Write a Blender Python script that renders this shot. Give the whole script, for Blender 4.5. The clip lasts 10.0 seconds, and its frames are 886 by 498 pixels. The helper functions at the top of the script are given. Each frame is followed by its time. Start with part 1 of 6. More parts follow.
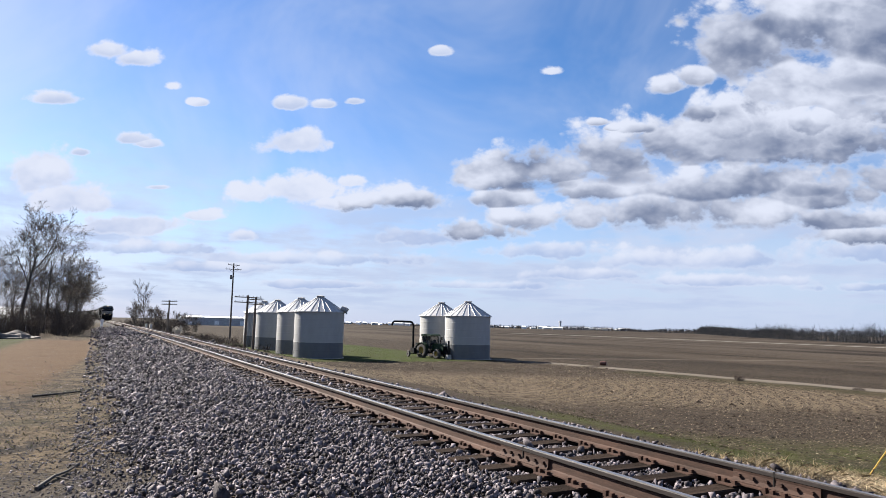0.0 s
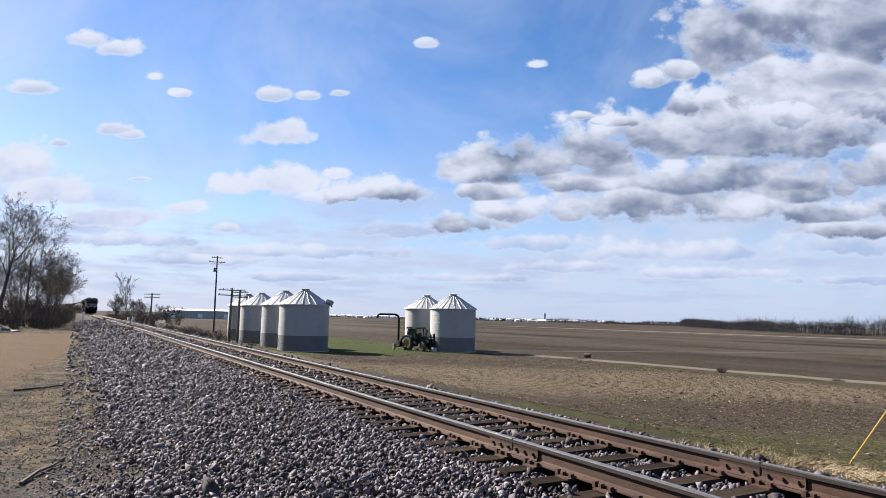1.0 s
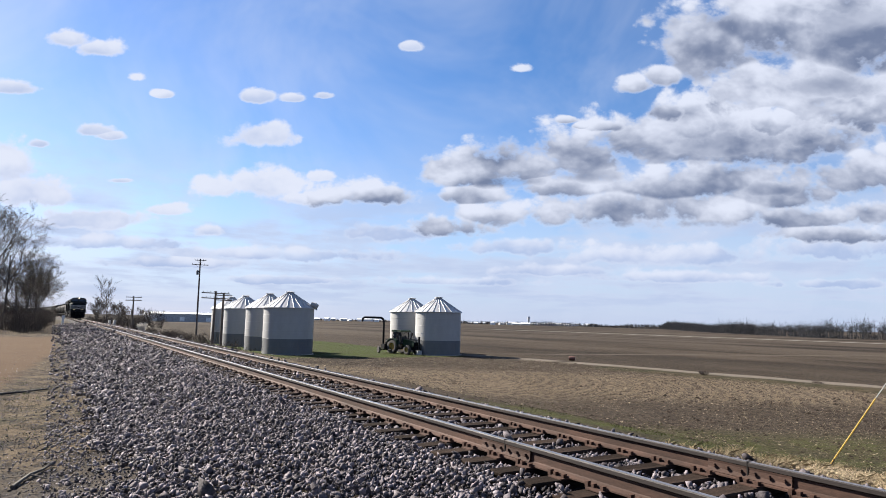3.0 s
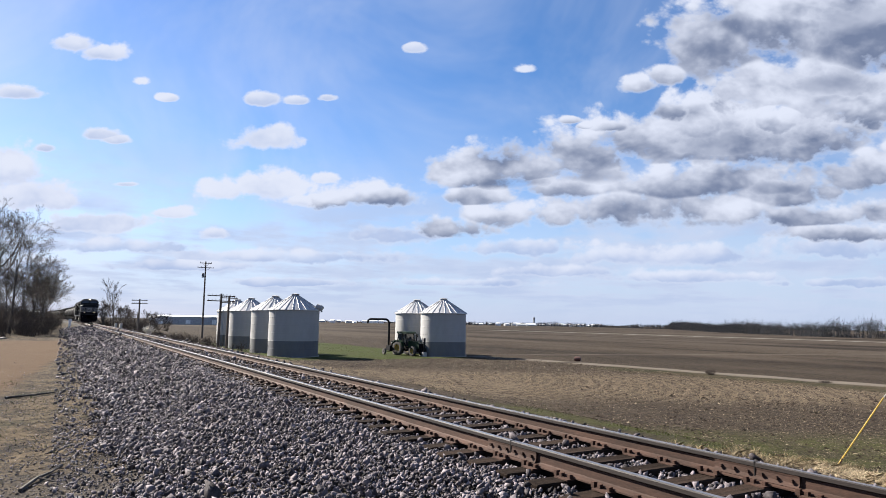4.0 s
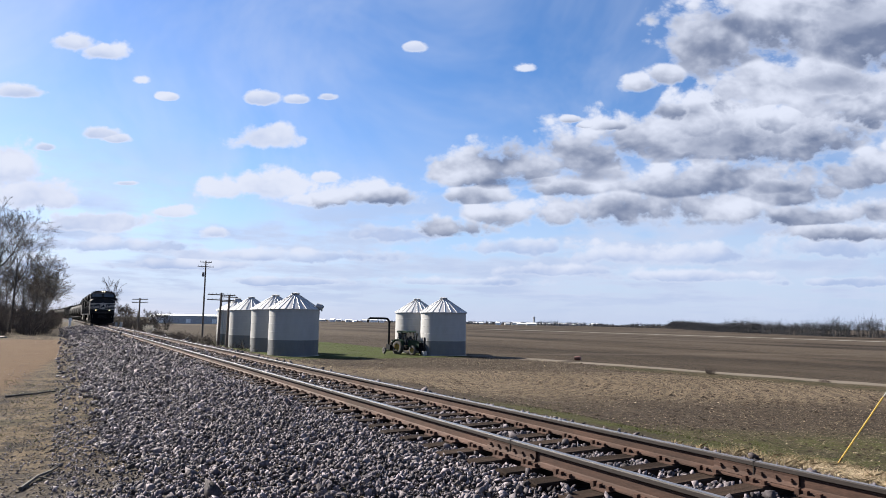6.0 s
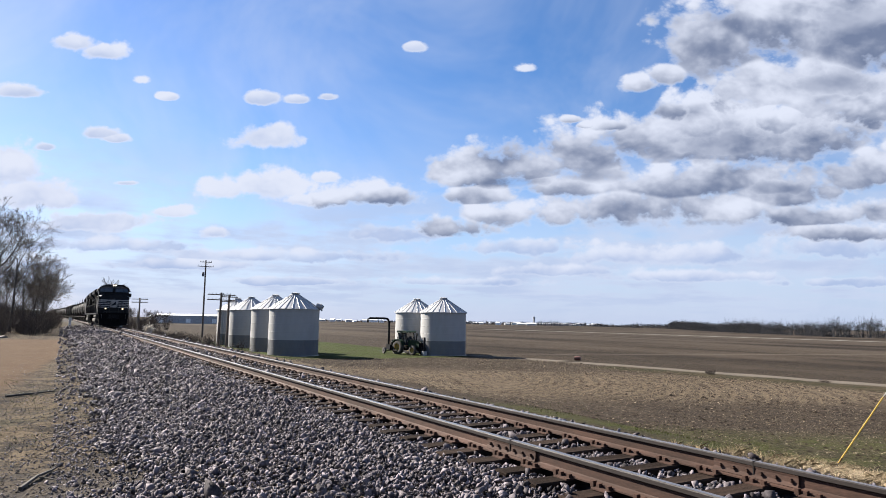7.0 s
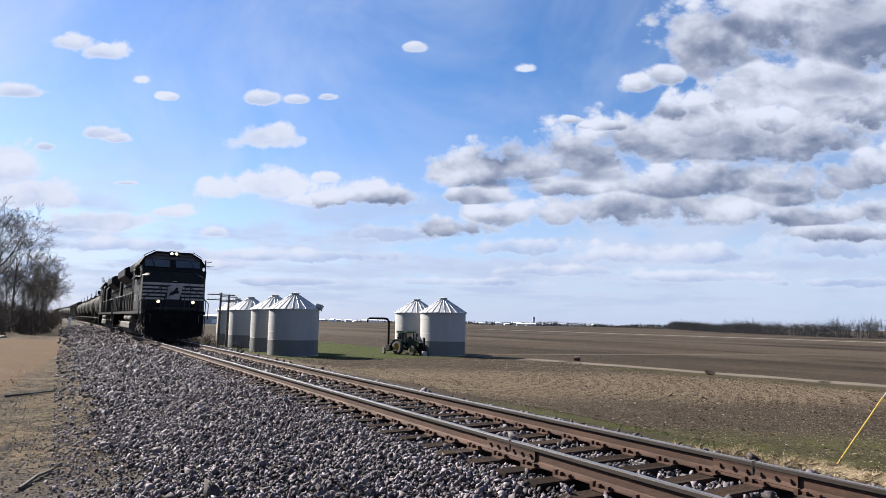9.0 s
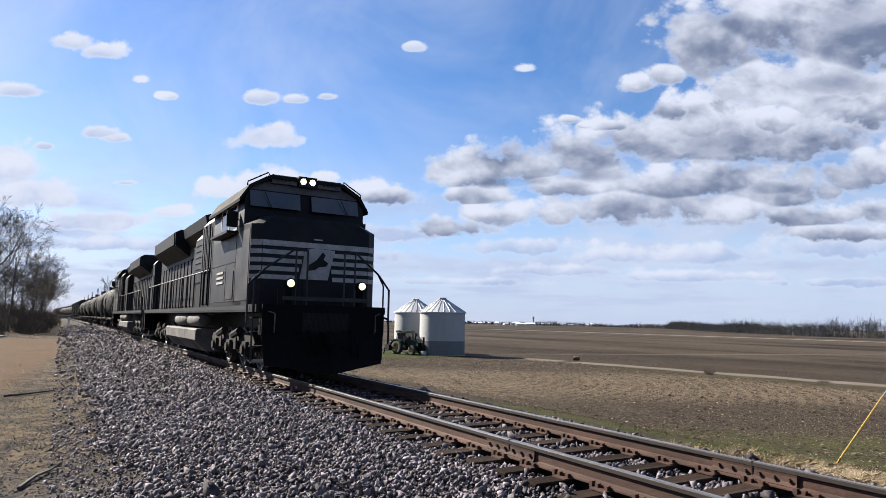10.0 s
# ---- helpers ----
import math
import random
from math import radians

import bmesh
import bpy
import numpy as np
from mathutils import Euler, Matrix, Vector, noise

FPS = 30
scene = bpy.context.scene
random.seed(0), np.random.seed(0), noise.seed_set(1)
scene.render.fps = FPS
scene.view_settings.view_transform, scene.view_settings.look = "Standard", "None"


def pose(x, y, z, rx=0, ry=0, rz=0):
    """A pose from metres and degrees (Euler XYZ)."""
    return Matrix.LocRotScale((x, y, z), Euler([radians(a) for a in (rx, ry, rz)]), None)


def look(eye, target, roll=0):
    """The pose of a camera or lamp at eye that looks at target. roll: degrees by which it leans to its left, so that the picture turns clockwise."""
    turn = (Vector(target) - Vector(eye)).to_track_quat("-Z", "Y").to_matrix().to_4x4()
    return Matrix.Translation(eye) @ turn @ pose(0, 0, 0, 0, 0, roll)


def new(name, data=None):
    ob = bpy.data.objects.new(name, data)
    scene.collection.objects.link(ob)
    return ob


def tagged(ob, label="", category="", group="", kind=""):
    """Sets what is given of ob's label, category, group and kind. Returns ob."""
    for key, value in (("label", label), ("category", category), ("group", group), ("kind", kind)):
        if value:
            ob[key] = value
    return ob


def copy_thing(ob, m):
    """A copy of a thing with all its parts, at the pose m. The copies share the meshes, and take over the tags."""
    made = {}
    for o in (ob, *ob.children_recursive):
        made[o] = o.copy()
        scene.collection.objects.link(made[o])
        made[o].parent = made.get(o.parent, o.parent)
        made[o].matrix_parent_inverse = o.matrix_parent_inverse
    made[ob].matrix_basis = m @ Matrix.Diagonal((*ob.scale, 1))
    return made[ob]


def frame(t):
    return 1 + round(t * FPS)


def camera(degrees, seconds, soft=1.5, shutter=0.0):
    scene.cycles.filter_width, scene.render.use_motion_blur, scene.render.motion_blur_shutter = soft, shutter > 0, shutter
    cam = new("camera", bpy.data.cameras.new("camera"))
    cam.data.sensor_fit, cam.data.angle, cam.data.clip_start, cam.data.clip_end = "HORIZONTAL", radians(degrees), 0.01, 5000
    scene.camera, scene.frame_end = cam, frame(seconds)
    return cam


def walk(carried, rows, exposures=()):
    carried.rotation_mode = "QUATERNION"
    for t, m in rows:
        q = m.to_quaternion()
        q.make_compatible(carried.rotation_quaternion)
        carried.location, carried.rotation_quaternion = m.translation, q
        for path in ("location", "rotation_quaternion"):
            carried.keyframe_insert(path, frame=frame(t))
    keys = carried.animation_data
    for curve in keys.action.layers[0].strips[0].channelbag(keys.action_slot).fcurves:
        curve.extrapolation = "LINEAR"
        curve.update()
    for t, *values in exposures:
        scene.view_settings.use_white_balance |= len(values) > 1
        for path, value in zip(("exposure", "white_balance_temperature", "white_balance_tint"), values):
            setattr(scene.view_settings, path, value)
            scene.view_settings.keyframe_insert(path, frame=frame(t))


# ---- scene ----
cam = camera(69.03, 10.0, soft=0.6)
walk(cam, [
    (0, pose(0.174, -0.006, 1.322, 96.710, -1.395, -28.392)),
    (0.5, pose(0.169, 0.003, 1.319, 96.420, -1.305, -28.857)),
    (1, pose(0.133, 0.030, 1.319, 96.108, -1.319, -29.721)),
    (1.5, pose(0.050, 0.035, 1.314, 95.836, -1.452, -30.484)),
    (2, pose(0.000, 0.030, 1.308, 95.943, -1.533, -31.217)),
    (2.5, pose(0.000, 0.018, 1.309, 96.213, -1.468, -31.281)),
    (4, pose(0.003, 0.010, 1.310, 96.522, -0.972, -30.654)),
    (4.5, pose(0.003, 0.006, 1.310, 96.458, -0.985, -30.649)),
    (5, pose(0.003, 0.002, 1.310, 96.449, -0.994, -30.652)),
    (5.5, pose(0.003, 0.002, 1.310, 96.450, -0.993, -30.648)),
    (7, pose(0.003, 0.002, 1.310, 96.450, -1.040, -30.649)),
    (7.5, pose(0.003, 0.002, 1.310, 96.460, -1.040, -30.655)),
    (8, pose(0.003, 0.000, 1.310, 96.510, -1.010, -30.640)),
    (8.5, pose(0.003, 0.000, 1.310, 96.502, -1.060, -30.645)),
    (9, pose(0.003, 0.000, 1.310, 96.467, -1.085, -30.672)),
    (9.5, pose(0.003, 0.000, 1.310, 96.454, -1.085, -30.727)),
    (10, pose(0.003, 0.000, 1.310, 96.442, -1.090, -30.728)),
], exposures=[(0, 1.9), (10, 1.9)])

# The plan: the track runs along +y, its middle at x = 5.27; the rail tops are at z = 0.
TRACK_X, FIELD_Z = 5.27, -2.65
SUN_AZ, SUN_EL = -27.0, 33.0   # degrees from +y (to the left), degrees above the horizon


# ---- world and sun ----
def build_world():
    w = bpy.data.worlds.new("sky_world")
    scene.world = w
    w.use_nodes = True
    nt = w.node_tree
    nt.nodes.clear()
    N, L = nt.nodes.new, nt.links.new

    def num(x, sock):
        if isinstance(x, (int, float)):
            sock.default_value = x
        else:
            L(x, sock)

    def m(op, a, b=0.0, c=None, clamp=False):
        n = N("ShaderNodeMath")
        n.operation, n.use_clamp = op, clamp
        num(a, n.inputs[0])
        num(b, n.inputs[1])
        if c is not None:
            num(c, n.inputs[2])
        return n.outputs[0]

    def vm(op, a, b, out=0):
        n = N("ShaderNodeVectorMath")
        n.operation = op
        for x, s in ((a, n.inputs[0]), (b, n.inputs[1])):
            if isinstance(x, (tuple, list)):
                s.default_value = x
            else:
                L(x, s)
        return n.outputs[out]

    def step(x, a, b, lo=0.0, hi=1.0):
        n = N("ShaderNodeMapRange")
        n.interpolation_type = "SMOOTHSTEP"
        num(x, n.inputs[0])
        for i, v in enumerate((a, b, lo, hi)):
            n.inputs[1 + i].default_value = v
        return n.outputs[0]

    def xyz(x, y, z):
        n = N("ShaderNodeCombineXYZ")
        for v, s in zip((x, y, z), n.inputs):
            num(v, s)
        return n.outputs[0]

    def fbm(vec, scale, detail=7.0, rough=0.55, dist=0.0):
        n = N("ShaderNodeTexNoise")
        L(vec, n.inputs["Vector"])
        n.inputs["Scale"].default_value, n.inputs["Detail"].default_value = scale, detail
        n.inputs["Roughness"].default_value, n.inputs["Distortion"].default_value = rough, dist
        return n.outputs["Fac"]

    def mix(fac, a, b):
        n = N("ShaderNodeMix")
        n.data_type = "RGBA"
        num(fac, n.inputs[0])
        for x, s in ((a, n.inputs[6]), (b, n.inputs[7])):
            if isinstance(x, (tuple, list)):
                s.default_value = (*x, 1)
            else:
                L(x, s)
        return n.outputs[2]

    sky = N("ShaderNodeTexSky")
    sky.sky_type, sky.sun_disc = "NISHITA", False
    sky.sun_elevation, sky.sun_rotation = radians(SUN_EL), radians(SUN_AZ)
    sky.air_density, sky.dust_density, sky.ozone_density = 1.0, 0.25, 2.6

    d = N("ShaderNodeTexCoord").outputs["Generated"]
    # The sky's map: the same flat chart for every cloud, centred on the middle of the valley's sky.
    right, up, fwd = (0.8602, -0.5097, 0.0173), (-0.0721, -0.0878, 0.9935), (0.5049, 0.8558, 0.1123)
    deep = m("MAXIMUM", vm("DOT_PRODUCT", d, fwd, 1), 0.15)
    a = m("DIVIDE", vm("DOT_PRODUCT", d, right, 1), deep)
    b = m("DIVIDE", vm("DOT_PRODUCT", d, up, 1), deep)
    el = m("MAXIMUM", vm("DOT_PRODUCT", d, (0, 0, 1), 1), 0.0)

    # Two noises: puffs in the sheet of the sky, drawn out towards the horizon.
    flat = m("ADD", el, 0.09)
    sheet = xyz(m("DIVIDE", vm("DOT_PRODUCT", d, (1, 0, 0), 1), flat), m("DIVIDE", vm("DOT_PRODUCT", d, (0, 1, 0), 1), flat), 0.0)
    def cells(vec, scale):
        n = N("ShaderNodeTexVoronoi")
        n.feature = "SMOOTH_F1"
        L(vec, n.inputs["Vector"])
        n.inputs["Scale"].default_value, n.inputs["Detail"].default_value = scale, 3.0
        n.inputs["Roughness"].default_value, n.inputs["Smoothness"].default_value = 0.55, 0.6
        return n.outputs["Distance"]

    def swell(da, db):
        return fbm(xyz(m("ADD", a, da), m("ADD", m("MULTIPLY", b, 1.5), db), 3.1), 6.0, 4.0, 0.5, 0.2)

    # the uneven edge of a cloud: swells, round heads and fine tatters
    v_edge = xyz(a, m("MULTIPLY", b, 1.35), 3.1)
    heads = m("SUBTRACT", 1.0, cells(v_edge, 24.0))
    tatter = fbm(v_edge, 9.0, 9.0, 0.62, 0.25)
    lump = swell(0.0, 0.0)
    edge = m("ADD", m("MULTIPLY", m("SUBTRACT", tatter, 0.5), 1.7), m("MULTIPLY", m("SUBTRACT", heads, 0.62), 0.55))
    edge = m("ADD", edge, m("MULTIPLY", m("SUBTRACT", lump, 0.5), 0.6))
    relief = m("ADD", m("SUBTRACT", swell(-0.010, 0.030), lump), m("MULTIPLY", edge, -0.16))
    cores = fbm(xyz(a, m("MULTIPLY", b, 2.0), 5.7), 3.2, 5.0, 0.5, 0.2)
    rows = fbm(sheet, 0.95, 7.0, 0.55)

    def lobes(items):
        """Heaps with round heads and flat bases: depth inside the nearest heap, and height within it."""
        inside = height = None
        for px, py, rx, ry in items:
            g = m("MULTIPLY_ADD", a, 1140 / rx, (784 - px) / rx)
            h = m("MULTIPLY_ADD", b, 1140 / ry, (py - 441) / ry)
            flat_base = m("MAXIMUM", h, m("MULTIPLY", h, -1.5))
            k = m("SUBTRACT", 1.0, m("SQRT", m("MULTIPLY_ADD", flat_base, flat_base, m("MULTIPLY", g, g))))
            if inside is None:
                inside, height = k, h
                continue
            pick = step(m("SUBTRACT", k, inside), -0.16, 0.16)
            height = m("ADD", height, m("MULTIPLY", pick, m("SUBTRACT", h, height)))
            n = N("ShaderNodeMath")
            n.operation = "SMOOTH_MAX"
            L(inside, n.inputs[0])
            L(k, n.inputs[1])
            n.inputs[2].default_value = 0.12
            inside = n.outputs[0]
        return inside, height

    def cover(items, wild, soft, bias, fill):
        inside, height = lobes(items)
        deep_in = m("ADD", m("ADD", inside, bias), m("MULTIPLY", edge, wild))
        alpha = step(deep_in, 0.0, soft)
        under = m("ADD", m("MULTIPLY", height, -0.62), m("MULTIPLY", relief, 3.4))
        under = m("ADD", under, m("MULTIPLY", m("SUBTRACT", cores, 0.5), 1.5))
        grey = m("MULTIPLY", step(m("ADD", under, fill), -0.35, 0.95), step(deep_in, 0.05, 0.55))
        return alpha, grey

    thick = step(m("ADD", lobes(THICK_HEARTS)[0], m("MULTIPLY", edge, 0.7)), -0.15, 0.75)
    a_small, grey_small = cover(SMALL_CLOUDS, 0.95, 0.40, 0.28, -0.05)
    a_bank, grey_bank = cover(BANK_CLOUDS, 1.4, 0.60, 0.60, 0.18)
    a_top, grey_top = cover(TOP_CLOUDS, 1.1, 0.50, 0.46, 0.22)
    a_streak, grey_streak = cover(STREAK_CLOUDS, 1.3, 0.6, 0.46, 0.18)
    # long rows low over the horizon, all round
    low = m("MULTIPLY", step(el, 0.0, 0.05), step(el, 0.30, 0.10))
    d_rows = m("ADD", m("SUBTRACT", m("MULTIPLY", rows, 3.2), 1.15), m("MULTIPLY", edge, 0.35))
    a_rows = m("MULTIPLY", step(d_rows, 0.0, 0.6), m("MULTIPLY", low, 0.85))
    veil = m("MULTIPLY", step(fbm(xyz(a, b, 1.0), 2.6, 5.0, 0.6, 0.6), 0.30, 0.70), 0.34)

    haze = step(el, 0.22, 0.0)
    base = N("ShaderNodeHueSaturation")
    base.inputs["Saturation"].default_value, base.inputs["Value"].default_value = 1.28, SKY_GAIN
    L(sky.outputs[0], base.inputs["Color"])
    tint = N("ShaderNodeMix")
    tint.data_type, tint.blend_type = "RGBA", "MULTIPLY"
    tint.inputs[0].default_value, tint.inputs[7].default_value = 1.0, (*SKY_TINT, 1)
    L(base.outputs[0], tint.inputs[6])
    col = mix(m("MULTIPLY", haze, 0.8), tint.outputs[2], HAZE)
    col = mix(veil, col, CLOUD_LIT)
    # thin edges glow with the sun behind them; thick hearts and undersides are grey
    grey_rows = m("MULTIPLY", step(m("ADD", d_rows, m("MULTIPLY", relief, 3.0)), 0.1, 1.2), 0.6)
    col = mix(a_rows, col, mix(grey_rows, CLOUD_FAR, CLOUD_DIM))
    col = mix(m("MULTIPLY", a_streak, 0.85), col, mix(grey_streak, CLOUD_LIT, CLOUD_DIM))
    col = mix(a_small, col, mix(m("MULTIPLY", grey_small, 0.75), CLOUD_LIT, CLOUD_DIM))
    grey_bank = m("MAXIMUM", grey_bank, m("MULTIPLY", thick, m("ADD", 0.78, m("MULTIPLY", relief, 2.4))))
    grey_top = m("MAXIMUM", grey_top, m("MULTIPLY", thick, m("ADD", 0.78, m("MULTIPLY", relief, 2.4))))
    col = mix(a_bank, col, mix(grey_bank, CLOUD_LIT, CLOUD_DARK))
    col = mix(a_top, col, mix(grey_top, CLOUD_LIT, CLOUD_DARK))
    bg, out = N("ShaderNodeBackground"), N("ShaderNodeOutputWorld")
    L(col, bg.inputs["Color"])
    bg.inputs["Strength"].default_value = 0.05
    L(bg.outputs[0], out.inputs["Surface"])


SKY_GAIN, SKY_TINT = 0.765, (1.2, 1.02, 1.10)
HAZE = (2.05, 2.98, 4.70)
CLOUD_LIT, CLOUD_DIM, CLOUD_DARK = (4.15, 4.42, 5.2), (2.3, 2.85, 4.2), (1.0, 1.26, 1.98)
CLOUD_FAR = (3.3, 3.72, 4.75)
# clouds on the sky's chart: across, down, half width, half height
SMALL_CLOUDS = [
    (128, 76, 60, 30), (185, 95, 55, 24), (250, 142, 20, 12), (294, 172, 22, 10), (28, 164, 56, 18), (178, 238, 44, 14), (205, 246, 34, 12),
    (466, 176, 44, 20), (526, 178, 36, 13), (580, 173, 26, 11), (470, 246, 84, 33), (735, 84, 26, 13), (928, 121, 30, 14), (80, 262, 28, 11),
    (400, 338, 62, 30), (480, 332, 90, 40), (540, 355, 50, 16), (576, 314, 30, 16), (307, 377, 44, 16), (378, 415, 48, 18), (224, 325, 28, 7),
    (20, 300, 90, 52), (70, 350, 90, 46), (170, 395, 150, 28),
]
TOP_CLOUDS = [
    (1275, 90, 100, 80), (1380, 40, 170, 120), (1510, 60, 170, 150), (1330, 150, 80, 60), (1440, 150, 150, 70), (1540, 180, 130, 80),
    (1129, 150, 40, 20), (1182, 134, 36, 24), (1011, 212, 20, 9), (1034, 222, 16, 7), (1083, 224, 34, 13), (1180, 196, 36, 24),
    (1376, 216, 44, 32),
]
BANK_CLOUDS = [
    (825, 306, 85, 42), (930, 296, 120, 50), (1040, 280, 110, 58), (1150, 254, 125, 66), (1250, 220, 110, 66), (1320, 250, 150, 80), (1440, 240, 130, 66),
    (1500, 316, 56, 42), (1560, 300, 90, 56), (885, 384, 90, 30), (985, 374, 110, 40), (1110, 368, 130, 46), (1250, 370, 140, 46), (1390, 338, 150, 46),
    (1460, 384, 130, 28), (1560, 376, 90, 32), (805, 404, 90, 28), (660, 350, 110, 30), (1200, 330, 160, 50),
    (1010, 332, 120, 34), (1300, 318, 160, 48), (860, 348, 80, 24), (1500, 412, 120, 24),
]
THICK_HEARTS = [
    (1300, 262, 170, 62), (1440, 245, 90, 50), (1520, 60, 170, 110), (1480, 150, 140, 50), (900, 322, 130, 24), (1050, 312, 110, 26),
    (1390, 335, 150, 30), (1110, 398, 120, 20), (1260, 396, 120, 18), (810, 415, 70, 16), (1545, 335, 60, 30),
]
STREAK_CLOUDS = [
    (1270, 452, 210, 26), (1470, 440, 170, 30), (1110, 454, 130, 22), (930, 440, 150, 20), (1240, 490, 190, 14), (1480, 500, 140, 14), (990, 480, 150, 14),
    (700, 415, 150, 24), (600, 455, 150, 18), (420, 452, 130, 16), (180, 436, 190, 18), (300, 470, 170, 14), (60, 470, 150, 20), (780, 500, 170, 12), (520, 500, 140, 10),
]
build_world()

sun = new("sun", bpy.data.lights.new("sun", "SUN"))
sun.data.energy, sun.data.angle, sun.data.color = 5.0, radians(0.55), (1.0, 0.93, 0.83)
_az, _el = radians(SUN_AZ), radians(SUN_EL)
sun.matrix_world = look((0, 0, 60), (-60 * math.sin(_az) * math.cos(_el), -60 * math.cos(_az) * math.cos(_el), 60 - 60 * math.sin(_el)))


# ---- materials ----
def material(name, base, second=None, rough=0.6, metal=0.0, scale=8.0, grain=60.0, bump=0.2, spread=0.5, spec=0.5,
             per_object=0.0, island=0.0, stretch=(1, 1, 1), dirt=None, dirt_amount=0.35, dirt_scale=1.3, rough_var=0.12, depth=0.01, fleck=0.22):
    """A surface with variation at two scales: large blotches and fine grain, and bump from both."""
    mt = bpy.data.materials.new(name)
    mt.use_nodes = True
    nt = mt.node_tree
    N, L = nt.nodes.new, nt.links.new
    bsdf = nt.nodes["Principled BSDF"]
    second = second or tuple(c * 0.7 for c in base)
    co = N("ShaderNodeTexCoord").outputs["Object"]
    mp = N("ShaderNodeMapping")
    mp.inputs["Scale"].default_value = stretch
    L(co, mp.inputs[0])
    co = mp.outputs[0]

    def noise_tex(sc, det=5.0):
        n = N("ShaderNodeTexNoise")
        L(co, n.inputs["Vector"])
        n.inputs["Scale"].default_value, n.inputs["Detail"].default_value, n.inputs["Roughness"].default_value = sc, det, 0.6
        return n.outputs["Fac"]

    def mixc(fac, a, b):
        n = N("ShaderNodeMix")
        n.data_type = "RGBA"
        L(fac, n.inputs[0])
        for x, s in ((a, n.inputs[6]), (b, n.inputs[7])):
            if isinstance(x, tuple):
                s.default_value = (*x, 1)
            else:
                L(x, s)
        return n.outputs[2]

    def ramp(fac, lo, hi):
        n = N("ShaderNodeMapRange")
        L(fac, n.inputs[0])
        n.inputs[1].default_value, n.inputs[2].default_value = lo, hi
        return n.outputs[0]

    big, fine = noise_tex(scale), noise_tex(grain, 3.0)
    half = 0.5 - 0.5 * min(spread, 0.95) * 0.6
    col = mixc(ramp(big, 0.5 - spread * 0.35, 0.5 + spread * 0.35), base, second)
    hsv = N("ShaderNodeHueSaturation")
    L(col, hsv.inputs["Color"])
    val = N("ShaderNodeMapRange")
    L(fine, val.inputs[0])
    val.inputs[1].default_value, val.inputs[2].default_value = 0.3, 0.7
    val.inputs[3].default_value, val.inputs[4].default_value = 1 - fleck, 1 + fleck
    v = val.outputs[0]
    if per_object or island:
        rnd = N("ShaderNodeNewGeometry").outputs["Random Per Island"] if island else N("ShaderNodeObjectInfo").outputs["Random"]
        amount = island or per_object
        rr = N("ShaderNodeMapRange")
        L(rnd, rr.inputs[0])
        rr.inputs[3].default_value, rr.inputs[4].default_value = 1 - amount, 1 + amount
        mm = N("ShaderNodeMath")
        mm.operation = "MULTIPLY"
        L(v, mm.inputs[0])
        L(rr.outputs[0], mm.inputs[1])
        v = mm.outputs[0]
    L(v, hsv.inputs["Value"])
    col = hsv.outputs[0]
    if dirt:
        dn = ramp(noise_tex(dirt_scale, 6.0), 0.62 - dirt_amount * 0.4, 0.75)
        col = mixc(dn, col, dirt)
    L(col, bsdf.inputs["Base Color"])
    rv = N("ShaderNodeMapRange")
    L(big, rv.inputs[0])
    rv.inputs[3].default_value, rv.inputs[4].default_value = max(rough - rough_var, 0.03), min(rough + rough_var, 1.0)
    L(rv.outputs[0], bsdf.inputs["Roughness"])
    bsdf.inputs["Metallic"].default_value = metal
    bsdf.inputs["Specular IOR Level"].default_value = spec
    if bump:
        bp = N("ShaderNodeBump")
        bp.inputs["Strength"].default_value, bp.inputs["Distance"].default_value = bump, depth
        L(fine, bp.inputs["Height"])
        L(bp.outputs[0], bsdf.inputs["Normal"])
    return mt


def glow(name, color, strength):
    mt = bpy.data.materials.new(name)
    mt.use_nodes = True
    b = mt.node_tree.nodes["Principled BSDF"]
    b.inputs["Base Color"].default_value = (*color, 1)
    b.inputs["Emission Color"].default_value, b.inputs["Emission Strength"].default_value = (*color, 1), strength
    return mt


M = {}
M["stone"] = material("ballast_stone", (0.150, 0.131, 0.140), (0.038, 0.033, 0.037), 0.8, grain=60, scale=14, bump=0.5, island=0.85, spec=0.14)
M["stone_one"] = material("ballast_stone_single", (0.150, 0.131, 0.140), (0.038, 0.033, 0.037), 0.8, grain=60, scale=14, bump=0.5, per_object=0.85, spec=0.14)
# Far darker than the stones: the shade of their gaps put into colour.
M["bed"] = material("ballast_gap_shade", (0.032, 0.027, 0.026), (0.018, 0.015, 0.015), 0.95, grain=30, scale=16, bump=1.0, depth=0.06, spec=0.1)
M["rust"] = material("rusty_rail_steel", (0.058, 0.030, 0.021), (0.028, 0.016, 0.012), 0.8, grain=70, scale=5, bump=0.25, stretch=(1, 0.3, 1), spec=0.2)
# Head faces of the rail, darker brown than its web and foot.
M["headside"] = material("dark_rail_head_steel", (0.022, 0.016, 0.014), (0.013, 0.010, 0.009), 0.6, grain=70, scale=5, bump=0.15, stretch=(1, 0.3, 1), spec=0.25)
M["polish"] = material("polished_rail_head", (0.40, 0.37, 0.36), (0.26, 0.235, 0.225), 0.34, 0.95, grain=30, scale=4, bump=0.05, stretch=(1, 0.1, 1))
M["tie"] = material("creosote_tie_wood", (0.026, 0.017, 0.013), (0.012, 0.009, 0.007), 0.95, grain=40, scale=6, bump=0.9, stretch=(0.25, 2.2, 1), per_object=0.4, spec=0.05, dirt=(0.04, 0.028, 0.022), dirt_amount=0.2)
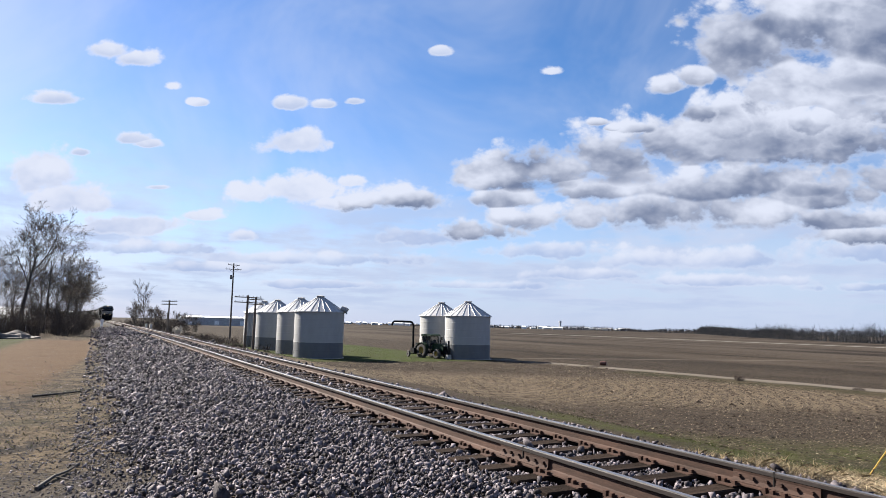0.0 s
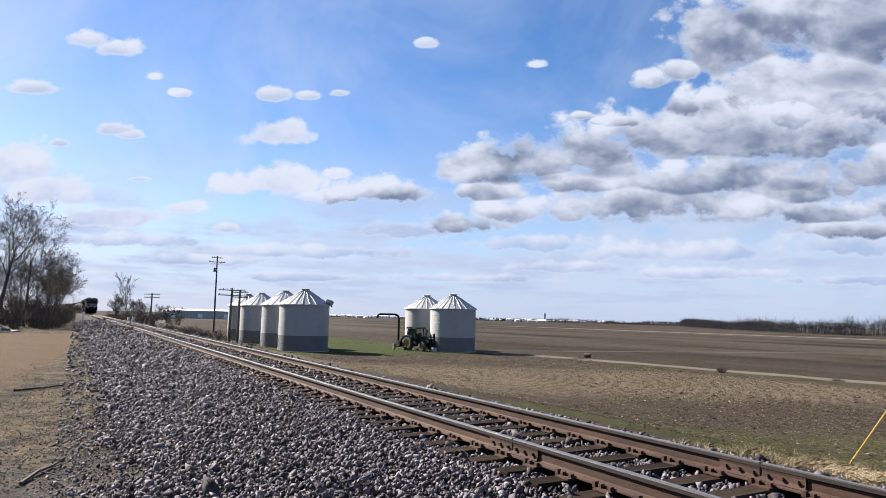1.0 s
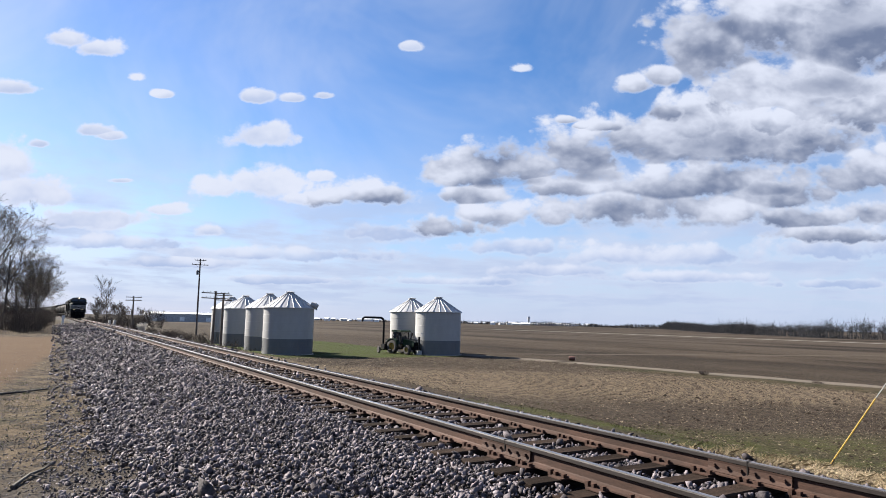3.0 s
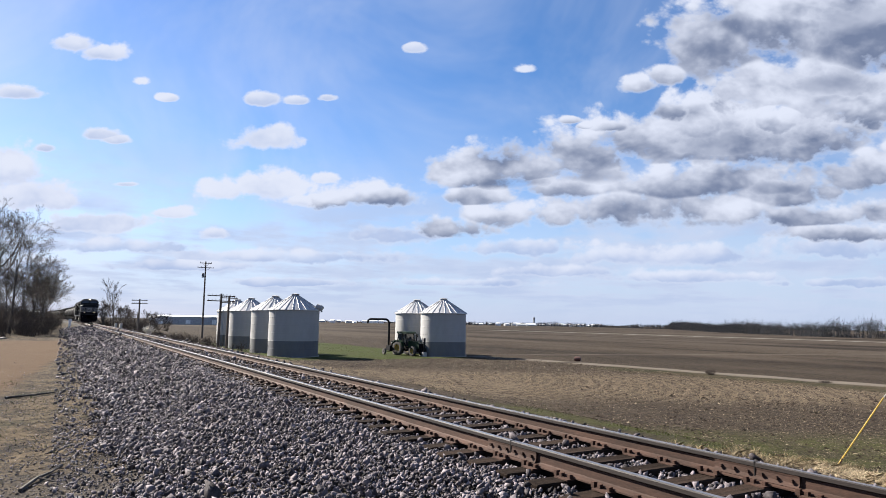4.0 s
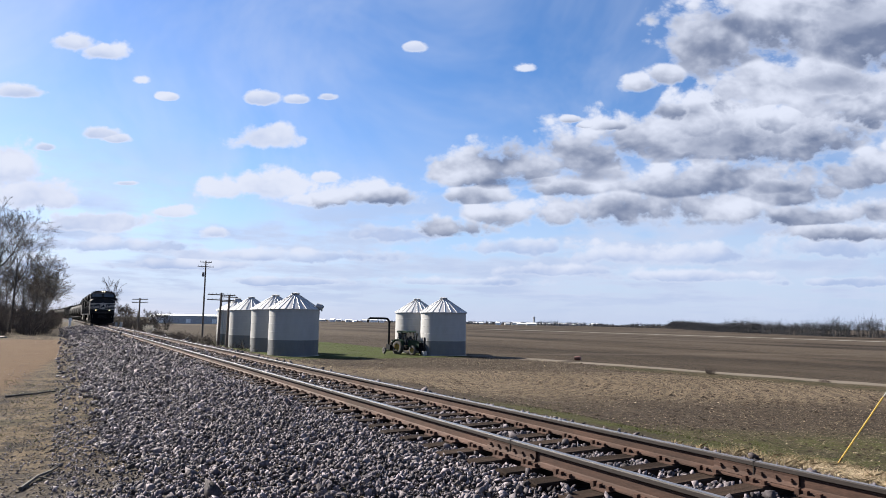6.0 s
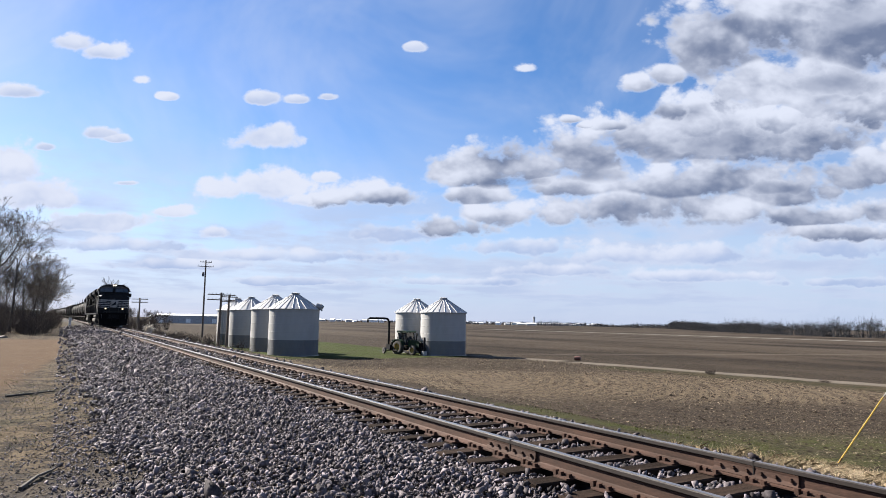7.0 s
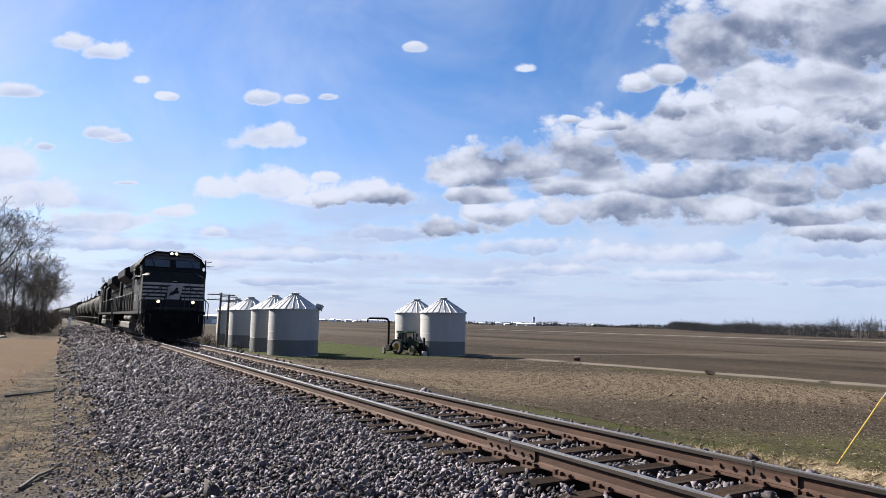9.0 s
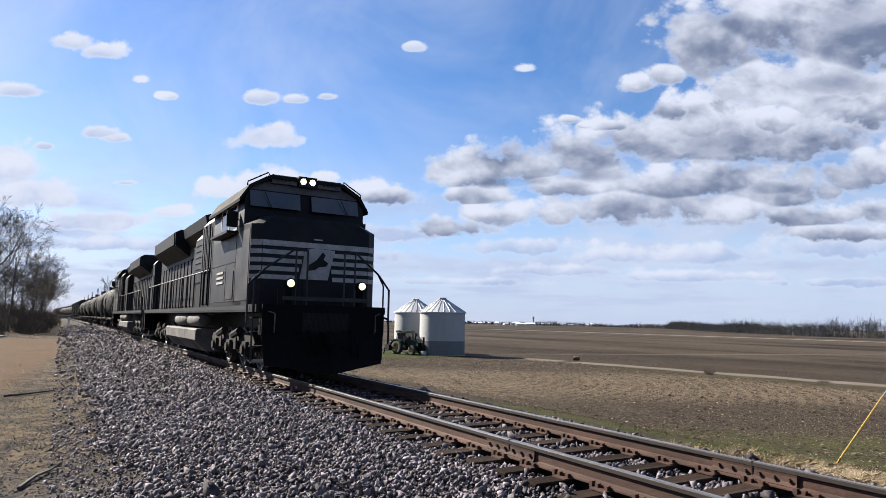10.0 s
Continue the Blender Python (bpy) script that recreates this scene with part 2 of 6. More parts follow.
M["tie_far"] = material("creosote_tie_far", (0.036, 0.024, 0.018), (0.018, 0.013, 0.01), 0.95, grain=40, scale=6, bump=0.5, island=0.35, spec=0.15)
M["galv"] = material("galvanised_steel", (0.30, 0.298, 0.296), (0.278, 0.276, 0.274), 0.6, 0.0, grain=1.2, scale=0.35, bump=0.0, stretch=(1, 1, 0.5), spec=0.25, fleck=0.06)
M["galv_low"] = material("weathered_lower_ring_steel", (0.125, 0.128, 0.135), (0.105, 0.108, 0.115), 0.65, 0.0, grain=1.6, scale=0.5, bump=0.0, stretch=(1, 1, 0.4), spec=0.25, fleck=0.08, dirt=(0.14, 0.13, 0.12), dirt_amount=0.15)
M["roofing"] = material("galvanised_roof_sheet", (0.38, 0.38, 0.38), (0.31, 0.31, 0.315), 0.5, 0.1, grain=8, scale=1.2, bump=0.05)
M["concrete"] = material("concrete_pad", (0.38, 0.37, 0.35), (0.30, 0.29, 0.27), 0.9, grain=30, scale=2)
M["black"] = material("black_locomotive_paint", (0.0045, 0.0048, 0.006), (0.007, 0.0072, 0.0085), 0.5, grain=20, scale=2.0, bump=0.06, spec=0.12, dirt=(0.016, 0.014, 0.013), dirt_amount=0.25)
M["sideblack"] = material("dusty_black_paint", (0.006, 0.0062, 0.0068), (0.010, 0.0102, 0.0108), 0.5, grain=14, scale=1.6, bump=0.06, spec=0.12, dirt=(0.022, 0.0195, 0.0175), dirt_amount=0.25)
M["white"] = material("white_stripe_paint", (0.30, 0.29, 0.28), (0.22, 0.21, 0.2), 0.55, grain=25, scale=3, bump=0.03, spec=0.3, dirt=(0.17, 0.15, 0.13), dirt_amount=0.3)
M["under"] = material("grimy_running_gear", (0.013, 0.0115, 0.011), (0.022, 0.019, 0.017), 0.85, grain=25, scale=3, bump=0.3, spec=0.1, dirt=(0.045, 0.037, 0.031), dirt_amount=0.25)
M["tank_grey"] = material("dusty_fuel_tank_paint", (0.088, 0.083, 0.079), (0.045, 0.042, 0.040), 0.8, grain=18, scale=1.5, bump=0.08, spec=0.15, dirt=(0.125, 0.115, 0.104), dirt_amount=0.45)
M["car_black"] = material("tank_car_black", (0.014, 0.014, 0.015), (0.022, 0.0215, 0.0215), 0.7, grain=14, scale=1.2, bump=0.05, spec=0.08, dirt=(0.04, 0.036, 0.033), dirt_amount=0.3)
M["glass"] = material("cab_glass", (0.02, 0.023, 0.026), (0.03, 0.033, 0.036), 0.08, grain=3, scale=1, bump=0.0, spec=0.8, rough_var=0.02)
M["steel"] = material("worn_wheel_steel", (0.045, 0.040, 0.037), (0.026, 0.023, 0.021), 0.65, 0.3, grain=20, scale=4, bump=0.1)
M["lamp_on"] = glow("lit_headlamp", (1.0, 0.85, 0.62), 0.8)
M["ditch_on"] = glow("lit_ditch_lamp", (1.0, 0.76, 0.42), 0.5)
M["wood"] = material("weathered_pole_wood", (0.11, 0.085, 0.068), (0.065, 0.05, 0.042), 0.9, grain=30, scale=3, bump=0.5, stretch=(2, 2, 0.15))
M["bark"] = material("grey_brown_bark", (0.060, 0.050, 0.044), (0.035, 0.029, 0.026), 0.95, grain=25, scale=3, bump=0.5, stretch=(2, 2, 0.4))
M["twig"] = material("bare_twigs", (0.075, 0.062, 0.054), (0.045, 0.037, 0.033), 0.95, grain=10, scale=0.6, bump=0.0, spec=0.1)
M["brush"] = material("dead_brush", (0.075, 0.060, 0.050), (0.042, 0.034, 0.029), 0.95, grain=8, scale=0.35, bump=0.0, island=0.4, spec=0.1)
M["bud"] = material("spring_buds", (0.115, 0.11, 0.055), (0.085, 0.09, 0.04), 0.9, grain=8, scale=0.4, bump=0.0, island=0.4)
M["drygrass"] = material("dry_grass", (0.27, 0.215, 0.135), (0.17, 0.13, 0.08), 0.9, grain=6, scale=0.8, bump=0.0, island=0.4, spec=0.1)
M["grass"] = material("green_grass", (0.048, 0.066, 0.018), (0.062, 0.066, 0.026), 0.9, grain=6, scale=0.5, bump=0.0, island=0.4, spec=0.1)
# The far trees' blue-grey is distance haze put into the base colour.
M["farwood"] = material("hazed_far_bare_wood", (0.040, 0.041, 0.046), (0.026, 0.027, 0.031), 0.95, grain=2, scale=0.05, bump=0.0, spec=0.1)
M["green"] = material("green_tractor_paint", (0.006, 0.024, 0.010), (0.004, 0.016, 0.007), 0.5, grain=20, scale=3, bump=0.04, spec=0.3)
M["yellow"] = material("yellow_paint", (0.34, 0.22, 0.02), (0.27, 0.17, 0.02), 0.5, grain=20, scale=3, bump=0.04)
M["rimyellow"] = material("dusty_yellow_rim_paint", (0.26, 0.18, 0.03), (0.17, 0.12, 0.03), 0.6, grain=20, scale=3, bump=0.04)
# Darker and duller than the nose paint: pilot, plough, steps and hoses.
M["pilotblack"] = material("near_black_pilot_paint", (0.0035, 0.0035, 0.004), (0.006, 0.0055, 0.0055), 0.7, grain=20, scale=2.0, bump=0.05, spec=0.04)
M["rubber"] = material("tyre_rubber", (0.025, 0.024, 0.023), (0.04, 0.037, 0.034), 0.85, grain=30, scale=6, bump=0.2)
M["red"] = material("red_brown_paint", (0.10, 0.035, 0.025), (0.06, 0.022, 0.018), 0.7, grain=20, scale=3, bump=0.05)
M["wall_white"] = material("white_sheet_wall", (0.74, 0.74, 0.73), (0.64, 0.64, 0.64), 0.6, grain=1.0, scale=0.1, bump=0.0)
M["wall_dark"] = material("dark_shed_wall", (0.36, 0.36, 0.37), (0.28, 0.28, 0.29), 0.7, grain=1.0, scale=0.1, bump=0.0)
M["sidepanel"] = material("dusty_side_panel_paint", (0.013, 0.0135, 0.015), (0.0075, 0.008, 0.009), 0.45, grain=14, scale=1.3, bump=0.06, spec=0.22, dirt=(0.045, 0.039, 0.034), dirt_amount=0.35)
# Dust grey lightened to stand for reflected sky; number boards share it.
M["browgrey"] = material("dusty_sky_grey_paint", (0.085, 0.080, 0.082), (0.060, 0.056, 0.058), 0.7, grain=14, scale=1.3, bump=0.06, spec=0.2)
M["roofblack"] = material("sooty_roof_paint", (0.009, 0.009, 0.009), (0.014, 0.013, 0.013), 0.85, grain=20, scale=2.0, bump=0.1, spec=0.08)


# ---- mesh tools ----
def box(bm, x0, x1, y0, y1, z0, z1):
    vs = [bm.verts.new(p) for p in ((x0, y0, z0), (x1, y0, z0), (x1, y1, z0), (x0, y1, z0), (x0, y0, z1), (x1, y0, z1), (x1, y1, z1), (x0, y1, z1))]
    for q in ((3, 2, 1, 0), (4, 5, 6, 7), (0, 1, 5, 4), (1, 2, 6, 5), (2, 3, 7, 6), (3, 0, 4, 7)):
        bm.faces.new([vs[i] for i in q])
    return vs


def rod(bm, p0, p1, r0, r1=None, seg=8, caps=True):
    """A tapered round bar from p0 to p1."""
    r1 = r0 if r1 is None else r1
    p0, p1 = Vector(p0), Vector(p1)
    q = (p1 - p0).to_track_quat("Z", "Y")
    rings = []
    for p, r in ((p0, r0), (p1, r1)):
        rings.append([bm.verts.new(p + q @ Vector((r * math.cos(2 * math.pi * i / seg), r * math.sin(2 * math.pi * i / seg), 0))) for i in range(seg)])
    for i in range(seg):
        j = (i + 1) % seg
        bm.faces.new((rings[0][i], rings[0][j], rings[1][j], rings[1][i]))
    if caps:
        bm.faces.new(rings[0][::-1])
        bm.faces.new(rings[1])


def pipe(bm, pts, r, seg=6):
    """One bent tube along a line of points."""
    pts = [Vector(p) for p in pts]
    rings, q = [], None
    for i, p in enumerate(pts):
        d = (pts[min(i + 1, len(pts) - 1)] - pts[max(i - 1, 0)]).normalized()
        q = d.to_track_quat("Z", "Y") if q is None else q.to_matrix().col[2].rotation_difference(d) @ q
        rings.append([bm.verts.new(p + q @ Vector((r * math.cos(2 * math.pi * k / seg), r * math.sin(2 * math.pi * k / seg), 0))) for k in range(seg)])
    for u, v in zip(rings, rings[1:]):
        for k in range(seg):
            j = (k + 1) % seg
            bm.faces.new((u[k], u[j], v[j], v[k]))
    bm.faces.new(rings[0][::-1])
    bm.faces.new(rings[-1])


def lathe(bm, prof, at=(0, 0, 0), axis="z", seg=24, closed=False):
    """Turns a profile of (radius, height) about an axis through at."""
    at = Vector(at)
    rings = []
    for r, h in prof:
        ring = []
        for i in range(seg):
            c, s = math.cos(2 * math.pi * i / seg), math.sin(2 * math.pi * i / seg)
            p = {"z": (r * c, r * s, h), "x": (h, r * c, r * s), "y": (r * s, h, r * c)}[axis]
            ring.append(bm.verts.new(at + Vector(p)))
        rings.append(ring)
    for a, b in zip(rings, rings[1:]):
        for i in range(seg):
            j = (i + 1) % seg
            bm.faces.new((a[i], a[j], b[j], b[i]))
    if closed:
        bm.faces.new(rings[0][::-1])
        bm.faces.new(rings[-1])


def extrude(bm, prof, y0, y1, axis="y"):
    """A closed outline swept along an axis: (x, z) along y, (y, z) along x, or (x, y) along z."""
    def put(p, t):
        return {"y": (p[0], t, p[1]), "x": (t, p[0], p[1]), "z": (p[0], p[1], t)}[axis]
    a = [bm.verts.new(put(p, y0)) for p in prof]
    b = [bm.verts.new(put(p, y1)) for p in prof]
    n = len(prof)
    for i in range(n):
        j = (i + 1) % n
        bm.faces.new((a[i], a[j], b[j], b[i]))
    bm.faces.new(a[::-1])
    bm.faces.new(b)


def mesh_of(name, bm, mat, smooth=False, bevel=0.0, angle=None):
    if bevel:
        es = [e for e in bm.edges if len(e.link_faces) == 2 and e.calc_face_angle(0) > 0.5]
        bmesh.ops.bevel(bm, geom=es, offset=bevel, segments=1, affect="EDGES", clamp_overlap=True)
    bmesh.ops.recalc_face_normals(bm, faces=bm.faces)
    me = bpy.data.meshes.new(name)
    bm.to_mesh(me)
    bm.free()
    me.materials.append(mat)
    if smooth:
        me.polygons.foreach_set("use_smooth", [True] * len(me.polygons))
        if angle:
            me.set_sharp_from_angle(angle=radians(angle))
    return me


def part(name, bm, mat, parent, label="", smooth=False, bevel=0.0, angle=35, at=None):
    ob = new(name, mesh_of(name, bm, mat, smooth, bevel, angle))
    ob.parent = parent
    if at is not None:
        ob.matrix_basis = at
    if label:
        ob["label"] = label
    return ob


def thing(name, at, label, category, group="", kind=""):
    ob = new(name)
    ob.matrix_basis = at
    ob.empty_display_size = 0.3
    return tagged(ob, label, category, group, kind)


def solo(name, bm, mat, label, category, kind="", smooth=False, bevel=0.0, at=None, group=""):
    ob = new(name, mesh_of(name, bm, mat, smooth, bevel, 35))
    if at is not None:
        ob.matrix_basis = at
    return tagged(ob, label, category, group, kind)


def raw(name, verts, faces, mat, smooth=False):
    me = bpy.data.meshes.new(name)
    me.from_pydata(verts, [], faces)
    me.update()
    me.materials.append(mat)
    if smooth:
        me.polygons.foreach_set("use_smooth", [True] * len(me.polygons))
    return me


# ---- ground ----
RIGHT_SIDE = ((7.0, -0.33), (7.8, -0.55), (9.0, -0.95), (12.0, -1.4), (16.0, -1.9), (19.0, -2.58), (23.0, -2.65), (1e5, -2.65))
LEFT_SIDE = ((2.6, -0.34), (1.2, -0.44), (0.4, -0.52), (-0.6, -0.56), (-3.0, -0.55), (-6.0, -0.6), (-12.0, -1.0), (-30.0, -1.6), (-1e5, -2.0))


def along(table, x):
    for (x0, z0), (x1, z1) in zip(table, table[1:]):
        if min(x0, x1) <= x <= max(x0, x1):
            k = (x - x0) / (x1 - x0)
            return z0 + (z1 - z0) * k
    return table[0][1]


def ground_z(x, y):
    if x > 7.0:
        z = along(RIGHT_SIDE, x)
    elif x < 2.6:
        z = along(LEFT_SIDE, x)
    else:
        z = -0.36
    if 9 < x < 200:
        z += 0.05 * noise.noise((x * 0.25, y * 0.25, 0))
    if x < 0.2 and y < 120:
        z += 0.04 * noise.noise((x * 0.7, y * 0.7, 2)) + 0.02 * noise.noise((x * 2.5, y * 2.5, 7))
    return z


def axis_lines(parts):
    out = []
    for a, b, n in parts:
        out += [a + (b - a) * i / n for i in range(n)]
    return out + [parts[-1][1]]


def ground_material():
    mt = bpy.data.materials.new("farm_ground")
    mt.use_nodes = True
    nt = mt.node_tree
    N, L = nt.nodes.new, nt.links.new
    bsdf = nt.nodes["Principled BSDF"]
    co = N("ShaderNodeTexCoord").outputs["Object"]
    sep = N("ShaderNodeSeparateXYZ")
    L(co, sep.inputs[0])
    X, Y = sep.outputs[0], sep.outputs[1]

    def num(v, s):
        if isinstance(v, (int, float)):
            s.default_value = v
        else:
            L(v, s)

    def m(op, a, b=0.0):
        n = N("ShaderNodeMath")
        n.operation = op
        num(a, n.inputs[0])
        num(b, n.inputs[1])
        return n.outputs[0]

    def nz(sc, det=5.0, stretch=(1, 1, 1), dist=0.0, turn=0.0):
        mp = N("ShaderNodeMapping")
        mp.inputs["Scale"].default_value = stretch
        mp.inputs["Rotation"].default_value = (0, 0, turn)
        L(co, mp.inputs[0])
        n = N("ShaderNodeTexNoise")
        L(mp.outputs[0], n.inputs["Vector"])
        n.inputs["Scale"].default_value, n.inputs["Detail"].default_value = sc, det
        n.inputs["Roughness"].default_value, n.inputs["Distortion"].default_value = 0.62, dist
        return n.outputs["Fac"]

    def step(v, a, b):
        n = N("ShaderNodeMapRange")
        n.interpolation_type = "SMOOTHSTEP"
        num(v, n.inputs[0])
        n.inputs[1].default_value, n.inputs[2].default_value = a, b
        return n.outputs[0]

    def mix(f, a, b):
        n = N("ShaderNodeMix")
        n.data_type = "RGBA"
        num(f, n.inputs[0])
        for v, s in ((a, n.inputs[6]), (b, n.inputs[7])):
            if isinstance(v, tuple):
                s.default_value = (*v, 1)
            else:
                L(v, s)
        return n.outputs[2]

    big, mid, fine, clod = nz(0.06), nz(0.5), nz(5.0, 4.0), nz(22.0, 3.0)
    wob = m("MULTIPLY", m("SUBTRACT", mid, 0.5), 4.0)
    wob_s = m("MULTIPLY", m("SUBTRACT", nz(1.6), 0.5), 1.6)

    def span(v, a, b, soft, w=wob):
        v = m("ADD", v, w)
        return m("MULTIPLY", step(v, a - soft, a + soft), step(v, b + soft, b - soft))

    def lane(p, q, half, soft=0.3, w=0.0):
        (x0, y0), (x1, y1) = p, q
        ln = math.hypot(x1 - x0, y1 - y0)
        nx, ny = (y1 - y0) / ln, -(x1 - x0) / ln
        dist = m("ADD", m("MULTIPLY", m("SUBTRACT", X, x0), nx), m("MULTIPLY", m("SUBTRACT", Y, y0), ny))
        run = m("ADD", m("MULTIPLY", m("SUBTRACT", X, x0), -ny), m("MULTIPLY", m("SUBTRACT", Y, y0), nx))
        if w:
            dist = m("ADD", dist, m("MULTIPLY", w, 1.0))
        return m("MULTIPLY", step(m("ABSOLUTE", dist), half + soft, max(half - soft, 0.0)), m("MULTIPLY", step(run, -1.0, 1.0), step(run, ln + 1.0, ln - 1.0)))

    # ploughed soil with crop stubble in long drawn rows
    soil = mix(step(big, 0.35, 0.65), (0.082, 0.064, 0.050), (0.050, 0.039, 0.032))
    rows = nz(1.1, 4.0, (1.0, 0.12, 1), 0.5, radians(-24))
    straw = step(m("ADD", m("MULTIPLY", nz(8.0, 5.0), 0.75), m("MULTIPLY", clod, 0.5)), 0.62, 0.74)
    dark = step(m("ADD", m("MULTIPLY", nz(9.0, 4.0), 0.7), m("MULTIPLY", clod, 0.4)), 0.62, 0.42)
    reach = m("ADD", m("MULTIPLY", X, 0.555), m("MULTIPLY", Y, 0.83))
    stubble_zone = m("MULTIPLY", span(reach, 36.5, 54.0, 3.5), step(X, 48.0, 44.0))
    speck = step(m("ADD", m("MULTIPLY", nz(2.6, 5.0), 0.7), m("MULTIPLY", fine, 0.5)), 0.56, 0.65)
    soil = mix(m("MULTIPLY", straw, m("ADD", m("MULTIPLY", stubble_zone, 0.8), 0.2)), soil, (0.56, 0.43, 0.28))
    soil = mix(m("MULTIPLY", speck, m("ADD", m("MULTIPLY", stubble_zone, 0.55), 0.2)), soil, (0.30, 0.225, 0.14))
    soil = mix(m("MULTIPLY", dark, 0.95), soil, (0.020, 0.015, 0.012))
    # drill rows that turn at the field's end
    swing = m("SQRT", m("ADD", m("POWER", m("SUBTRACT", X, 21.0), 2.0), m("POWER", m("SUBTRACT", Y, 44.0), 2.0)))
    drill = step(m("ADD", m("SINE", m("MULTIPLY", m("ADD", swing, m("MULTIPLY", wob_s, 0.25)), 7.2)), m("MULTIPLY", m("SUBTRACT", fine, 0.5), 2.5)), -0.1, 0.7)
    soil = mix(m("MULTIPLY", drill, m("MULTIPLY", stubble_zone, 0.4)), soil, (0.34, 0.255, 0.165))
    soil = mix(m("MULTIPLY", step(rows, 0.48, 0.62), m("ADD", m("MULTIPLY", stubble_zone, 0.5), 0.12)), soil, (0.24, 0.185, 0.125))
    far_field = step(m("ADD", X, m("MULTIPLY", Y, 0.35)), 120.0, 180.0)
    soil = mix(m("MULTIPLY", far_field, 0.45), soil, (0.065, 0.052, 0.044))
    bands = nz(0.03, 3.0, (1.0, 0.16, 1), 0.3, radians(14))
    soil = mix(m("MULTIPLY", m("MULTIPLY", step(bands, 0.42, 0.6), step(X, 50.0, 60.0)), 0.6), soil, (0.15, 0.12, 0.09))
    soil = mix(m("MULTIPLY", m("MULTIPLY", step(bands, 0.5, 0.36), step(X, 50.0, 60.0)), 0.6), soil, (0.028, 0.022, 0.018))
    # weeds and grass
    tuft = step(m("ADD", m("MULTIPLY", mid, 0.6), m("MULTIPLY", fine, 0.6)), 0.52, 0.72)
    near_grass = m("MULTIPLY", span(reach, 15.5, 25.5, 1.6), step(X, 12.5, 14.5))
    bin_grass = m("MULTIPLY", span(X, 17.0, 41.5, 1.0, wob_s), span(Y, 62.5, 112.0, 1.0, wob_s))
    col = mix(m("MULTIPLY", near_grass, m("ADD", m("MULTIPLY", tuft, 0.6), 0.15)), soil, (0.10, 0.12, 0.025))
    col = mix(m("MULTIPLY", bin_grass, m("ADD", m("MULTIPLY", tuft, 0.4), 0.5)), col, (0.08, 0.12, 0.018))
    bank = step(X, 14.5, 10.0)
    weeds = mix(straw, (0.085, 0.066, 0.048), (0.22, 0.17, 0.105))
    weeds = mix(m("MULTIPLY", step(mid, 0.5, 0.65), 0.4), weeds, (0.075, 0.075, 0.035))
    col = mix(bank, col, weeds)
    # gravel lane, field edge, pale far roads
    gravel = mix(clod, (0.24, 0.205, 0.165), (0.34, 0.29, 0.235))
    for args in (((43.2, 66.5), (46.6, 53.5), 1.5, 0.7), ((47.0, 52.0), (51.5, 22.0), 1.3, 0.4), ((51.5, 22.0), (55.0, 0.0), 1.3, 0.4)):
        col = mix(lane(*args), col, gravel)
    ditch = m("MULTIPLY", lane((44.5, 46.0), (49.0, 14.0), 2.3, 1.2, wob_s), 0.85)
    col = mix(ditch, col, mix(tuft, (0.055, 0.056, 0.026), (0.14, 0.105, 0.062)))
    for args, c in ((((46.0, 68.5), (330.0, 10.0), 0.55, 0.4), (0.20, 0.165, 0.13)), (((225.0, 330.0), (236.0, 60.0), 3.0, 1.5), (0.46, 0.44, 0.41)), (((238.0, 330.0), (250.0, 60.0), 1.5, 1.2), (0.16, 0.135, 0.11))):
        col = mix(lane(*args), col, c)
    # the yard beside the ballast: a sandy track, dead grass and cinders
    left = step(m("ADD", X, m("MULTIPLY", wob_s, 0.25)), 1.5, 1.0)
    yard = mix(step(m("ADD", m("MULTIPLY", m("ADD", m("MULTIPLY", nz(1.3), 0.5), m("MULTIPLY", fine, 0.5)), 0.7), m("MULTIPLY", clod, 0.4)), 0.50, 0.61), (0.045, 0.036, 0.030), (0.30, 0.225, 0.145))
    yard = mix(m("MULTIPLY", step(mid, 0.52, 0.66), 0.3), yard, (0.06, 0.068, 0.016))
    lawn = m("MULTIPLY", step(X, -3.6, -4.4), span(Y, 24.0, 62.0, 1.0))
    yard = mix(m("MULTIPLY", lawn, 0.85), yard, mix(fine, (0.07, 0.105, 0.028), (0.12, 0.13, 0.05)))
    edge = m("ADD", X, m("MULTIPLY", wob_s, 0.5))
    verge = m("SUBTRACT", edge, m("MINIMUM", m("ADD", m("MULTIPLY", Y, 0.075), -2.45), 0.2))
    sand = m("MULTIPLY", m("MULTIPLY", step(verge, 0.25, -0.25), step(m("ADD", edge, m("MULTIPLY", Y, -0.012)), -5.2, -4.0)), m("MULTIPLY", step(m("ADD", Y, wob), 60.0, 55.0), step(m("ADD", Y, wob), 16.5, 20.5)))
    yard = mix(sand, yard, mix(m("ADD", m("MULTIPLY", mid, 0.5), m("MULTIPLY", clod, 0.5)), (0.17, 0.105, 0.060), (0.31, 0.200, 0.118)))
    cinder = m("MULTIPLY", step(m("ADD", Y, m("MULTIPLY", wob_s, 0.8)), 10.5, 7.5), 0.85)
    yard = mix(cinder, yard, mix(clod, (0.05, 0.044, 0.040), (0.26, 0.23, 0.21)))
    hue = N("ShaderNodeHueSaturation")
    hue.inputs["Value"].default_value, hue.inputs["Saturation"].default_value = 0.40, 0.92
    L(col, hue.inputs["Color"])
    hue2 = N("ShaderNodeHueSaturation")
    hue2.inputs["Value"].default_value, hue2.inputs["Saturation"].default_value = 0.28, 1.0
    L(yard, hue2.inputs["Color"])
    col = mix(left, hue.outputs[0], hue2.outputs[0])
    L(col, bsdf.inputs["Base Color"])
    bsdf.inputs["Roughness"].default_value = 0.95
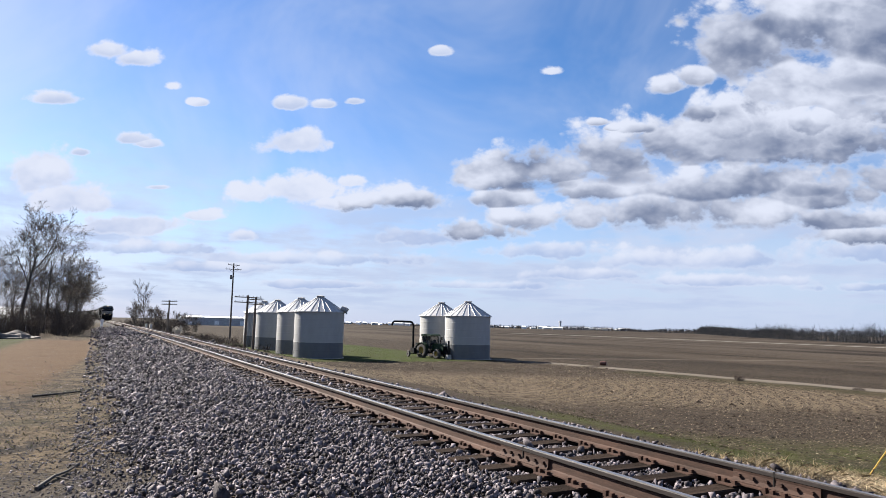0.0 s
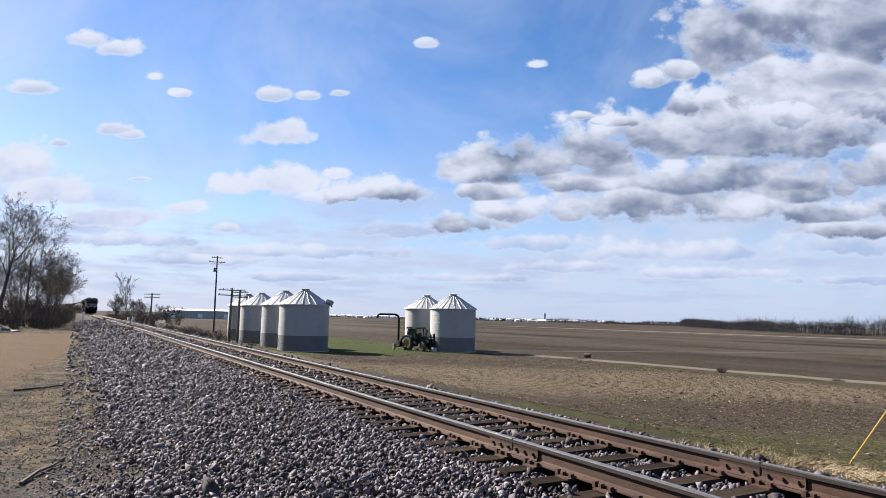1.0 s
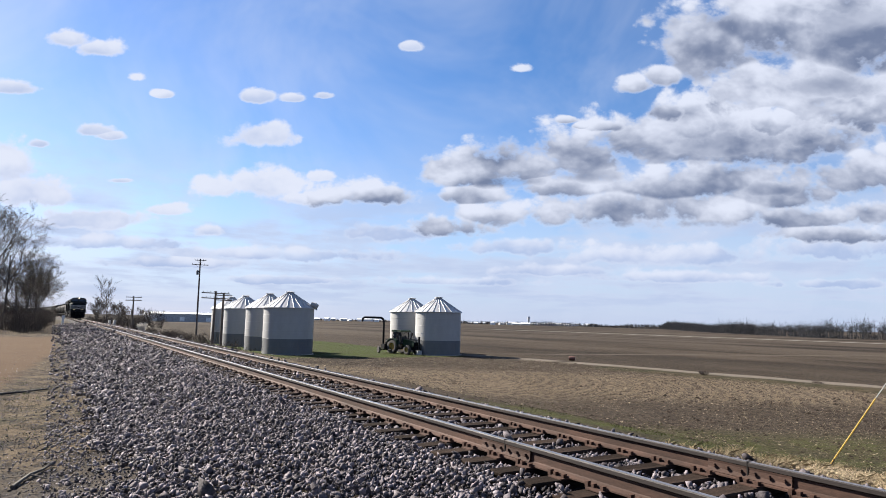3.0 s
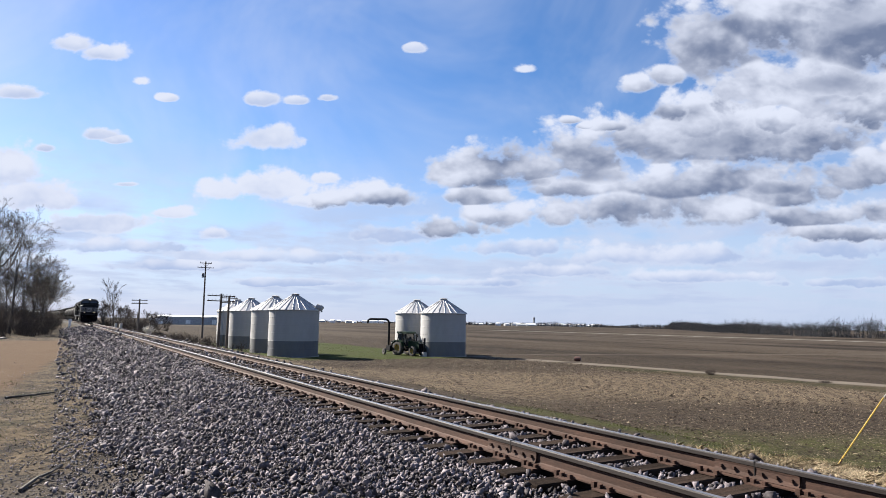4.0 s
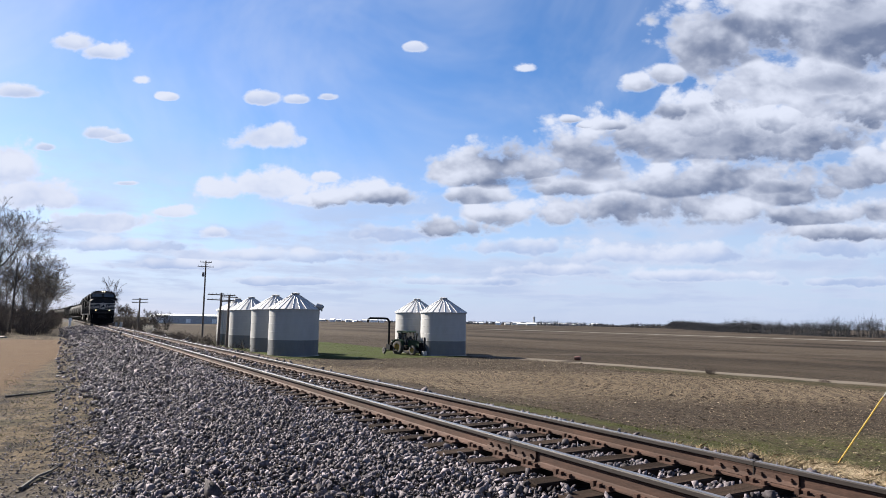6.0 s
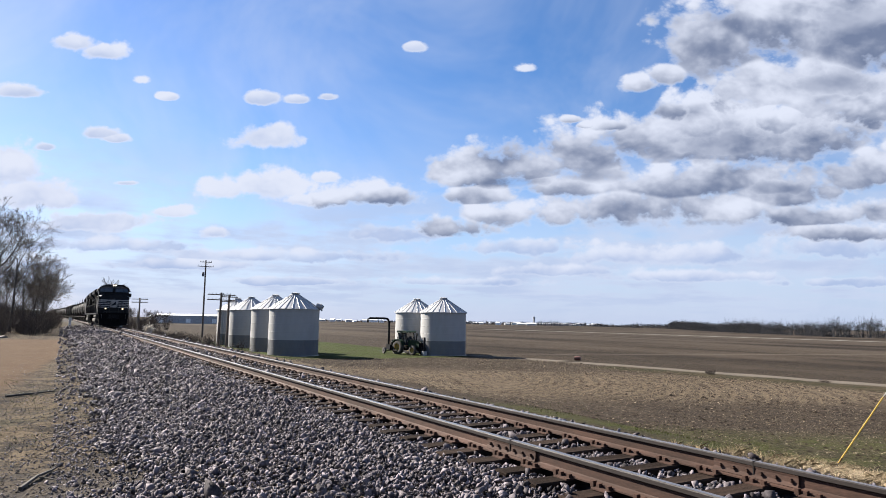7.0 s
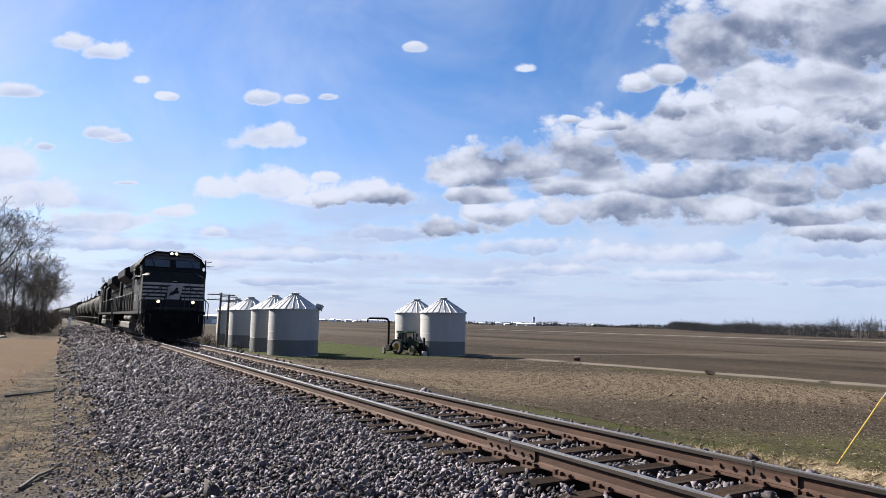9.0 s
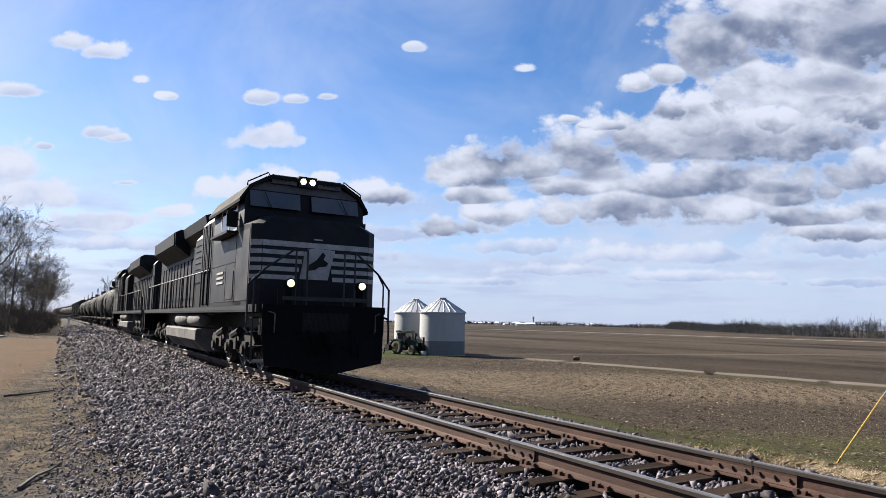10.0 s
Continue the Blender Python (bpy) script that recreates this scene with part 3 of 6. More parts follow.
    bsdf.inputs["Specular IOR Level"].default_value = 0.04
    bp = N("ShaderNodeBump")
    bp.inputs["Strength"].default_value, bp.inputs["Distance"].default_value = 1.0, 0.08
    L(m("ADD", m("MULTIPLY", fine, 0.7), m("MULTIPLY", clod, 0.45)), bp.inputs["Height"])
    L(bp.outputs[0], bsdf.inputs["Normal"])
    return mt


def build_ground():
    xs = axis_lines(((-3500, -200, 12), (-200, -30, 14), (-30, -6, 24), (-6, 1.0, 56), (1.0, 8.0, 14), (8.0, 30, 88), (30, 70, 50), (70, 300, 24), (300, 3500, 12)))
    ys = axis_lines(((-3500, -200, 10), (-200, -20, 12), (-20, 2, 22), (2, 30, 150), (30, 80, 80), (80, 300, 40), (300, 4500, 16)))
    nx = len(xs)
    verts = [(x, y, ground_z(x, y)) for y in ys for x in xs]
    faces = [(j * nx + i, j * nx + i + 1, (j + 1) * nx + i + 1, (j + 1) * nx + i) for j in range(len(ys) - 1) for i in range(nx - 1)]
    ob = new("ground", raw("ground", verts, faces, ground_material(), True))
    return tagged(ob, "brown stubble field, grassy bank and sandy track beside the railway", "ground", kind="structure")


build_ground()


# ---- railway ----
GAUGE_HALF = 0.7525
TIE_STEP = 0.53


def bend(y):
    """Far off, the line curves gently to the left."""
    return -7e-5 * max(y - 120.0, 0.0) ** 2


def bed_z(x):
    """Top of the ballast across the track."""
    table = ((0.1, -0.56), (0.7, -0.44), (1.6, -0.36), (2.8, -0.27), (3.7, -0.215), (6.8, -0.215), (7.3, -0.28), (8.3, -0.66), (9.2, -1.05))
    return along(table, x) if 0.1 <= x <= 9.2 else -1.0


def stone_shapes(n):
    """Broken stones: angular lumps, the hulls of a few scattered corners."""
    rng = np.random.default_rng(4)
    out = []
    for _ in range(n):
        bm = bmesh.new()
        size = np.array([rng.uniform(1.05, 1.6), rng.uniform(0.75, 1.05), rng.uniform(0.5, 0.85)])
        for _k in range(9):
            d = rng.normal(size=3)
            d /= np.linalg.norm(d)
            bm.verts.new(d * size * rng.uniform(0.82, 1.1))
        res = bmesh.ops.convex_hull(bm, input=bm.verts)
        bmesh.ops.delete(bm, geom=list({v for v in res["geom_interior"] if isinstance(v, bmesh.types.BMVert)}), context="VERTS")
        bmesh.ops.triangulate(bm, faces=bm.faces)
        bmesh.ops.recalc_face_normals(bm, faces=bm.faces)
        bm.verts.index_update()
        out.append((np.array([v.co for v in bm.verts]), np.array([[v.index for v in f.verts] for f in bm.faces])))
        bm.free()
    return out


def build_ballast():
    # Sheet below the loose stones, coloured dark as the shade between them.
    prof_x = [0.55, 0.85, 1.6, 2.8, 3.7, 6.8, 7.3, 8.3, 9.2]
    ys = axis_lines(((-40, 0, 10), (0, 60, 80), (60, 700, 80)))
    nx = len(prof_x)
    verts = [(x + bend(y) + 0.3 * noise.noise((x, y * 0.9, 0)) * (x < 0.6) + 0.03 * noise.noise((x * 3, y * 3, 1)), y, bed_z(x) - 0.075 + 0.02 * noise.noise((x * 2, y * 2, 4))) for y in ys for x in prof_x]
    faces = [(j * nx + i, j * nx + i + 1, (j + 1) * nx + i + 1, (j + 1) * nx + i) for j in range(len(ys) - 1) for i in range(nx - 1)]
    root = tagged(new("ballast", raw("ballast", verts, faces, M["bed"])), "bed of grey and pinkish crushed stone under the track, gap shade in its colour", "ballast", kind="structure")

    rng = np.random.default_rng(11)
    pts = []
    for y0, y1, dens, size, xl, xr in ((1.0, 5.0, 420, 0.030, 3.5, 7.6), (5.0, 13.0, 840, 0.0255, 0.05, 7.6), (13.0, 22.0, 430, 0.033, 0.05, 7.4), (22.0, 40.0, 250, 0.042, 0.05, 7.2), (40.0, 110.0, 48, 0.070, 0.1, 7.2)):
        n = int((y1 - y0) * (xr - xl) * dens)
        p = np.stack([rng.uniform(xl, xr, n), rng.uniform(y0, y1, n), rng.lognormal(math.log(size), 0.32, n)], 1)
        pts.append(p)
    n = 9000
    pts.append(np.stack([rng.uniform(-2.4, 0.7, n), 5.5 + rng.exponential(6.0, n), rng.lognormal(math.log(0.011), 0.4, n)], 1))
    p = np.concatenate(pts)
    # clear of the ties, the rails and their fastenings
    near_tie = (np.abs((p[:, 1] / TIE_STEP) % 1.0 - 0.5) < 0.12 / TIE_STEP) & (p[:, 0] > 4.16) & (p[:, 0] < 6.55)
    near_tie |= (np.abs((p[:, 1] / TIE_STEP) % 1.0 - 0.5) < 0.07 / TIE_STEP) & (p[:, 0] > 4.0) & (p[:, 0] <= 4.16)
    near_rail = np.minimum(np.abs(p[:, 0] - (TRACK_X - GAUGE_HALF)), np.abs(p[:, 0] - (TRACK_X + GAUGE_HALF))) < 0.13
    edge = p[:, 0] < 0.75 + 0.2 * np.sin(p[:, 1] * 1.3) * np.sin(p[:, 1] * 0.37 + 1) + 0.15 * np.sin(p[:, 1] * 4.1) + rng.normal(size=len(p)) * 0.12
    thin = (rng.uniform(size=len(p)) < 0.9) & (p[:, 2] > 0.02)
    near_tie &= rng.uniform(size=len(p)) < 0.975
    p = p[~(near_tie | near_rail | (edge & thin))]
    tx = np.array([0.1, 0.7, 1.6, 2.8, 3.7, 6.8, 7.3, 8.3, 9.2])
    tz = np.array([bed_z(float(v)) for v in tx])
    z = np.interp(p[:, 0], tx, tz) - 0.022 + rng.uniform(-1.2, 0.8, len(p)) * p[:, 2] * np.clip(0.8 + p[:, 1] / 50.0, 1.0, 1.6)
    low = p[:, 0] < 0.45
    z[low] = [ground_z(float(a), float(b)) + 0.3 * float(c) for a, b, c in p[low]]
    z += np.where((p[:, 0] > 4.0) & (p[:, 0] < 6.55), -0.008, 0.0)
    shapes = stone_shapes(16)
    q = rng.normal(size=(len(p), 4))
    q /= np.linalg.norm(q, axis=1)[:, None]
    w, x, y, k = q.T
    R = np.stack([1 - 2 * (y * y + k * k), 2 * (x * y - k * w), 2 * (x * k + y * w), 2 * (x * y + k * w), 1 - 2 * (x * x + k * k), 2 * (y * k - x * w), 2 * (x * k - y * w), 2 * (y * k + x * w), 1 - 2 * (x * x + y * y)], 1).reshape(-1, 3, 3)
    kind = rng.integers(0, len(shapes), len(p))
    C = np.stack([p[:, 0], p[:, 1], z], 1)
    # the nearest three hundred lie singly
    d2 = (p[:, 0] - 2.6) ** 2 + (p[:, 1] - 6.0) ** 2
    order = np.argsort(d2)
    single, rest = order[:300], order[300:]
    vs, fs, off = [], [], 0
    for k, (sv, st) in enumerate(shapes):
        i = rest[kind[rest] == k]
        vk = np.einsum("nij,vj->nvi", R[i], sv) * p[i, 2][:, None, None] + C[i][:, None, :]
        vs.append(vk.reshape(-1, 3))
        fs.append((st[None] + (off + np.arange(len(i)) * len(sv))[:, None, None]).reshape(-1, 3))
        off += len(i) * len(sv)
    vv, ff = np.concatenate(vs), np.concatenate(fs)
    me = bpy.data.meshes.new("loose_stones")
    me.vertices.add(len(vv))
    me.vertices.foreach_set("co", vv.astype(np.float32).ravel())
    me.loops.add(len(ff) * 3)
    me.loops.foreach_set("vertex_index", ff.astype(np.int32).ravel())
    me.polygons.add(len(ff))
    me.polygons.foreach_set("loop_start", np.arange(0, len(ff) * 3, 3, dtype=np.int32))
    me.update(calc_edges=True)
    me.materials.append(M["stone"])
    ob = new("loose_stones", me)
    ob.parent = root
    tagged(ob, "loose angular crushed stone", kind="stuff")
    meshes = [raw("stone", [tuple(v) for v in sv], [tuple(int(i) for i in t) for t in st], M["stone_one"]) for sv, st in shapes]
    for i in single:
        st = new("stone", meshes[kind[i]])
        st.parent = root
        r = float(p[i, 2])
        st.matrix_basis = Matrix.Translation((float(p[i, 0]), float(p[i, 1]), float(z[i]))) @ Matrix([[float(c) for c in row] for row in R[i]]).to_4x4() @ Matrix.Diagonal((r, r, r, 1))


RAIL = ((-0.076, -0.186), (0.076, -0.186), (0.076, -0.172), (0.02, -0.155), (0.0095, -0.145), (0.0095, -0.055), (0.037, -0.042), (0.037, -0.008), (0.028, 0.0),
        (-0.028, 0.0), (-0.037, -0.008), (-0.037, -0.042), (-0.0095, -0.055), (-0.0095, -0.145), (-0.02, -0.155), (-0.076, -0.172))


def sweep(bm, prof):
    """The outline along the line, bending with it far off."""
    rings = [[bm.verts.new((x + bend(y), y, z)) for x, z in prof] for y in axis_lines(((-30, 120, 1), (120, 700, 58)))]
    n = len(prof)
    for u, v in zip(rings, rings[1:]):
        for i in range(n):
            j = (i + 1) % n
            bm.faces.new((u[i], u[j], v[j], v[i]))
    bm.faces.new(rings[0][::-1])
    bm.faces.new(rings[-1])


def build_track():
    root = thing("railway_track", pose(0, 0, 0), "single railway track of rusty rails on dark wooden ties", "railway track", kind="structure")
    for side in (-1, 1):
        cx = TRACK_X + side * GAUGE_HALF
        bm = bmesh.new()
        sweep(bm, [(cx + x, z) for x, z in RAIL])
        rail = part("rail", bm, M["rust"], root, "rusty steel rail with a bright worn head")
        rail.data.materials.append(M["headside"])
        for p in rail.data.polygons:
            if p.center.z > -0.062 and len(p.vertices) == 4:
                p.material_index = 1
        bm = bmesh.new()
        sweep(bm, [(cx - 0.027, 0.0), (cx + 0.023, 0.0), (cx + 0.023, 0.002), (cx - 0.027, 0.002)])
        part("running_surface", bm, M["polish"], rail, "bright polished rail head")
        for jy in ((JOINT_NEAR,) if side < 0 else (JOINT_FAR,)):
            for s2 in (-1, 1):
                bm = bmesh.new()
                extrude(bm, [(cx + s2 * 0.012, -0.15), (cx + s2 * 0.05, -0.158), (cx + s2 * 0.034, -0.12), (cx + s2 * 0.03, -0.07), (cx + s2 * 0.034, -0.048), (cx + s2 * 0.012, -0.052)], jy - 0.45, jy + 0.45)
                for k in range(6):
                    rod(bm, (cx + s2 * 0.03, jy - 0.38 + k * 0.15, -0.1), (cx + s2 * 0.06, jy - 0.38 + k * 0.15, -0.1), 0.018, 0.018, 6)
                part("joint_bar", bm, M["rust"], rail, "rusty bolted joint bar")
            bm = bmesh.new()
            box(bm, cx - 0.0385, cx + 0.0385, jy - 0.006, jy + 0.006, -0.18, 0.0045)
            part("rail_gap", bm, M["under"], rail)
    # ties, plates and fastenings
    bm = bmesh.new()
    box(bm, -1.3, 1.3, -0.115, 0.115, -0.17, 0.0)
    bmesh.ops.bevel(bm, geom=bm.edges[:], offset=0.012, segments=1, affect="EDGES")
    tie_me = mesh_of("tie", bm, M["tie"])
    bm = bmesh.new()
    box(bm, -0.17, 0.17, -0.095, 0.095, 0.0, 0.014)
    for sx, sy in ((-0.095, -0.06), (-0.095, 0.06), (0.095, -0.06), (0.095, 0.06)):
        box(bm, sx - 0.022, sx + 0.022, sy - 0.018, sy + 0.018, 0.012, 0.05)
    plate_me = mesh_of("tie_plate", bm, M["rust"])
    bm = bmesh.new()
    for s in (-1, 1):
        box(bm, s * 0.07, s * 0.115, -0.02, 0.02, -0.02, 0.035)
    box(bm, -0.1, 0.1, -0.016, 0.016, -0.035, -0.012)
    anchor_me = mesh_of("rail_anchor", bm, M["rust"])
    rng = random.Random(5)
    far = bmesh.new()
    k0 = int(-8 / TIE_STEP)
    for k in range(k0, 1350):
        y = (k + 0.5) * TIE_STEP
        if k < k0 + 300:
            t = new("tie", tie_me)
            t.parent = root
            t.matrix_basis = pose(TRACK_X + bend(y) + rng.uniform(-0.05, 0.05), y, -0.203 + rng.uniform(-0.008, 0.006), rng.uniform(-0.6, 0.6), 0, rng.uniform(-0.9, 0.9))
            if k < k0 + 150:
                for s in (-1, 1):
                    pl = new("tie_plate", plate_me)
                    pl.parent = root
                    pl.matrix_basis = pose(TRACK_X + s * GAUGE_HALF, y, -0.2)
                    if k % 2 == 0 or k < k0 + 45:
                        an = new("rail_anchor", anchor_me)
                        an.parent = root
                        an.matrix_basis = pose(TRACK_X + s * GAUGE_HALF, y + 0.14, -0.178)
        else:
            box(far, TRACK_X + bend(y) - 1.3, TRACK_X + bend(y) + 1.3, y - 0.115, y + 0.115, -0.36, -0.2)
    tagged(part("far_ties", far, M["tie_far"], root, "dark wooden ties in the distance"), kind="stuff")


JOINT_NEAR, JOINT_FAR = 6.03, 4.06
build_track()
build_ballast()


# ---- grain bins ----
def build_silo(hood, door_turn):
    root = thing("grain_bin", pose(0, 0, 0), "round galvanised grain bin, ribbed conical roof, darker bottom rings", "grain bin", "grain bins on the farm")
    R, ring_h, n_ring = 2.74, 0.85, 6
    for k in range(n_ring):
        bm = bmesh.new()
        prof = []
        steps = 16
        for i in range(steps + 1):
            prof.append((R + 0.010 * math.cos(i * math.pi) + (0.006 if k % 2 else 0.0), k * ring_h + ring_h * i / steps))
        lathe(bm, prof, seg=72)
        low = k < 2
        part("wall_ring", bm, M["galv_low" if low else "galv"], root, "dull grey weathered bottom ring" if low else "corrugated galvanised ring", smooth=True, angle=60)
    eave = n_ring * ring_h
    bm = bmesh.new()
    lathe(bm, [(R + 0.16, eave - 0.09), (R + 0.16, eave - 0.03), (0.36, eave + 1.62), (0.36, eave + 1.58), (R + 0.05, eave - 0.05)], seg=72)
    roof = part("roof", bm, M["roofing"], root, "conical sheet metal roof")
    rib_n = 24
    for i in range(rib_n):
        a = 2 * math.pi * (i + 0.5) / rib_n
        bm = bmesh.new()
        c, s = math.cos(a), math.sin(a)
        rod(bm, ((R + 0.16) * c, (R + 0.16) * s, eave - 0.01), (0.36 * c, 0.36 * s, eave + 1.64), 0.042, 0.03, 5)
        part("roof_rib", bm, M["roofing"], roof)
    bm = bmesh.new()
    lathe(bm, [(0.40, eave + 1.56), (0.40, eave + 1.72), (0.50, eave + 1.72), (0.50, eave + 1.77), (0.0, eave + 1.86)], seg=20)
    part("roof_cap", bm, M["roofing"], root, "round filler cap")
    bm = bmesh.new()
    lathe(bm, [(R + 0.16, -0.1), (R + 0.16, 0.04), (R - 0.02, 0.04)], seg=48)
    part("footing", bm, M["concrete"], root, "low concrete footing")
    bm = bmesh.new()
    box(bm, R + 0.01, R + 0.05, -0.42, 0.42, 0.25, 1.65)
    box(bm, R + 0.05, R + 0.08, -0.34, 0.34, 0.33, 1.57)
    part("access_door", bm, M["galv_low"], root, "walk-in steel door", at=pose(0, 0, 0, 0, 0, door_turn), bevel=0.008)
    if hood is not None:
        bm = bmesh.new()
        c = Vector((R + 0.25, 0, eave + 0.28))
        rod(bm, c - Vector((0.45, 0, -0.12)), c, 0.30, 0.30, 12)
        rod(bm, c, c + Vector((0.22, 0, -0.14)), 0.30, 0.27, 12)
        rod(bm, c + Vector((0.1, 0, -0.25)), c + Vector((0.14, 0, -0.5)), 0.10, 0.10, 8)
        part("vent_hood", bm, M["galv"], root, "curved roof vent hood", at=pose(0, 0, 0, 0, 0, hood), smooth=True)
    return root


def build_silos():
    first = build_silo(-38, 60)
    first.matrix_basis = pose(22.6, 70.7, FIELD_Z)
    first["label"] = "round galvanised grain bin with ribbed roof and curved vent hood"
    plain = build_silo(None, 80)
    plain.matrix_basis = pose(22.6, 78.4, FIELD_Z, 0, 0, 20)
    for x, y, r in ((22.6, 90.0, 70), (22.6, 97.9, 130), (40.1, 67.6, 10), (40.05, 74.3, 100)):
        copy_thing(plain, pose(x, y, FIELD_Z, 0, 0, r))


build_silos()


# ---- poles, posts and wires ----
def power_pole(x, y, top, label):
    z0 = ground_z(x, y) - 0.05
    root = thing("utility_pole", pose(x, y, z0), label, "utility pole")
    h = top - z0
    bm = bmesh.new()
    rod(bm, (0, 0, 0), (-0.1, 0, h), 0.2, 0.13, 12)
    part("pole_shaft", bm, M["wood"], root, "tall weathered wooden shaft", smooth=True)
    for dz, half in ((0.35, 1.15), (1.25, 1.6)):
        bm = bmesh.new()
        box(bm, -half - 0.1, half - 0.1, -0.22, -0.1, h - dz - 0.06, h - dz + 0.06)
        arm = part("crossarm", bm, M["wood"], root, "wooden crossarm")
        bm = bmesh.new()
        for s in (-1, 1):
            rod(bm, (s * half * 0.6 - 0.1, -0.2, h - dz - 0.05), (-0.1, -0.2, h - dz - 0.65), 0.02, 0.02, 5)
        part("brace", bm, M["wood"], arm)
        for k in (-0.92, -0.5, 0.5, 0.92):
            bm = bmesh.new()
            lathe(bm, [(0.02, 0), (0.02, 0.08), (0.06, 0.1), (0.05, 0.2), (0.0, 0.23)], (k * half - 0.1, -0.16, h - dz + 0.06), "z", 8)
            part("insulator", bm, M["concrete"], arm, "pale insulator")
    bm = bmesh.new()
    lathe(bm, [(0.0, 0), (0.24, 0.02), (0.24, 0.8), (0.2, 0.88), (0.0, 0.92)], (-0.5, 0, h - 3.3), "z", 14)
    box(bm, -0.3, -0.05, -0.05, 0.05, h - 3.0, h - 2.9)
    part("transformer", bm, M["galv_low"], root, "grey can transformer", smooth=True)
    return root


def telegraph_pole(x, y, top, arms, lean=0.0):
    z0 = ground_z(x, y) - 0.05
    root = thing("telegraph_pole", pose(x, y, z0, 0, lean, 0), "old dark wooden telegraph pole beside the track", "telegraph pole", "telegraph poles")
    h = top - z0
    bm = bmesh.new()
    rod(bm, (0, 0, 0), (0, 0, h), 0.16, 0.11, 10)
    part("pole_shaft", bm, M["wood"], root, smooth=True)
    for dz, half in arms:
        bm = bmesh.new()
        box(bm, -half, half, -0.17, -0.07, h - dz - 0.05, h - dz + 0.05)
        arm = part("crossarm", bm, M["wood"], root, "long wooden crossarm")
        for k in range(8):
            bm = bmesh.new()
            xx = -half + 0.15 + k * (2 * half - 0.3) / 7
            lathe(bm, [(0.012, 0), (0.012, 0.06), (0.035, 0.07), (0.03, 0.14), (0.0, 0.15)], (xx, -0.12, h - dz + 0.05), "z", 6)
            part("insulator", bm, M["galv_low"], arm)
    return root


def build_poles():
    power_pole(25.1, 137.7, 12.9, "tall weathered wooden power pole with two crossarms and a transformer")
    telegraph_pole(15.3, 74.5, 4.1, ((0.25, 1.5), (0.82, 1.5)), 0.8)
    telegraph_pole(17.0, 78.2, 4.05, ((0.3, 0.95), (0.85, 0.95)), 0.5)
    telegraph_pole(12.1, 125.4, 4.5, ((0.2, 1.3), (0.75, 1.3)), -0.6)
    telegraph_pole(13.4, 142.0, 2.3, (), 1.0)
    # guy wire with its yellow guard, and the pole that it holds
    foot = Vector((15.9, 8.7, ground_z(15.9, 8.7) - 0.05))
    way = Vector((0.50, -0.90, 1.72)).normalized()
    root = thing("guy_wire", pose(*foot), "steel guy wire with a yellow plastic guard anchored in dry grass", "guy wire")
    bm = bmesh.new()
    rod(bm, Vector((0, 0, 0)), way * 11.0, 0.011, 0.011, 6)
    part("wire", bm, M["galv"], root, "thin steel strand")
    bm = bmesh.new()
    rod(bm, way * 0.15, way * 2.0, 0.017, 0.017, 8)
    part("guard", bm, M["yellow"], root, "yellow guard tube", smooth=True)
    bm = bmesh.new()
    rod(bm, Vector((0, 0, -0.1)) - way * 0.1, way * 0.3, 0.02, 0.02, 6)
    part("anchor_rod", bm, M["rust"], root)
    top = foot + way * 11.0
    telegraph_pole(top.x + 0.1, top.y - 0.12, top.z + 0.3, ((0.4, 1.2),))


def marker_posts():
    for x, y, h, lean, turn, lab in ((1.33, 106.0, 1.45, 2, 0, "white painted marker post in the ballast shoulder"),):
        bm = bmesh.new()
        box(bm, -0.14, 0.14, -0.06, 0.06, -0.15, h)
        box(bm, -0.2, 0.2, -0.075, -0.06, h - 0.45, h)
        solo("marker_post", bm, M["wall_white"], lab, "post", bevel=0.02, at=pose(x, y, -0.5, 0, lean, turn))
    for x, y, h, lean in ((7.75, 113.0, 0.85, -4), (7.65, 104.0, 0.95, 7)):
        bm = bmesh.new()
        box(bm, -0.16, 0.16, -0.14, 0.14, -0.2, h)
        solo("concrete_post", bm, M["concrete"], "short leaning pale concrete post beside the track", "post", bevel=0.03, at=pose(x, y, -0.5, 0, lean, 8), group="concrete posts")


# ---- tractor, grain vacuum and small things by the bins ----
def tyre(parent, at, r, w, rim_r):
    bm = bmesh.new()
    lathe(bm, [(rim_r, -w * 0.42), (r * 0.86, -w * 0.5), (r * 0.97, -w * 0.42), (r, -w * 0.25), (r, w * 0.25), (r * 0.97, w * 0.42), (r * 0.86, w * 0.5), (rim_r, w * 0.42)], axis="x", seg=28)
    for k in range(20):
        a = 2 * math.pi * k / 20
        for s in (-1, 1):
            c = Vector((s * w * 0.24, (r + 0.012) * math.cos(a + s * 0.06), (r + 0.012) * math.sin(a + s * 0.06)))
            rod(bm, c - Vector((w * 0.2, 0, 0)), c + Vector((w * 0.2, 0, 0)), 0.032, 0.032, 4)
    t = part("wheel", bm, M["rubber"], parent, "lugged black tyre", smooth=True, at=at)
    bm = bmesh.new()
    lathe(bm, [(0.0, 0.02), (rim_r * 0.3, 0.03), (rim_r * 0.5, -0.02), (rim_r * 0.9, 0.0), (rim_r * 1.02, w * 0.40)], axis="x", seg=20)
    lathe(bm, [(0.0, -0.02), (rim_r * 0.9, -0.03), (rim_r * 1.02, -w * 0.40)], axis="x", seg=20)
    part("rim", bm, M["rimyellow"], t, "yellow wheel rim", smooth=True)


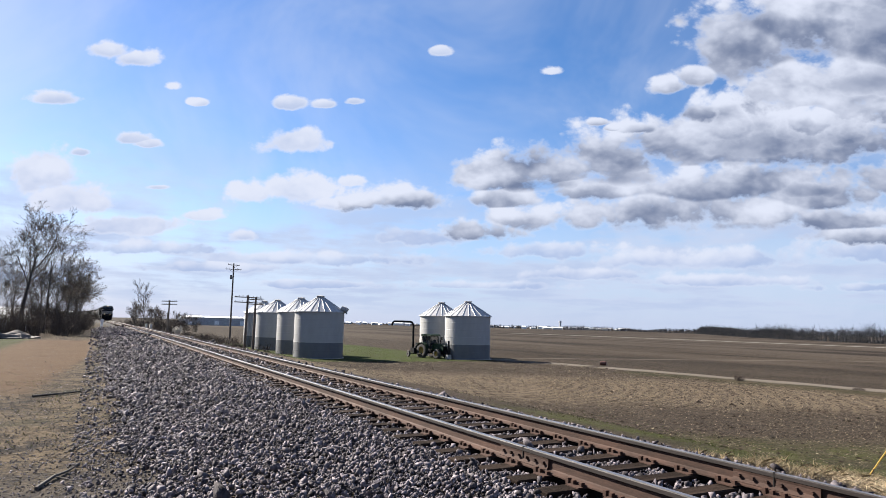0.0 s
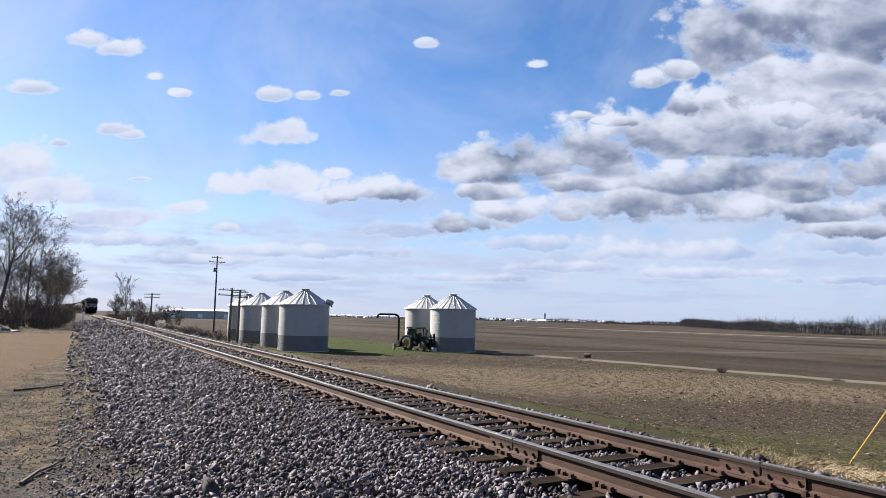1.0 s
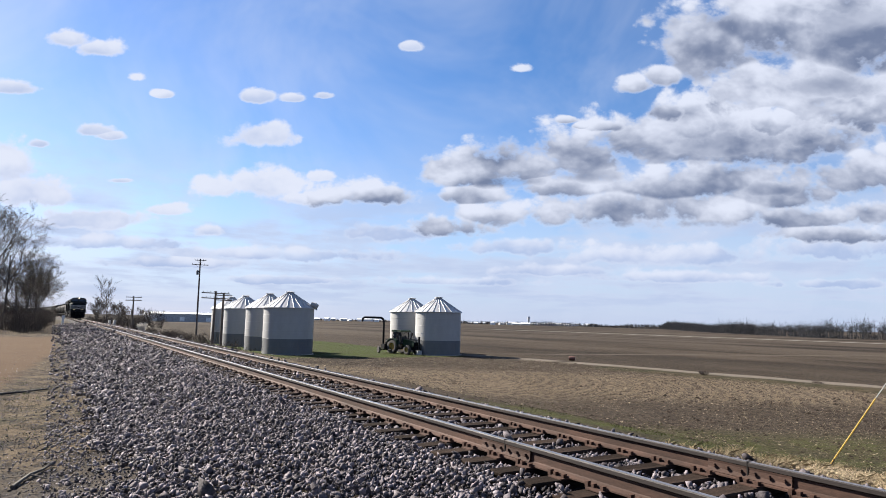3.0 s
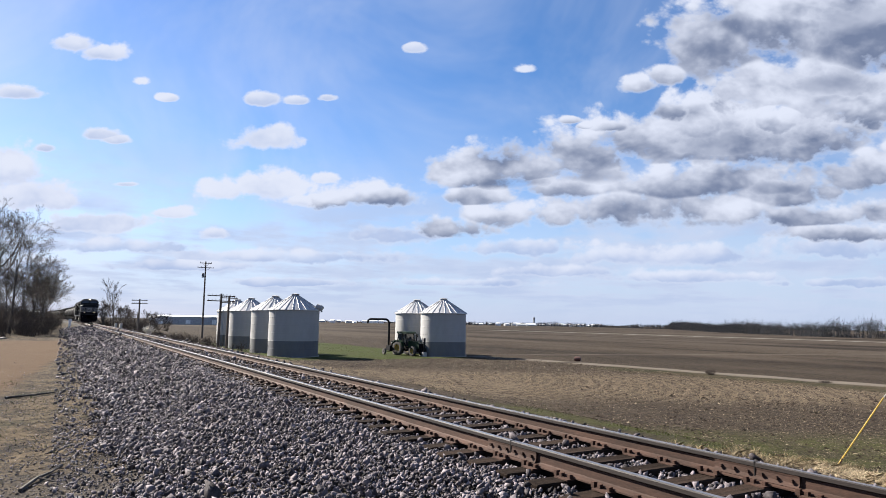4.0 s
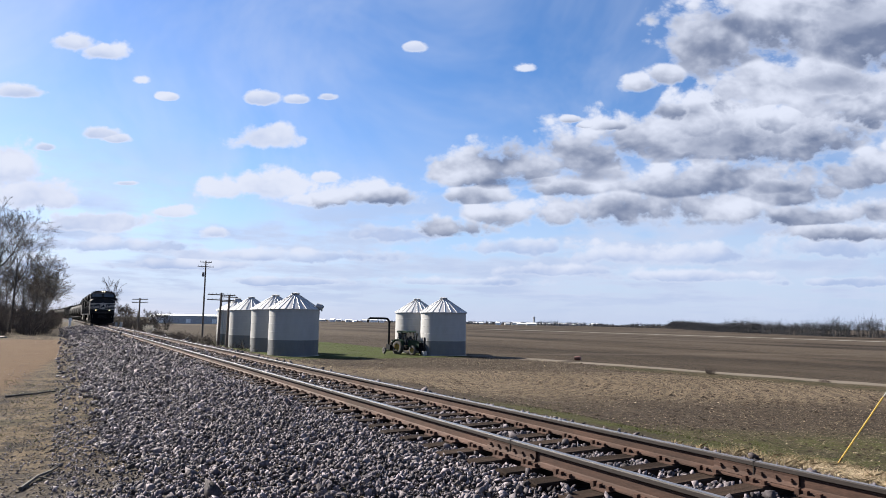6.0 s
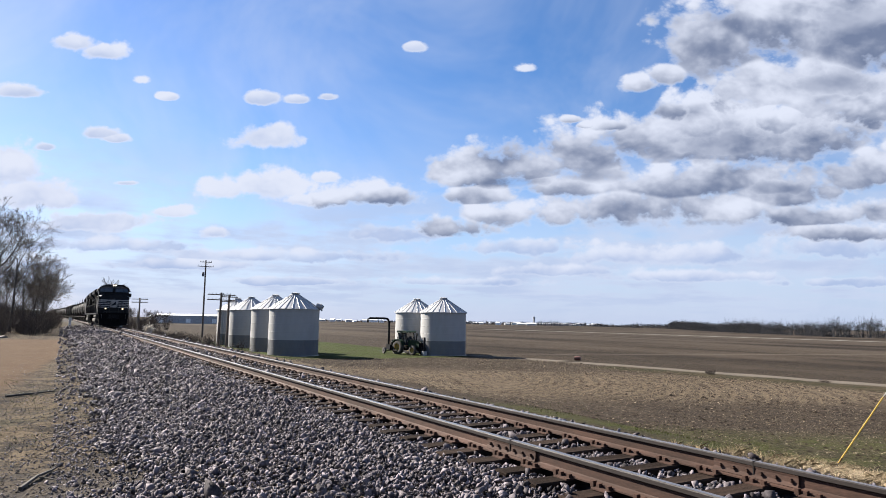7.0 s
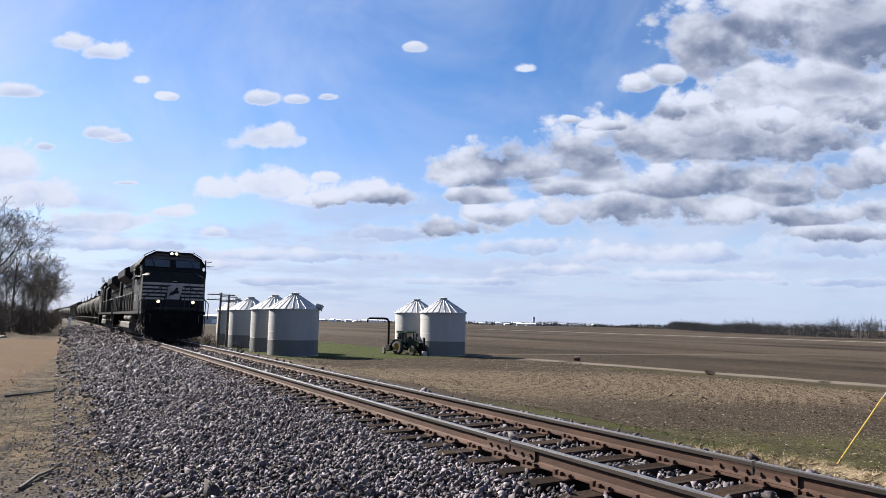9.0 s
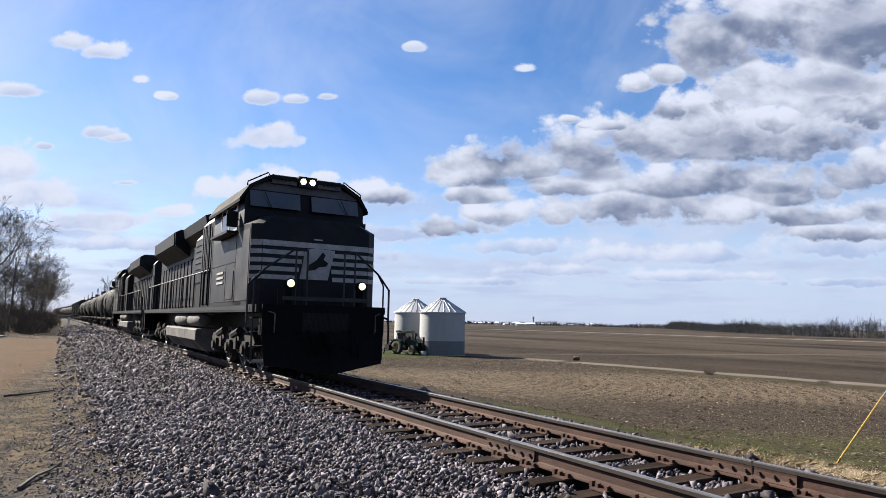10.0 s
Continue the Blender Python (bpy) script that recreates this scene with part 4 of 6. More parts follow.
def build_tractor():
    # drives towards -y of its own space
    root = thing("tractor", pose(36.45, 69.35, FIELD_Z, 0, 0, 15), "green farm tractor with yellow rims parked by the bins", "tractor")
    for s in (-1, 1):
        tyre(root, pose(s * 0.85, 1.05, 0.84), 0.84, 0.48, 0.45)
        tyre(root, pose(s * 0.80, -1.45, 0.55), 0.55, 0.32, 0.30)
        bm = bmesh.new()
        extrude(bm, [(0.15, 1.1), (0.3, 1.6), (0.8, 1.82), (1.5, 1.78), (1.85, 1.5), (1.8, 1.44), (1.45, 1.7), (0.82, 1.74), (0.36, 1.54), (0.2, 1.1)], s * 0.85 - 0.27, s * 0.85 + 0.27, "x")
        part("fender", bm, M["green"], root, "green fender")
    bm = bmesh.new()
    extrude(bm, [(-2.05, 0.85), (-2.1, 1.45), (-1.9, 1.62), (-0.3, 1.74), (-0.2, 0.95)], -0.4, 0.4, "x")
    part("engine_hood", bm, M["green"], root, "green engine hood", bevel=0.05, smooth=True)
    bm = bmesh.new()
    box(bm, -0.35, 0.35, -2.14, -2.08, 0.92, 1.45)
    part("grille", bm, M["black"], root)
    bm = bmesh.new()
    box(bm, -0.28, 0.28, -1.95, 1.6, 0.5, 0.98)
    box(bm, -0.75, 0.75, -1.55, -1.35, 0.5, 0.65)
    box(bm, -0.8, 0.8, 0.95, 1.15, 0.72, 0.95)
    box(bm, -0.3, 0.3, -2.55, -2.1, 0.55, 0.95)
    part("chassis", bm, M["black"], root, bevel=0.02)
    for x in (-0.72, 0.72):
        for p, q, r in (((x, -0.2, 1.0), (x * 0.93, -0.05, 2.6), 0.04), ((x, 1.35, 1.7), (x * 0.93, 1.25, 2.6), 0.045), ((x, 0.55, 1.6), (x * 0.93, 0.55, 2.6), 0.03)):
            bm = bmesh.new()
            rod(bm, p, q, r, r, 6)
            part("cab_post", bm, M["black"], root)
    bm = bmesh.new()
    extrude(bm, [(-0.3, 2.58), (-0.32, 2.72), (-0.1, 2.82), (1.3, 2.82), (1.45, 2.7), (1.4, 2.58)], -0.8, 0.8, "x")
    part("cab_roof", bm, M["green"], root, "green cab roof", bevel=0.04)
    bm = bmesh.new()
    extrude(bm, [(-0.14, 1.1), (-0.02, 2.56), (1.2, 2.56), (1.3, 1.6), (0.5, 1.1)], -0.66, 0.66, "x")
    part("cab_glass", bm, M["glass"], root, "dark cab glazing")
    bm = bmesh.new()
    rod(bm, (0.3, -0.9, 1.65), (0.3, -0.9, 2.6), 0.045, 0.045, 8)
    rod(bm, (0.3, -0.9, 1.75), (0.3, -0.9, 2.2), 0.075, 0.075, 8)
    part("exhaust", bm, M["under"], root)
    for s in (-1, 1):
        bm = bmesh.new()
        rod(bm, (s * 0.7, -0.1, 2.35), (s * 1.15, -0.2, 2.35), 0.015, 0.015, 5)
        box(bm, s * 1.15 - 0.1, s * 1.15 + 0.1, -0.23, -0.2, 2.15, 2.5)
        part("mirror", bm, M["black"], root)
    for s in (-1, 1):
        bm = bmesh.new()
        lathe(bm, [(0.0, -0.03), (0.07, -0.02), (0.08, 0.02)], (s * 0.22, -2.12, 1.5), "y", 10)
        part("headlamp", bm, M["galv"], root)

    vac = thing("grain_vacuum", pose(34.95, 71.6, FIELD_Z), "dark grain vacuum with tall curved discharge pipe behind the tractor", "grain vacuum")
    bm = bmesh.new()
    box(bm, -0.3, 0.35, -0.6, 0.4, 0.5, 1.1)
    lathe(bm, [(0.0, 0.5), (0.3, 0.55), (0.42, 0.9), (0.42, 1.4), (0.3, 1.65), (0.0, 1.7)], (0.35, -0.4, 0), "z", 16)
    part("blower_body", bm, M["black"], vac, "dark blower body", bevel=0.04)
    bm = bmesh.new()
    pts = [Vector((-0.15, 0, 0.5)), Vector((-0.15, 0, 3.75))]
    for k in range(1, 7):
        a = k * math.pi / 12
        pts.append(Vector((-0.15 - 0.5 * (1 - math.cos(a)), 0, 3.75 + 0.5 * math.sin(a))))
    turn = Matrix.Rotation(radians(-30), 3, "Z")
    pts += [Vector((-2.5, 0, 4.25)), Vector((-2.72, 0, 4.1)), Vector((-2.8, 0, 3.75))]
    pipe(bm, [turn @ p for p in pts], 0.13, 10)
    part("discharge_pipe", bm, M["black"], vac, "tall curved black pipe", smooth=True)
    for s in (-1, 1):
        bm = bmesh.new()
        lathe(bm, [(0.12, -0.1), (0.36, -0.11), (0.4, -0.05), (0.4, 0.05), (0.36, 0.11), (0.12, 0.1)], axis="x", seg=18)
        lathe(bm, [(0.0, 0.04), (0.14, 0.05)], axis="x", seg=12)
        part("wheel", bm, M["rubber"], vac, at=pose(s * 0.7, 0.1, 0.4), smooth=True)
    bm = bmesh.new()
    rod(bm, (-0.7, 0.1, 0.4), (0.7, 0.1, 0.4), 0.05, 0.05, 8)
    box(bm, -0.06, 0.06, -2.0, 0.0, 0.42, 0.54)
    part("drawbar", bm, M["under"], vac)

    bm = bmesh.new()
    box(bm, -0.16, 0.16, -0.05, 0.05, 0.0, 0.03)
    solo("board", bm, M["wall_white"], "short white board lying in the dead grass", "board", bevel=0.006, at=pose(-1.75, 14.2, ground_z(-1.75, 14.2) + 0.005, 0, 2, 12))

    pipe_root = thing("unloading_tube", pose(37.0, 66.6, FIELD_Z), "dark upright unloading tube leaning by a grain bin", "auger tube")
    bm = bmesh.new()
    rod(bm, (0, 0, 0), (0.1, 0.2, 2.1), 0.13, 0.13, 10)
    part("tube", bm, M["black"], pipe_root, smooth=True)
    bm = bmesh.new()
    box(bm, -0.25, 0.25, -0.25, 0.2, 0.0, 0.5)
    part("hopper", bm, M["galv"], pipe_root, "small pale hopper foot", bevel=0.03)

    bm = bmesh.new()
    lathe(bm, [(0.0, -0.34), (0.22, -0.33), (0.24, -0.27), (0.24, 0.27), (0.22, 0.33), (0.0, 0.34)], (0, 0, 0), "x", 20)
    for k in (-0.2, 0.2):
        lathe(bm, [(0.24, k - 0.03), (0.258, k), (0.24, k + 0.03)], (0, 0, 0), "x", 20)
    solo("barrel", bm, M["red"], "reddish brown barrel lying in the field", "barrel", smooth=True, at=pose(49.5, 54.3, FIELD_Z + 0.24, 0, 0, -50))


# ---- far buildings ----
def shed(name, x, y, turn, w, d, h, rise, wall, label, windows=0):
    root = thing(name, pose(x, y, FIELD_Z, 0, 0, turn), label, "building")
    bm = bmesh.new()
    box(bm, -w / 2, w / 2, -d / 2, d / 2, -0.2, h)
    part("wall", bm, M[wall], root)
    bm = bmesh.new()
    extrude(bm, [(-d / 2 - 0.4, h), (0, h + rise), (d / 2 + 0.4, h), (d / 2 + 0.4, h + 0.15), (0, h + rise + 0.18), (-d / 2 - 0.4, h + 0.15)], -w / 2 - 0.4, w / 2 + 0.4, "x")
    part("roof", bm, M["wall_white"], root, "pale sheet roof")
    for k in range(windows):
        bm = bmesh.new()
        xx = -w / 2 + (k + 0.5) * w / windows
        box(bm, xx - 1.4, xx + 1.4, -d / 2 - 0.05, -d / 2 + 0.02, 0.3, h * 0.62)
        part("bay_door", bm, M["wall_white" if k % 3 == 0 else "wall_dark"], root)
    return root


def build_far():
    shed("warehouse", 84, 440, -8, 62, 22, 4.8, 1.0, "wall_dark", "long low dark warehouse with a pale roof", 12)
    shed("warehouse", 60, 470, -8, 16, 14, 4.0, 1.2, "wall_white", "small white shed beside the long warehouse", 3)
    shed("farm_shed", -12, 96, 12, 9, 7, 3.4, 1.3, "wall_dark", "low shed with a pale roof behind bare trees", 2)
    shed("warehouse", -22, 330, 0, 30, 14, 5.6, 0.5, "wall_dark", "long grey low building behind the trees", 4)
    rng = random.Random(21)
    # the far edge of the plain: pale sheds and houses in a broken row
    for k in range(34):
        px = 575 + k * 14.6 + rng.uniform(-5, 5)
        az = radians(30.65) + math.atan((px - 784) / 1140)
        r = 1350 + rng.uniform(-150, 400) + (px - 575) * 0.25
        w = rng.choice((8, 10, 14, 18, 26))
        h = rng.uniform(2.6, 5.0)
        shed("house", r * math.sin(az), r * math.cos(az), -math.degrees(az) + rng.uniform(-25, 25), w, 10, h, rng.uniform(0.8, 2.4), "wall_white" if rng.random() < 0.6 else "wall_dark",
             "small pale building on the far edge of the plain")
    az = radians(30.65) + math.atan((944 - 784) / 1140)
    bm = bmesh.new()
    lathe(bm, [(2.4, 0), (2.2, 15), (2.8, 15.2), (2.8, 18.6), (2.4, 19)], seg=14, closed=True)
    solo("silo_tower", bm, M["wall_dark"], "slim dark tower on the horizon", "tower", at=pose(1450 * math.sin(az), 1450 * math.cos(az), FIELD_Z))


build_poles()
marker_posts()
build_tractor()
build_far()


# ---- trees, brush and grass ----
def bar_arrays(p0, p1, r0, r1, seg):
    """Many tapered bars at once, as vertices and faces."""
    p0, p1 = np.asarray(p0, float), np.asarray(p1, float)
    d = p1 - p0
    d /= np.linalg.norm(d, axis=1)[:, None] + 1e-9
    ref = np.where(np.abs(d[:, 2:3]) < 0.9, np.array([[0, 0, 1.0]]), np.array([[1.0, 0, 0]]))
    u = np.cross(d, ref)
    u /= np.linalg.norm(u, axis=1)[:, None] + 1e-9
    w = np.cross(d, u)
    ang = np.arange(seg) * 2 * np.pi / seg
    ring = u[:, None, :] * np.cos(ang)[None, :, None] + w[:, None, :] * np.sin(ang)[None, :, None]
    v = np.concatenate([p0[:, None] + ring * np.asarray(r0)[:, None, None], p1[:, None] + ring * np.asarray(r1)[:, None, None]], 1)
    i = np.arange(seg)
    j = (i + 1) % seg
    f = np.stack([i, j, j + seg, i + seg], 1)
    faces = f[None] + (np.arange(len(p0)) * 2 * seg)[:, None, None]
    return v.reshape(-1, 3), faces.reshape(-1, 4)


def quads(name, v, f, mat):
    me = bpy.data.meshes.new(name)
    me.vertices.add(len(v))
    me.vertices.foreach_set("co", np.asarray(v, np.float32).ravel())
    k = f.shape[1]
    me.loops.add(f.size)
    me.loops.foreach_set("vertex_index", f.astype(np.int32).ravel())
    me.polygons.add(len(f))
    me.polygons.foreach_set("loop_start", np.arange(0, f.size, k, dtype=np.int32))
    me.update(calc_edges=True)
    me.materials.append(mat)
    return me


def grow(seed, height, spread, levels=5, lean=(0, 0), fork=0.42, stem=0.022, up=0.25, clear=0.4, limbs=8):
    """Bars of a bare tree: (start, end, radius, radius, level). A clear stem, limbs that sweep up, ever finer twigs."""
    rng = np.random.default_rng(seed)
    out = []
    kids = {1: 6, 2: 5, 3: 4, 4: 3}

    def branch(p, d, ln, r, lev):
        n = 9 if lev == 0 else (5 if lev == 1 else (3 if lev < 4 else 2))
        pts, dirs, rad = [p], [], [r]
        for k in range(n):
            d = d + rng.normal(size=3) * (0.035 if lev == 0 else 0.13) + np.array([0, 0, 0.02 if lev == 0 else up * (0.5 if lev == 1 else 0.22)])
            d = d / np.linalg.norm(d)
            q = pts[-1] + d * ln / n
            r1 = r * (1 - (0.8 if lev else 0.72) * (k + 1) / n)
            out.append((pts[-1], q, rad[-1], r1, lev))
            pts.append(q), dirs.append(d), rad.append(r1)
        if lev >= levels:
            return
        for c in range(limbs if lev == 0 else kids[lev]):
            num = limbs if lev == 0 else kids[lev]
            t = clear + (0.98 - clear) * (c + rng.uniform(0.1, 0.9)) / num if lev == 0 else 0.25 + 0.75 * (c + rng.uniform(0.2, 1.0)) / num
            i = min(int(t * n), n - 1)
            p = pts[i] + (pts[i + 1] - pts[i]) * min(t * n - i, 1.0)
            a = c * 2.4 + rng.uniform(-0.6, 0.6) if lev == 0 else rng.uniform(0, 2 * np.pi)
            w = dirs[i]
            u = np.cross(w, np.array([0.3, 0.5, 0.8]) if abs(w[2]) < 0.9 else np.array([1.0, 0, 0]))
            u /= np.linalg.norm(u)
            v = np.cross(w, u)
            ang = fork + spread * rng.uniform(0.2, 1.0)
            nd = w * math.cos(ang) + (u * math.cos(a) + v * math.sin(a)) * math.sin(ang)
            part_ln = ln * (rng.uniform(0.42, 0.62) * (1.15 - 0.5 * (t - clear)) if lev == 0 else rng.uniform(0.42, 0.68) * (1.2 - 0.5 * t))
            branch(p, nd, part_ln, max(rad[i] * rng.uniform(0.45, 0.68), 0.006), lev + 1)

    branch(np.zeros(3), np.array([lean[0], lean[1], 1.0]), height * 0.82, height * stem, 0)
    return out


def tree_meshes(seed, height, spread, levels=4, twig_r=0.012, buds=0, **kw):
    bars = grow(seed, height, spread, levels, **kw)
    top = max(b[1][2] for b in bars)
    k = height / top
    thick = [b for b in bars if b[4] <= 1]
    thin = [b for b in bars if b[4] > 1]
    v, f = bar_arrays([b[0] * k for b in thick], [b[1] * k for b in thick], [b[2] for b in thick], [b[3] for b in thick], 7)
    trunk = quads("trunk", v, f, M["bark"])
    v, f = bar_arrays([b[0] * k for b in thin], [b[1] * k for b in thin], [max(b[2], twig_r) for b in thin], [max(b[3], twig_r * 0.8) for b in thin], 3)
    crown = quads("crown", v, f, M["twig"])
    bud = None
    if buds:
        rng = np.random.default_rng(seed + 1)
        ends = np.array([b[1] * k for b in thin if b[4] >= levels - 1])
        ends = ends[rng.integers(0, len(ends), buds)] + rng.normal(size=(buds, 3)) * 0.12
        s = rng.uniform(0.02, 0.04, buds)
        a = rng.normal(size=(buds, 3))
        a /= np.linalg.norm(a, axis=1)[:, None]
        b2 = np.cross(a, rng.normal(size=(buds, 3)))
        b2 /= np.linalg.norm(b2, axis=1)[:, None]
        vv = np.stack([ends - a * s[:, None], ends + b2 * s[:, None] * 0.6, ends + a * s[:, None], ends - b2 * s[:, None] * 0.6], 1).reshape(-1, 3)
        bud = quads("buds", vv, np.arange(len(vv)).reshape(-1, 4), M["bud"])
    return trunk, crown, bud


def plant_tree(meshes, at, label, group="", name="tree"):
    root = thing(name, at, label, "tree", group)
    for nm, me in zip(("trunk", "crown", "buds"), meshes):
        if me:
            ob = new(nm, me)
            ob.parent = root
            if nm == "buds":
                tagged(ob, "tiny spring buds", kind="stuff")
    return root


def thicket(name, label, rng, spots, mat, stems=26, kind="stuff", r=0.012, curl=0.35):
    """Bushes of arching stems with side twigs: each spot is x, y, z, height, width."""
    P0, P1, R0, R1 = [], [], [], []
    for x, y, z, h, w in spots:
        for _ in range(stems):
            a, t = rng.uniform(0, 2 * np.pi), rng.uniform(0.15, 1.0)
            p = np.array([x + 0.25 * w * np.cos(a) * t, y + 0.25 * w * np.sin(a) * t, z - 0.08])
            d = np.array([np.cos(a) * t * 0.55 * w / h, np.sin(a) * t * 0.55 * w / h, 1.0])
            ln = h * rng.uniform(0.55, 1.0)
            rr = r * rng.uniform(0.8, 1.8)
            for k in range(3):
                d = d / np.linalg.norm(d)
                q = p + d * ln / 3
                P0.append(p), P1.append(q), R0.append(rr * (1 - k * 0.25)), R1.append(rr * (0.75 - k * 0.25))
                if k:
                    for _t in range(3):
                        e = d + rng.normal(size=3) * 0.7
                        e /= np.linalg.norm(e)
                        P0.append(q), P1.append(q + e * ln * rng.uniform(0.12, 0.3)), R0.append(rr * 0.5), R1.append(rr * 0.25)
                d = d + rng.normal(size=3) * curl * np.array([1, 1, 0.4])
                p = q
    v, f = bar_arrays(P0, P1, R0, R1, 3)
    ob = new(name, quads(name, v, f, mat))
    return tagged(ob, label, "brush" if "brush" in name else "vegetation", kind=kind)


def blades(name, label, rng, x, y, h, w, mat, category="grass", lean=0.5):
    n = len(x)
    z = np.array([ground_z(float(a), float(b)) for a, b in zip(x, y)]) - 0.01
    a = rng.uniform(0, 2 * np.pi, n)
    hh = h * rng.uniform(0.5, 1.3, n)
    ld = rng.uniform(0, 2 * np.pi, n)
    ll = hh * lean * rng.uniform(0.1, 1.5, n)
    base = np.stack([x, y, z], 1)
    side = np.stack([np.cos(a), np.sin(a), np.zeros(n)], 1) * (w * 0.5)
    mid = base + np.stack([np.cos(ld) * ll * 0.35, np.sin(ld) * ll * 0.35, hh * 0.6], 1)
    tip = base + np.stack([np.cos(ld) * ll, np.sin(ld) * ll, hh], 1)
    v = np.stack([base - side, base + side, mid + side * 0.7, tip, mid - side * 0.7], 1).reshape(-1, 3)
    f = np.arange(n * 5).reshape(-1, 5)
    ob = new(name, quads(name, v, f, mat))
    return tagged(ob, label, category, kind="stuff")


def build_plants():
    rng = np.random.default_rng(77)
    # the wood beside the track
    tall = tree_meshes(3, 14.4, 0.5, 5, 0.010, buds=300, stem=0.017, fork=0.35, up=0.22, clear=0.48, limbs=8)
    tall2 = tree_meshes(8, 12.6, 0.5, 4, 0.010, buds=200, stem=0.013, fork=0.35, up=0.22, clear=0.45, limbs=8)
    mid = tree_meshes(14, 9.6, 0.5, 4, 0.012, buds=300, stem=0.013, fork=0.4, up=0.3, clear=0.25, limbs=10)
    mid2 = tree_meshes(23, 9.0, 0.5, 4, 0.012, buds=300, stem=0.013, fork=0.4, up=0.3, clear=0.2, limbs=10)
    lab = "bare grey-brown deciduous tree with fine spring twigs beside the railway"
    wood = "bare trees beside the track"
    plant_tree(tall, pose(-6.6, 80, -0.9, 0, 0, 40), lab, wood)
    plant_tree(tall2, pose(-4.4, 81, -0.8, 0, 0, 200), lab, wood)
    for m, x, y, r in ((mid, -11.8, 78, 0), (mid2, -3.4, 86, 90), (mid, -2.8, 94, 210), (mid2, -1.9, 99, 150), (mid, -1.8, 108, 320), (mid2, -5.6, 96, 20), (mid, -7.2, 104, 70),
                       (mid2, -2.4, 118, 250), (mid, -2.2, 130, 140), (mid2, -3.6, 145, 10), (mid, -2.8, 160, 60), (mid2, -8.4, 92, 300), (mid, -9.8, 84, 160)):
        plant_tree(m, pose(x, y, ground_z(x, y) - 0.1, 0, 0, r), lab, wood)
    # across the track, farther on
    poplar = tree_meshes(31, 10.5, 0.3, 3, 0.02, stem=0.012, fork=0.3, up=0.4, clear=0.25, limbs=9)
    plant_tree(poplar, pose(9.7, 150, -1.0), "tall slender bare tree beyond the track", "bare trees across the track")
    small = tree_meshes(37, 5.6, 0.55, 3, 0.02, stem=0.014, fork=0.4, up=0.3, clear=0.15, limbs=9)
    for x, y, r in ((8.6, 165, 0), (11.2, 160, 80), (12.5, 170, 160), (9.4, 182, 240), (14.5, 175, 20), (17.5, 168, 100), (7.9, 150, 60), (12.0, 150, 200), (21.0, 190, 120), (19.0, 160, 10), (15.5, 185, 200), (24.0, 205, 50), (27.0, 200, 280), (10.6, 172, 300), (17.0, 198, 140)):
        plant_tree(small, pose(x, y, ground_z(x, y) - 0.1, 0, 0, r), "small bare tree in the scrub across the track", "bare trees across the track")
    for x, y in ((150, 480), (158, 486), (166, 478), (140, 500)):
        plant_tree(small, pose(x, y, FIELD_Z - 0.1, 0, 0, x * 3), "small bare tree far out on the field", "far field trees")
    # brush under the wood
    spots = []
    for _ in range(210):
        y = rng.uniform(60, 150)
        x = rng.uniform(-11, -0.6) if y > 66 else rng.uniform(-11, -3.5)
        x = min(x, -0.9 + 0.4 * np.sin(y))
        spots.append((x, y, ground_z(x, y), rng.uniform(1.4, 3.4) + (1.2 if x < -3 and y > 78 else 0), rng.uniform(1.2, 2.4)))
    for _ in range(90):
        y = rng.uniform(72, 230)
        x = rng.uniform(-3.5, 0.2) - (1.2 if y < 90 else 0)
        spots.append((x, y, ground_z(x, y), rng.uniform(0.7, 1.8) + max(0, y - 110) * 0.02, rng.uniform(1.0, 2.0)))
    thicket("brush", "dark tangle of leafless brush under the trees", rng, spots, M["brush"], 13, r=0.015)
    spots = []
    for _ in range(150):
        y = rng.uniform(62, 190)
        x = rng.uniform(9.5, 17.0) + (y - 60) * 0.03
        if math.hypot(x - 12.0, y - 110) < 6 or 15 * (y - 112) < 0 < y - 85 and abs(x - 11.5) < 1.5:
            continue
        spots.append((x, y, ground_z(x, y), rng.uniform(0.5, 1.3), rng.uniform(0.8, 1.6)))
    thicket("brush", "dry brown brush on the bank across the track", rng, spots, M["brush"], 14, r=0.013)
    spots = [(7.6 + rng.uniform(0, 14), 150 + rng.uniform(-5, 60), -1.4, rng.uniform(1.5, 3.0), rng.uniform(1.5, 2.5)) for _ in range(60)]
    thicket("brush", "leafless scrub beyond the bank", rng, spots, M["brush"], 18, r=0.02)
    thicket("plume_grass", "pale plume of tall dry ornamental grass", rng, [(12.3, 112, ground_z(12.3, 112), 1.5, 1.1)], M["paleplume"], 120, kind="", r=0.02)["category"] = "grass"
    thicket("dry_bush", "dry tan bush beside the field lane", rng, [(47.4, 35.8, FIELD_Z, 0.5, 0.8), (49.8, 27.6, FIELD_Z, 0.3, 1.2)], M["brush"], 60, kind="", r=0.012)["category"] = "bush"
    # the far wood on the plain, aerial haze mixed into its blue-grey
    P0, P1, R0, R1 = [], [], [], []
    line = [(345, 20), (330, 170), (430, 300), (560, 430), (770, 640), (960, 1000), (800, 1500), (560, 1750)]
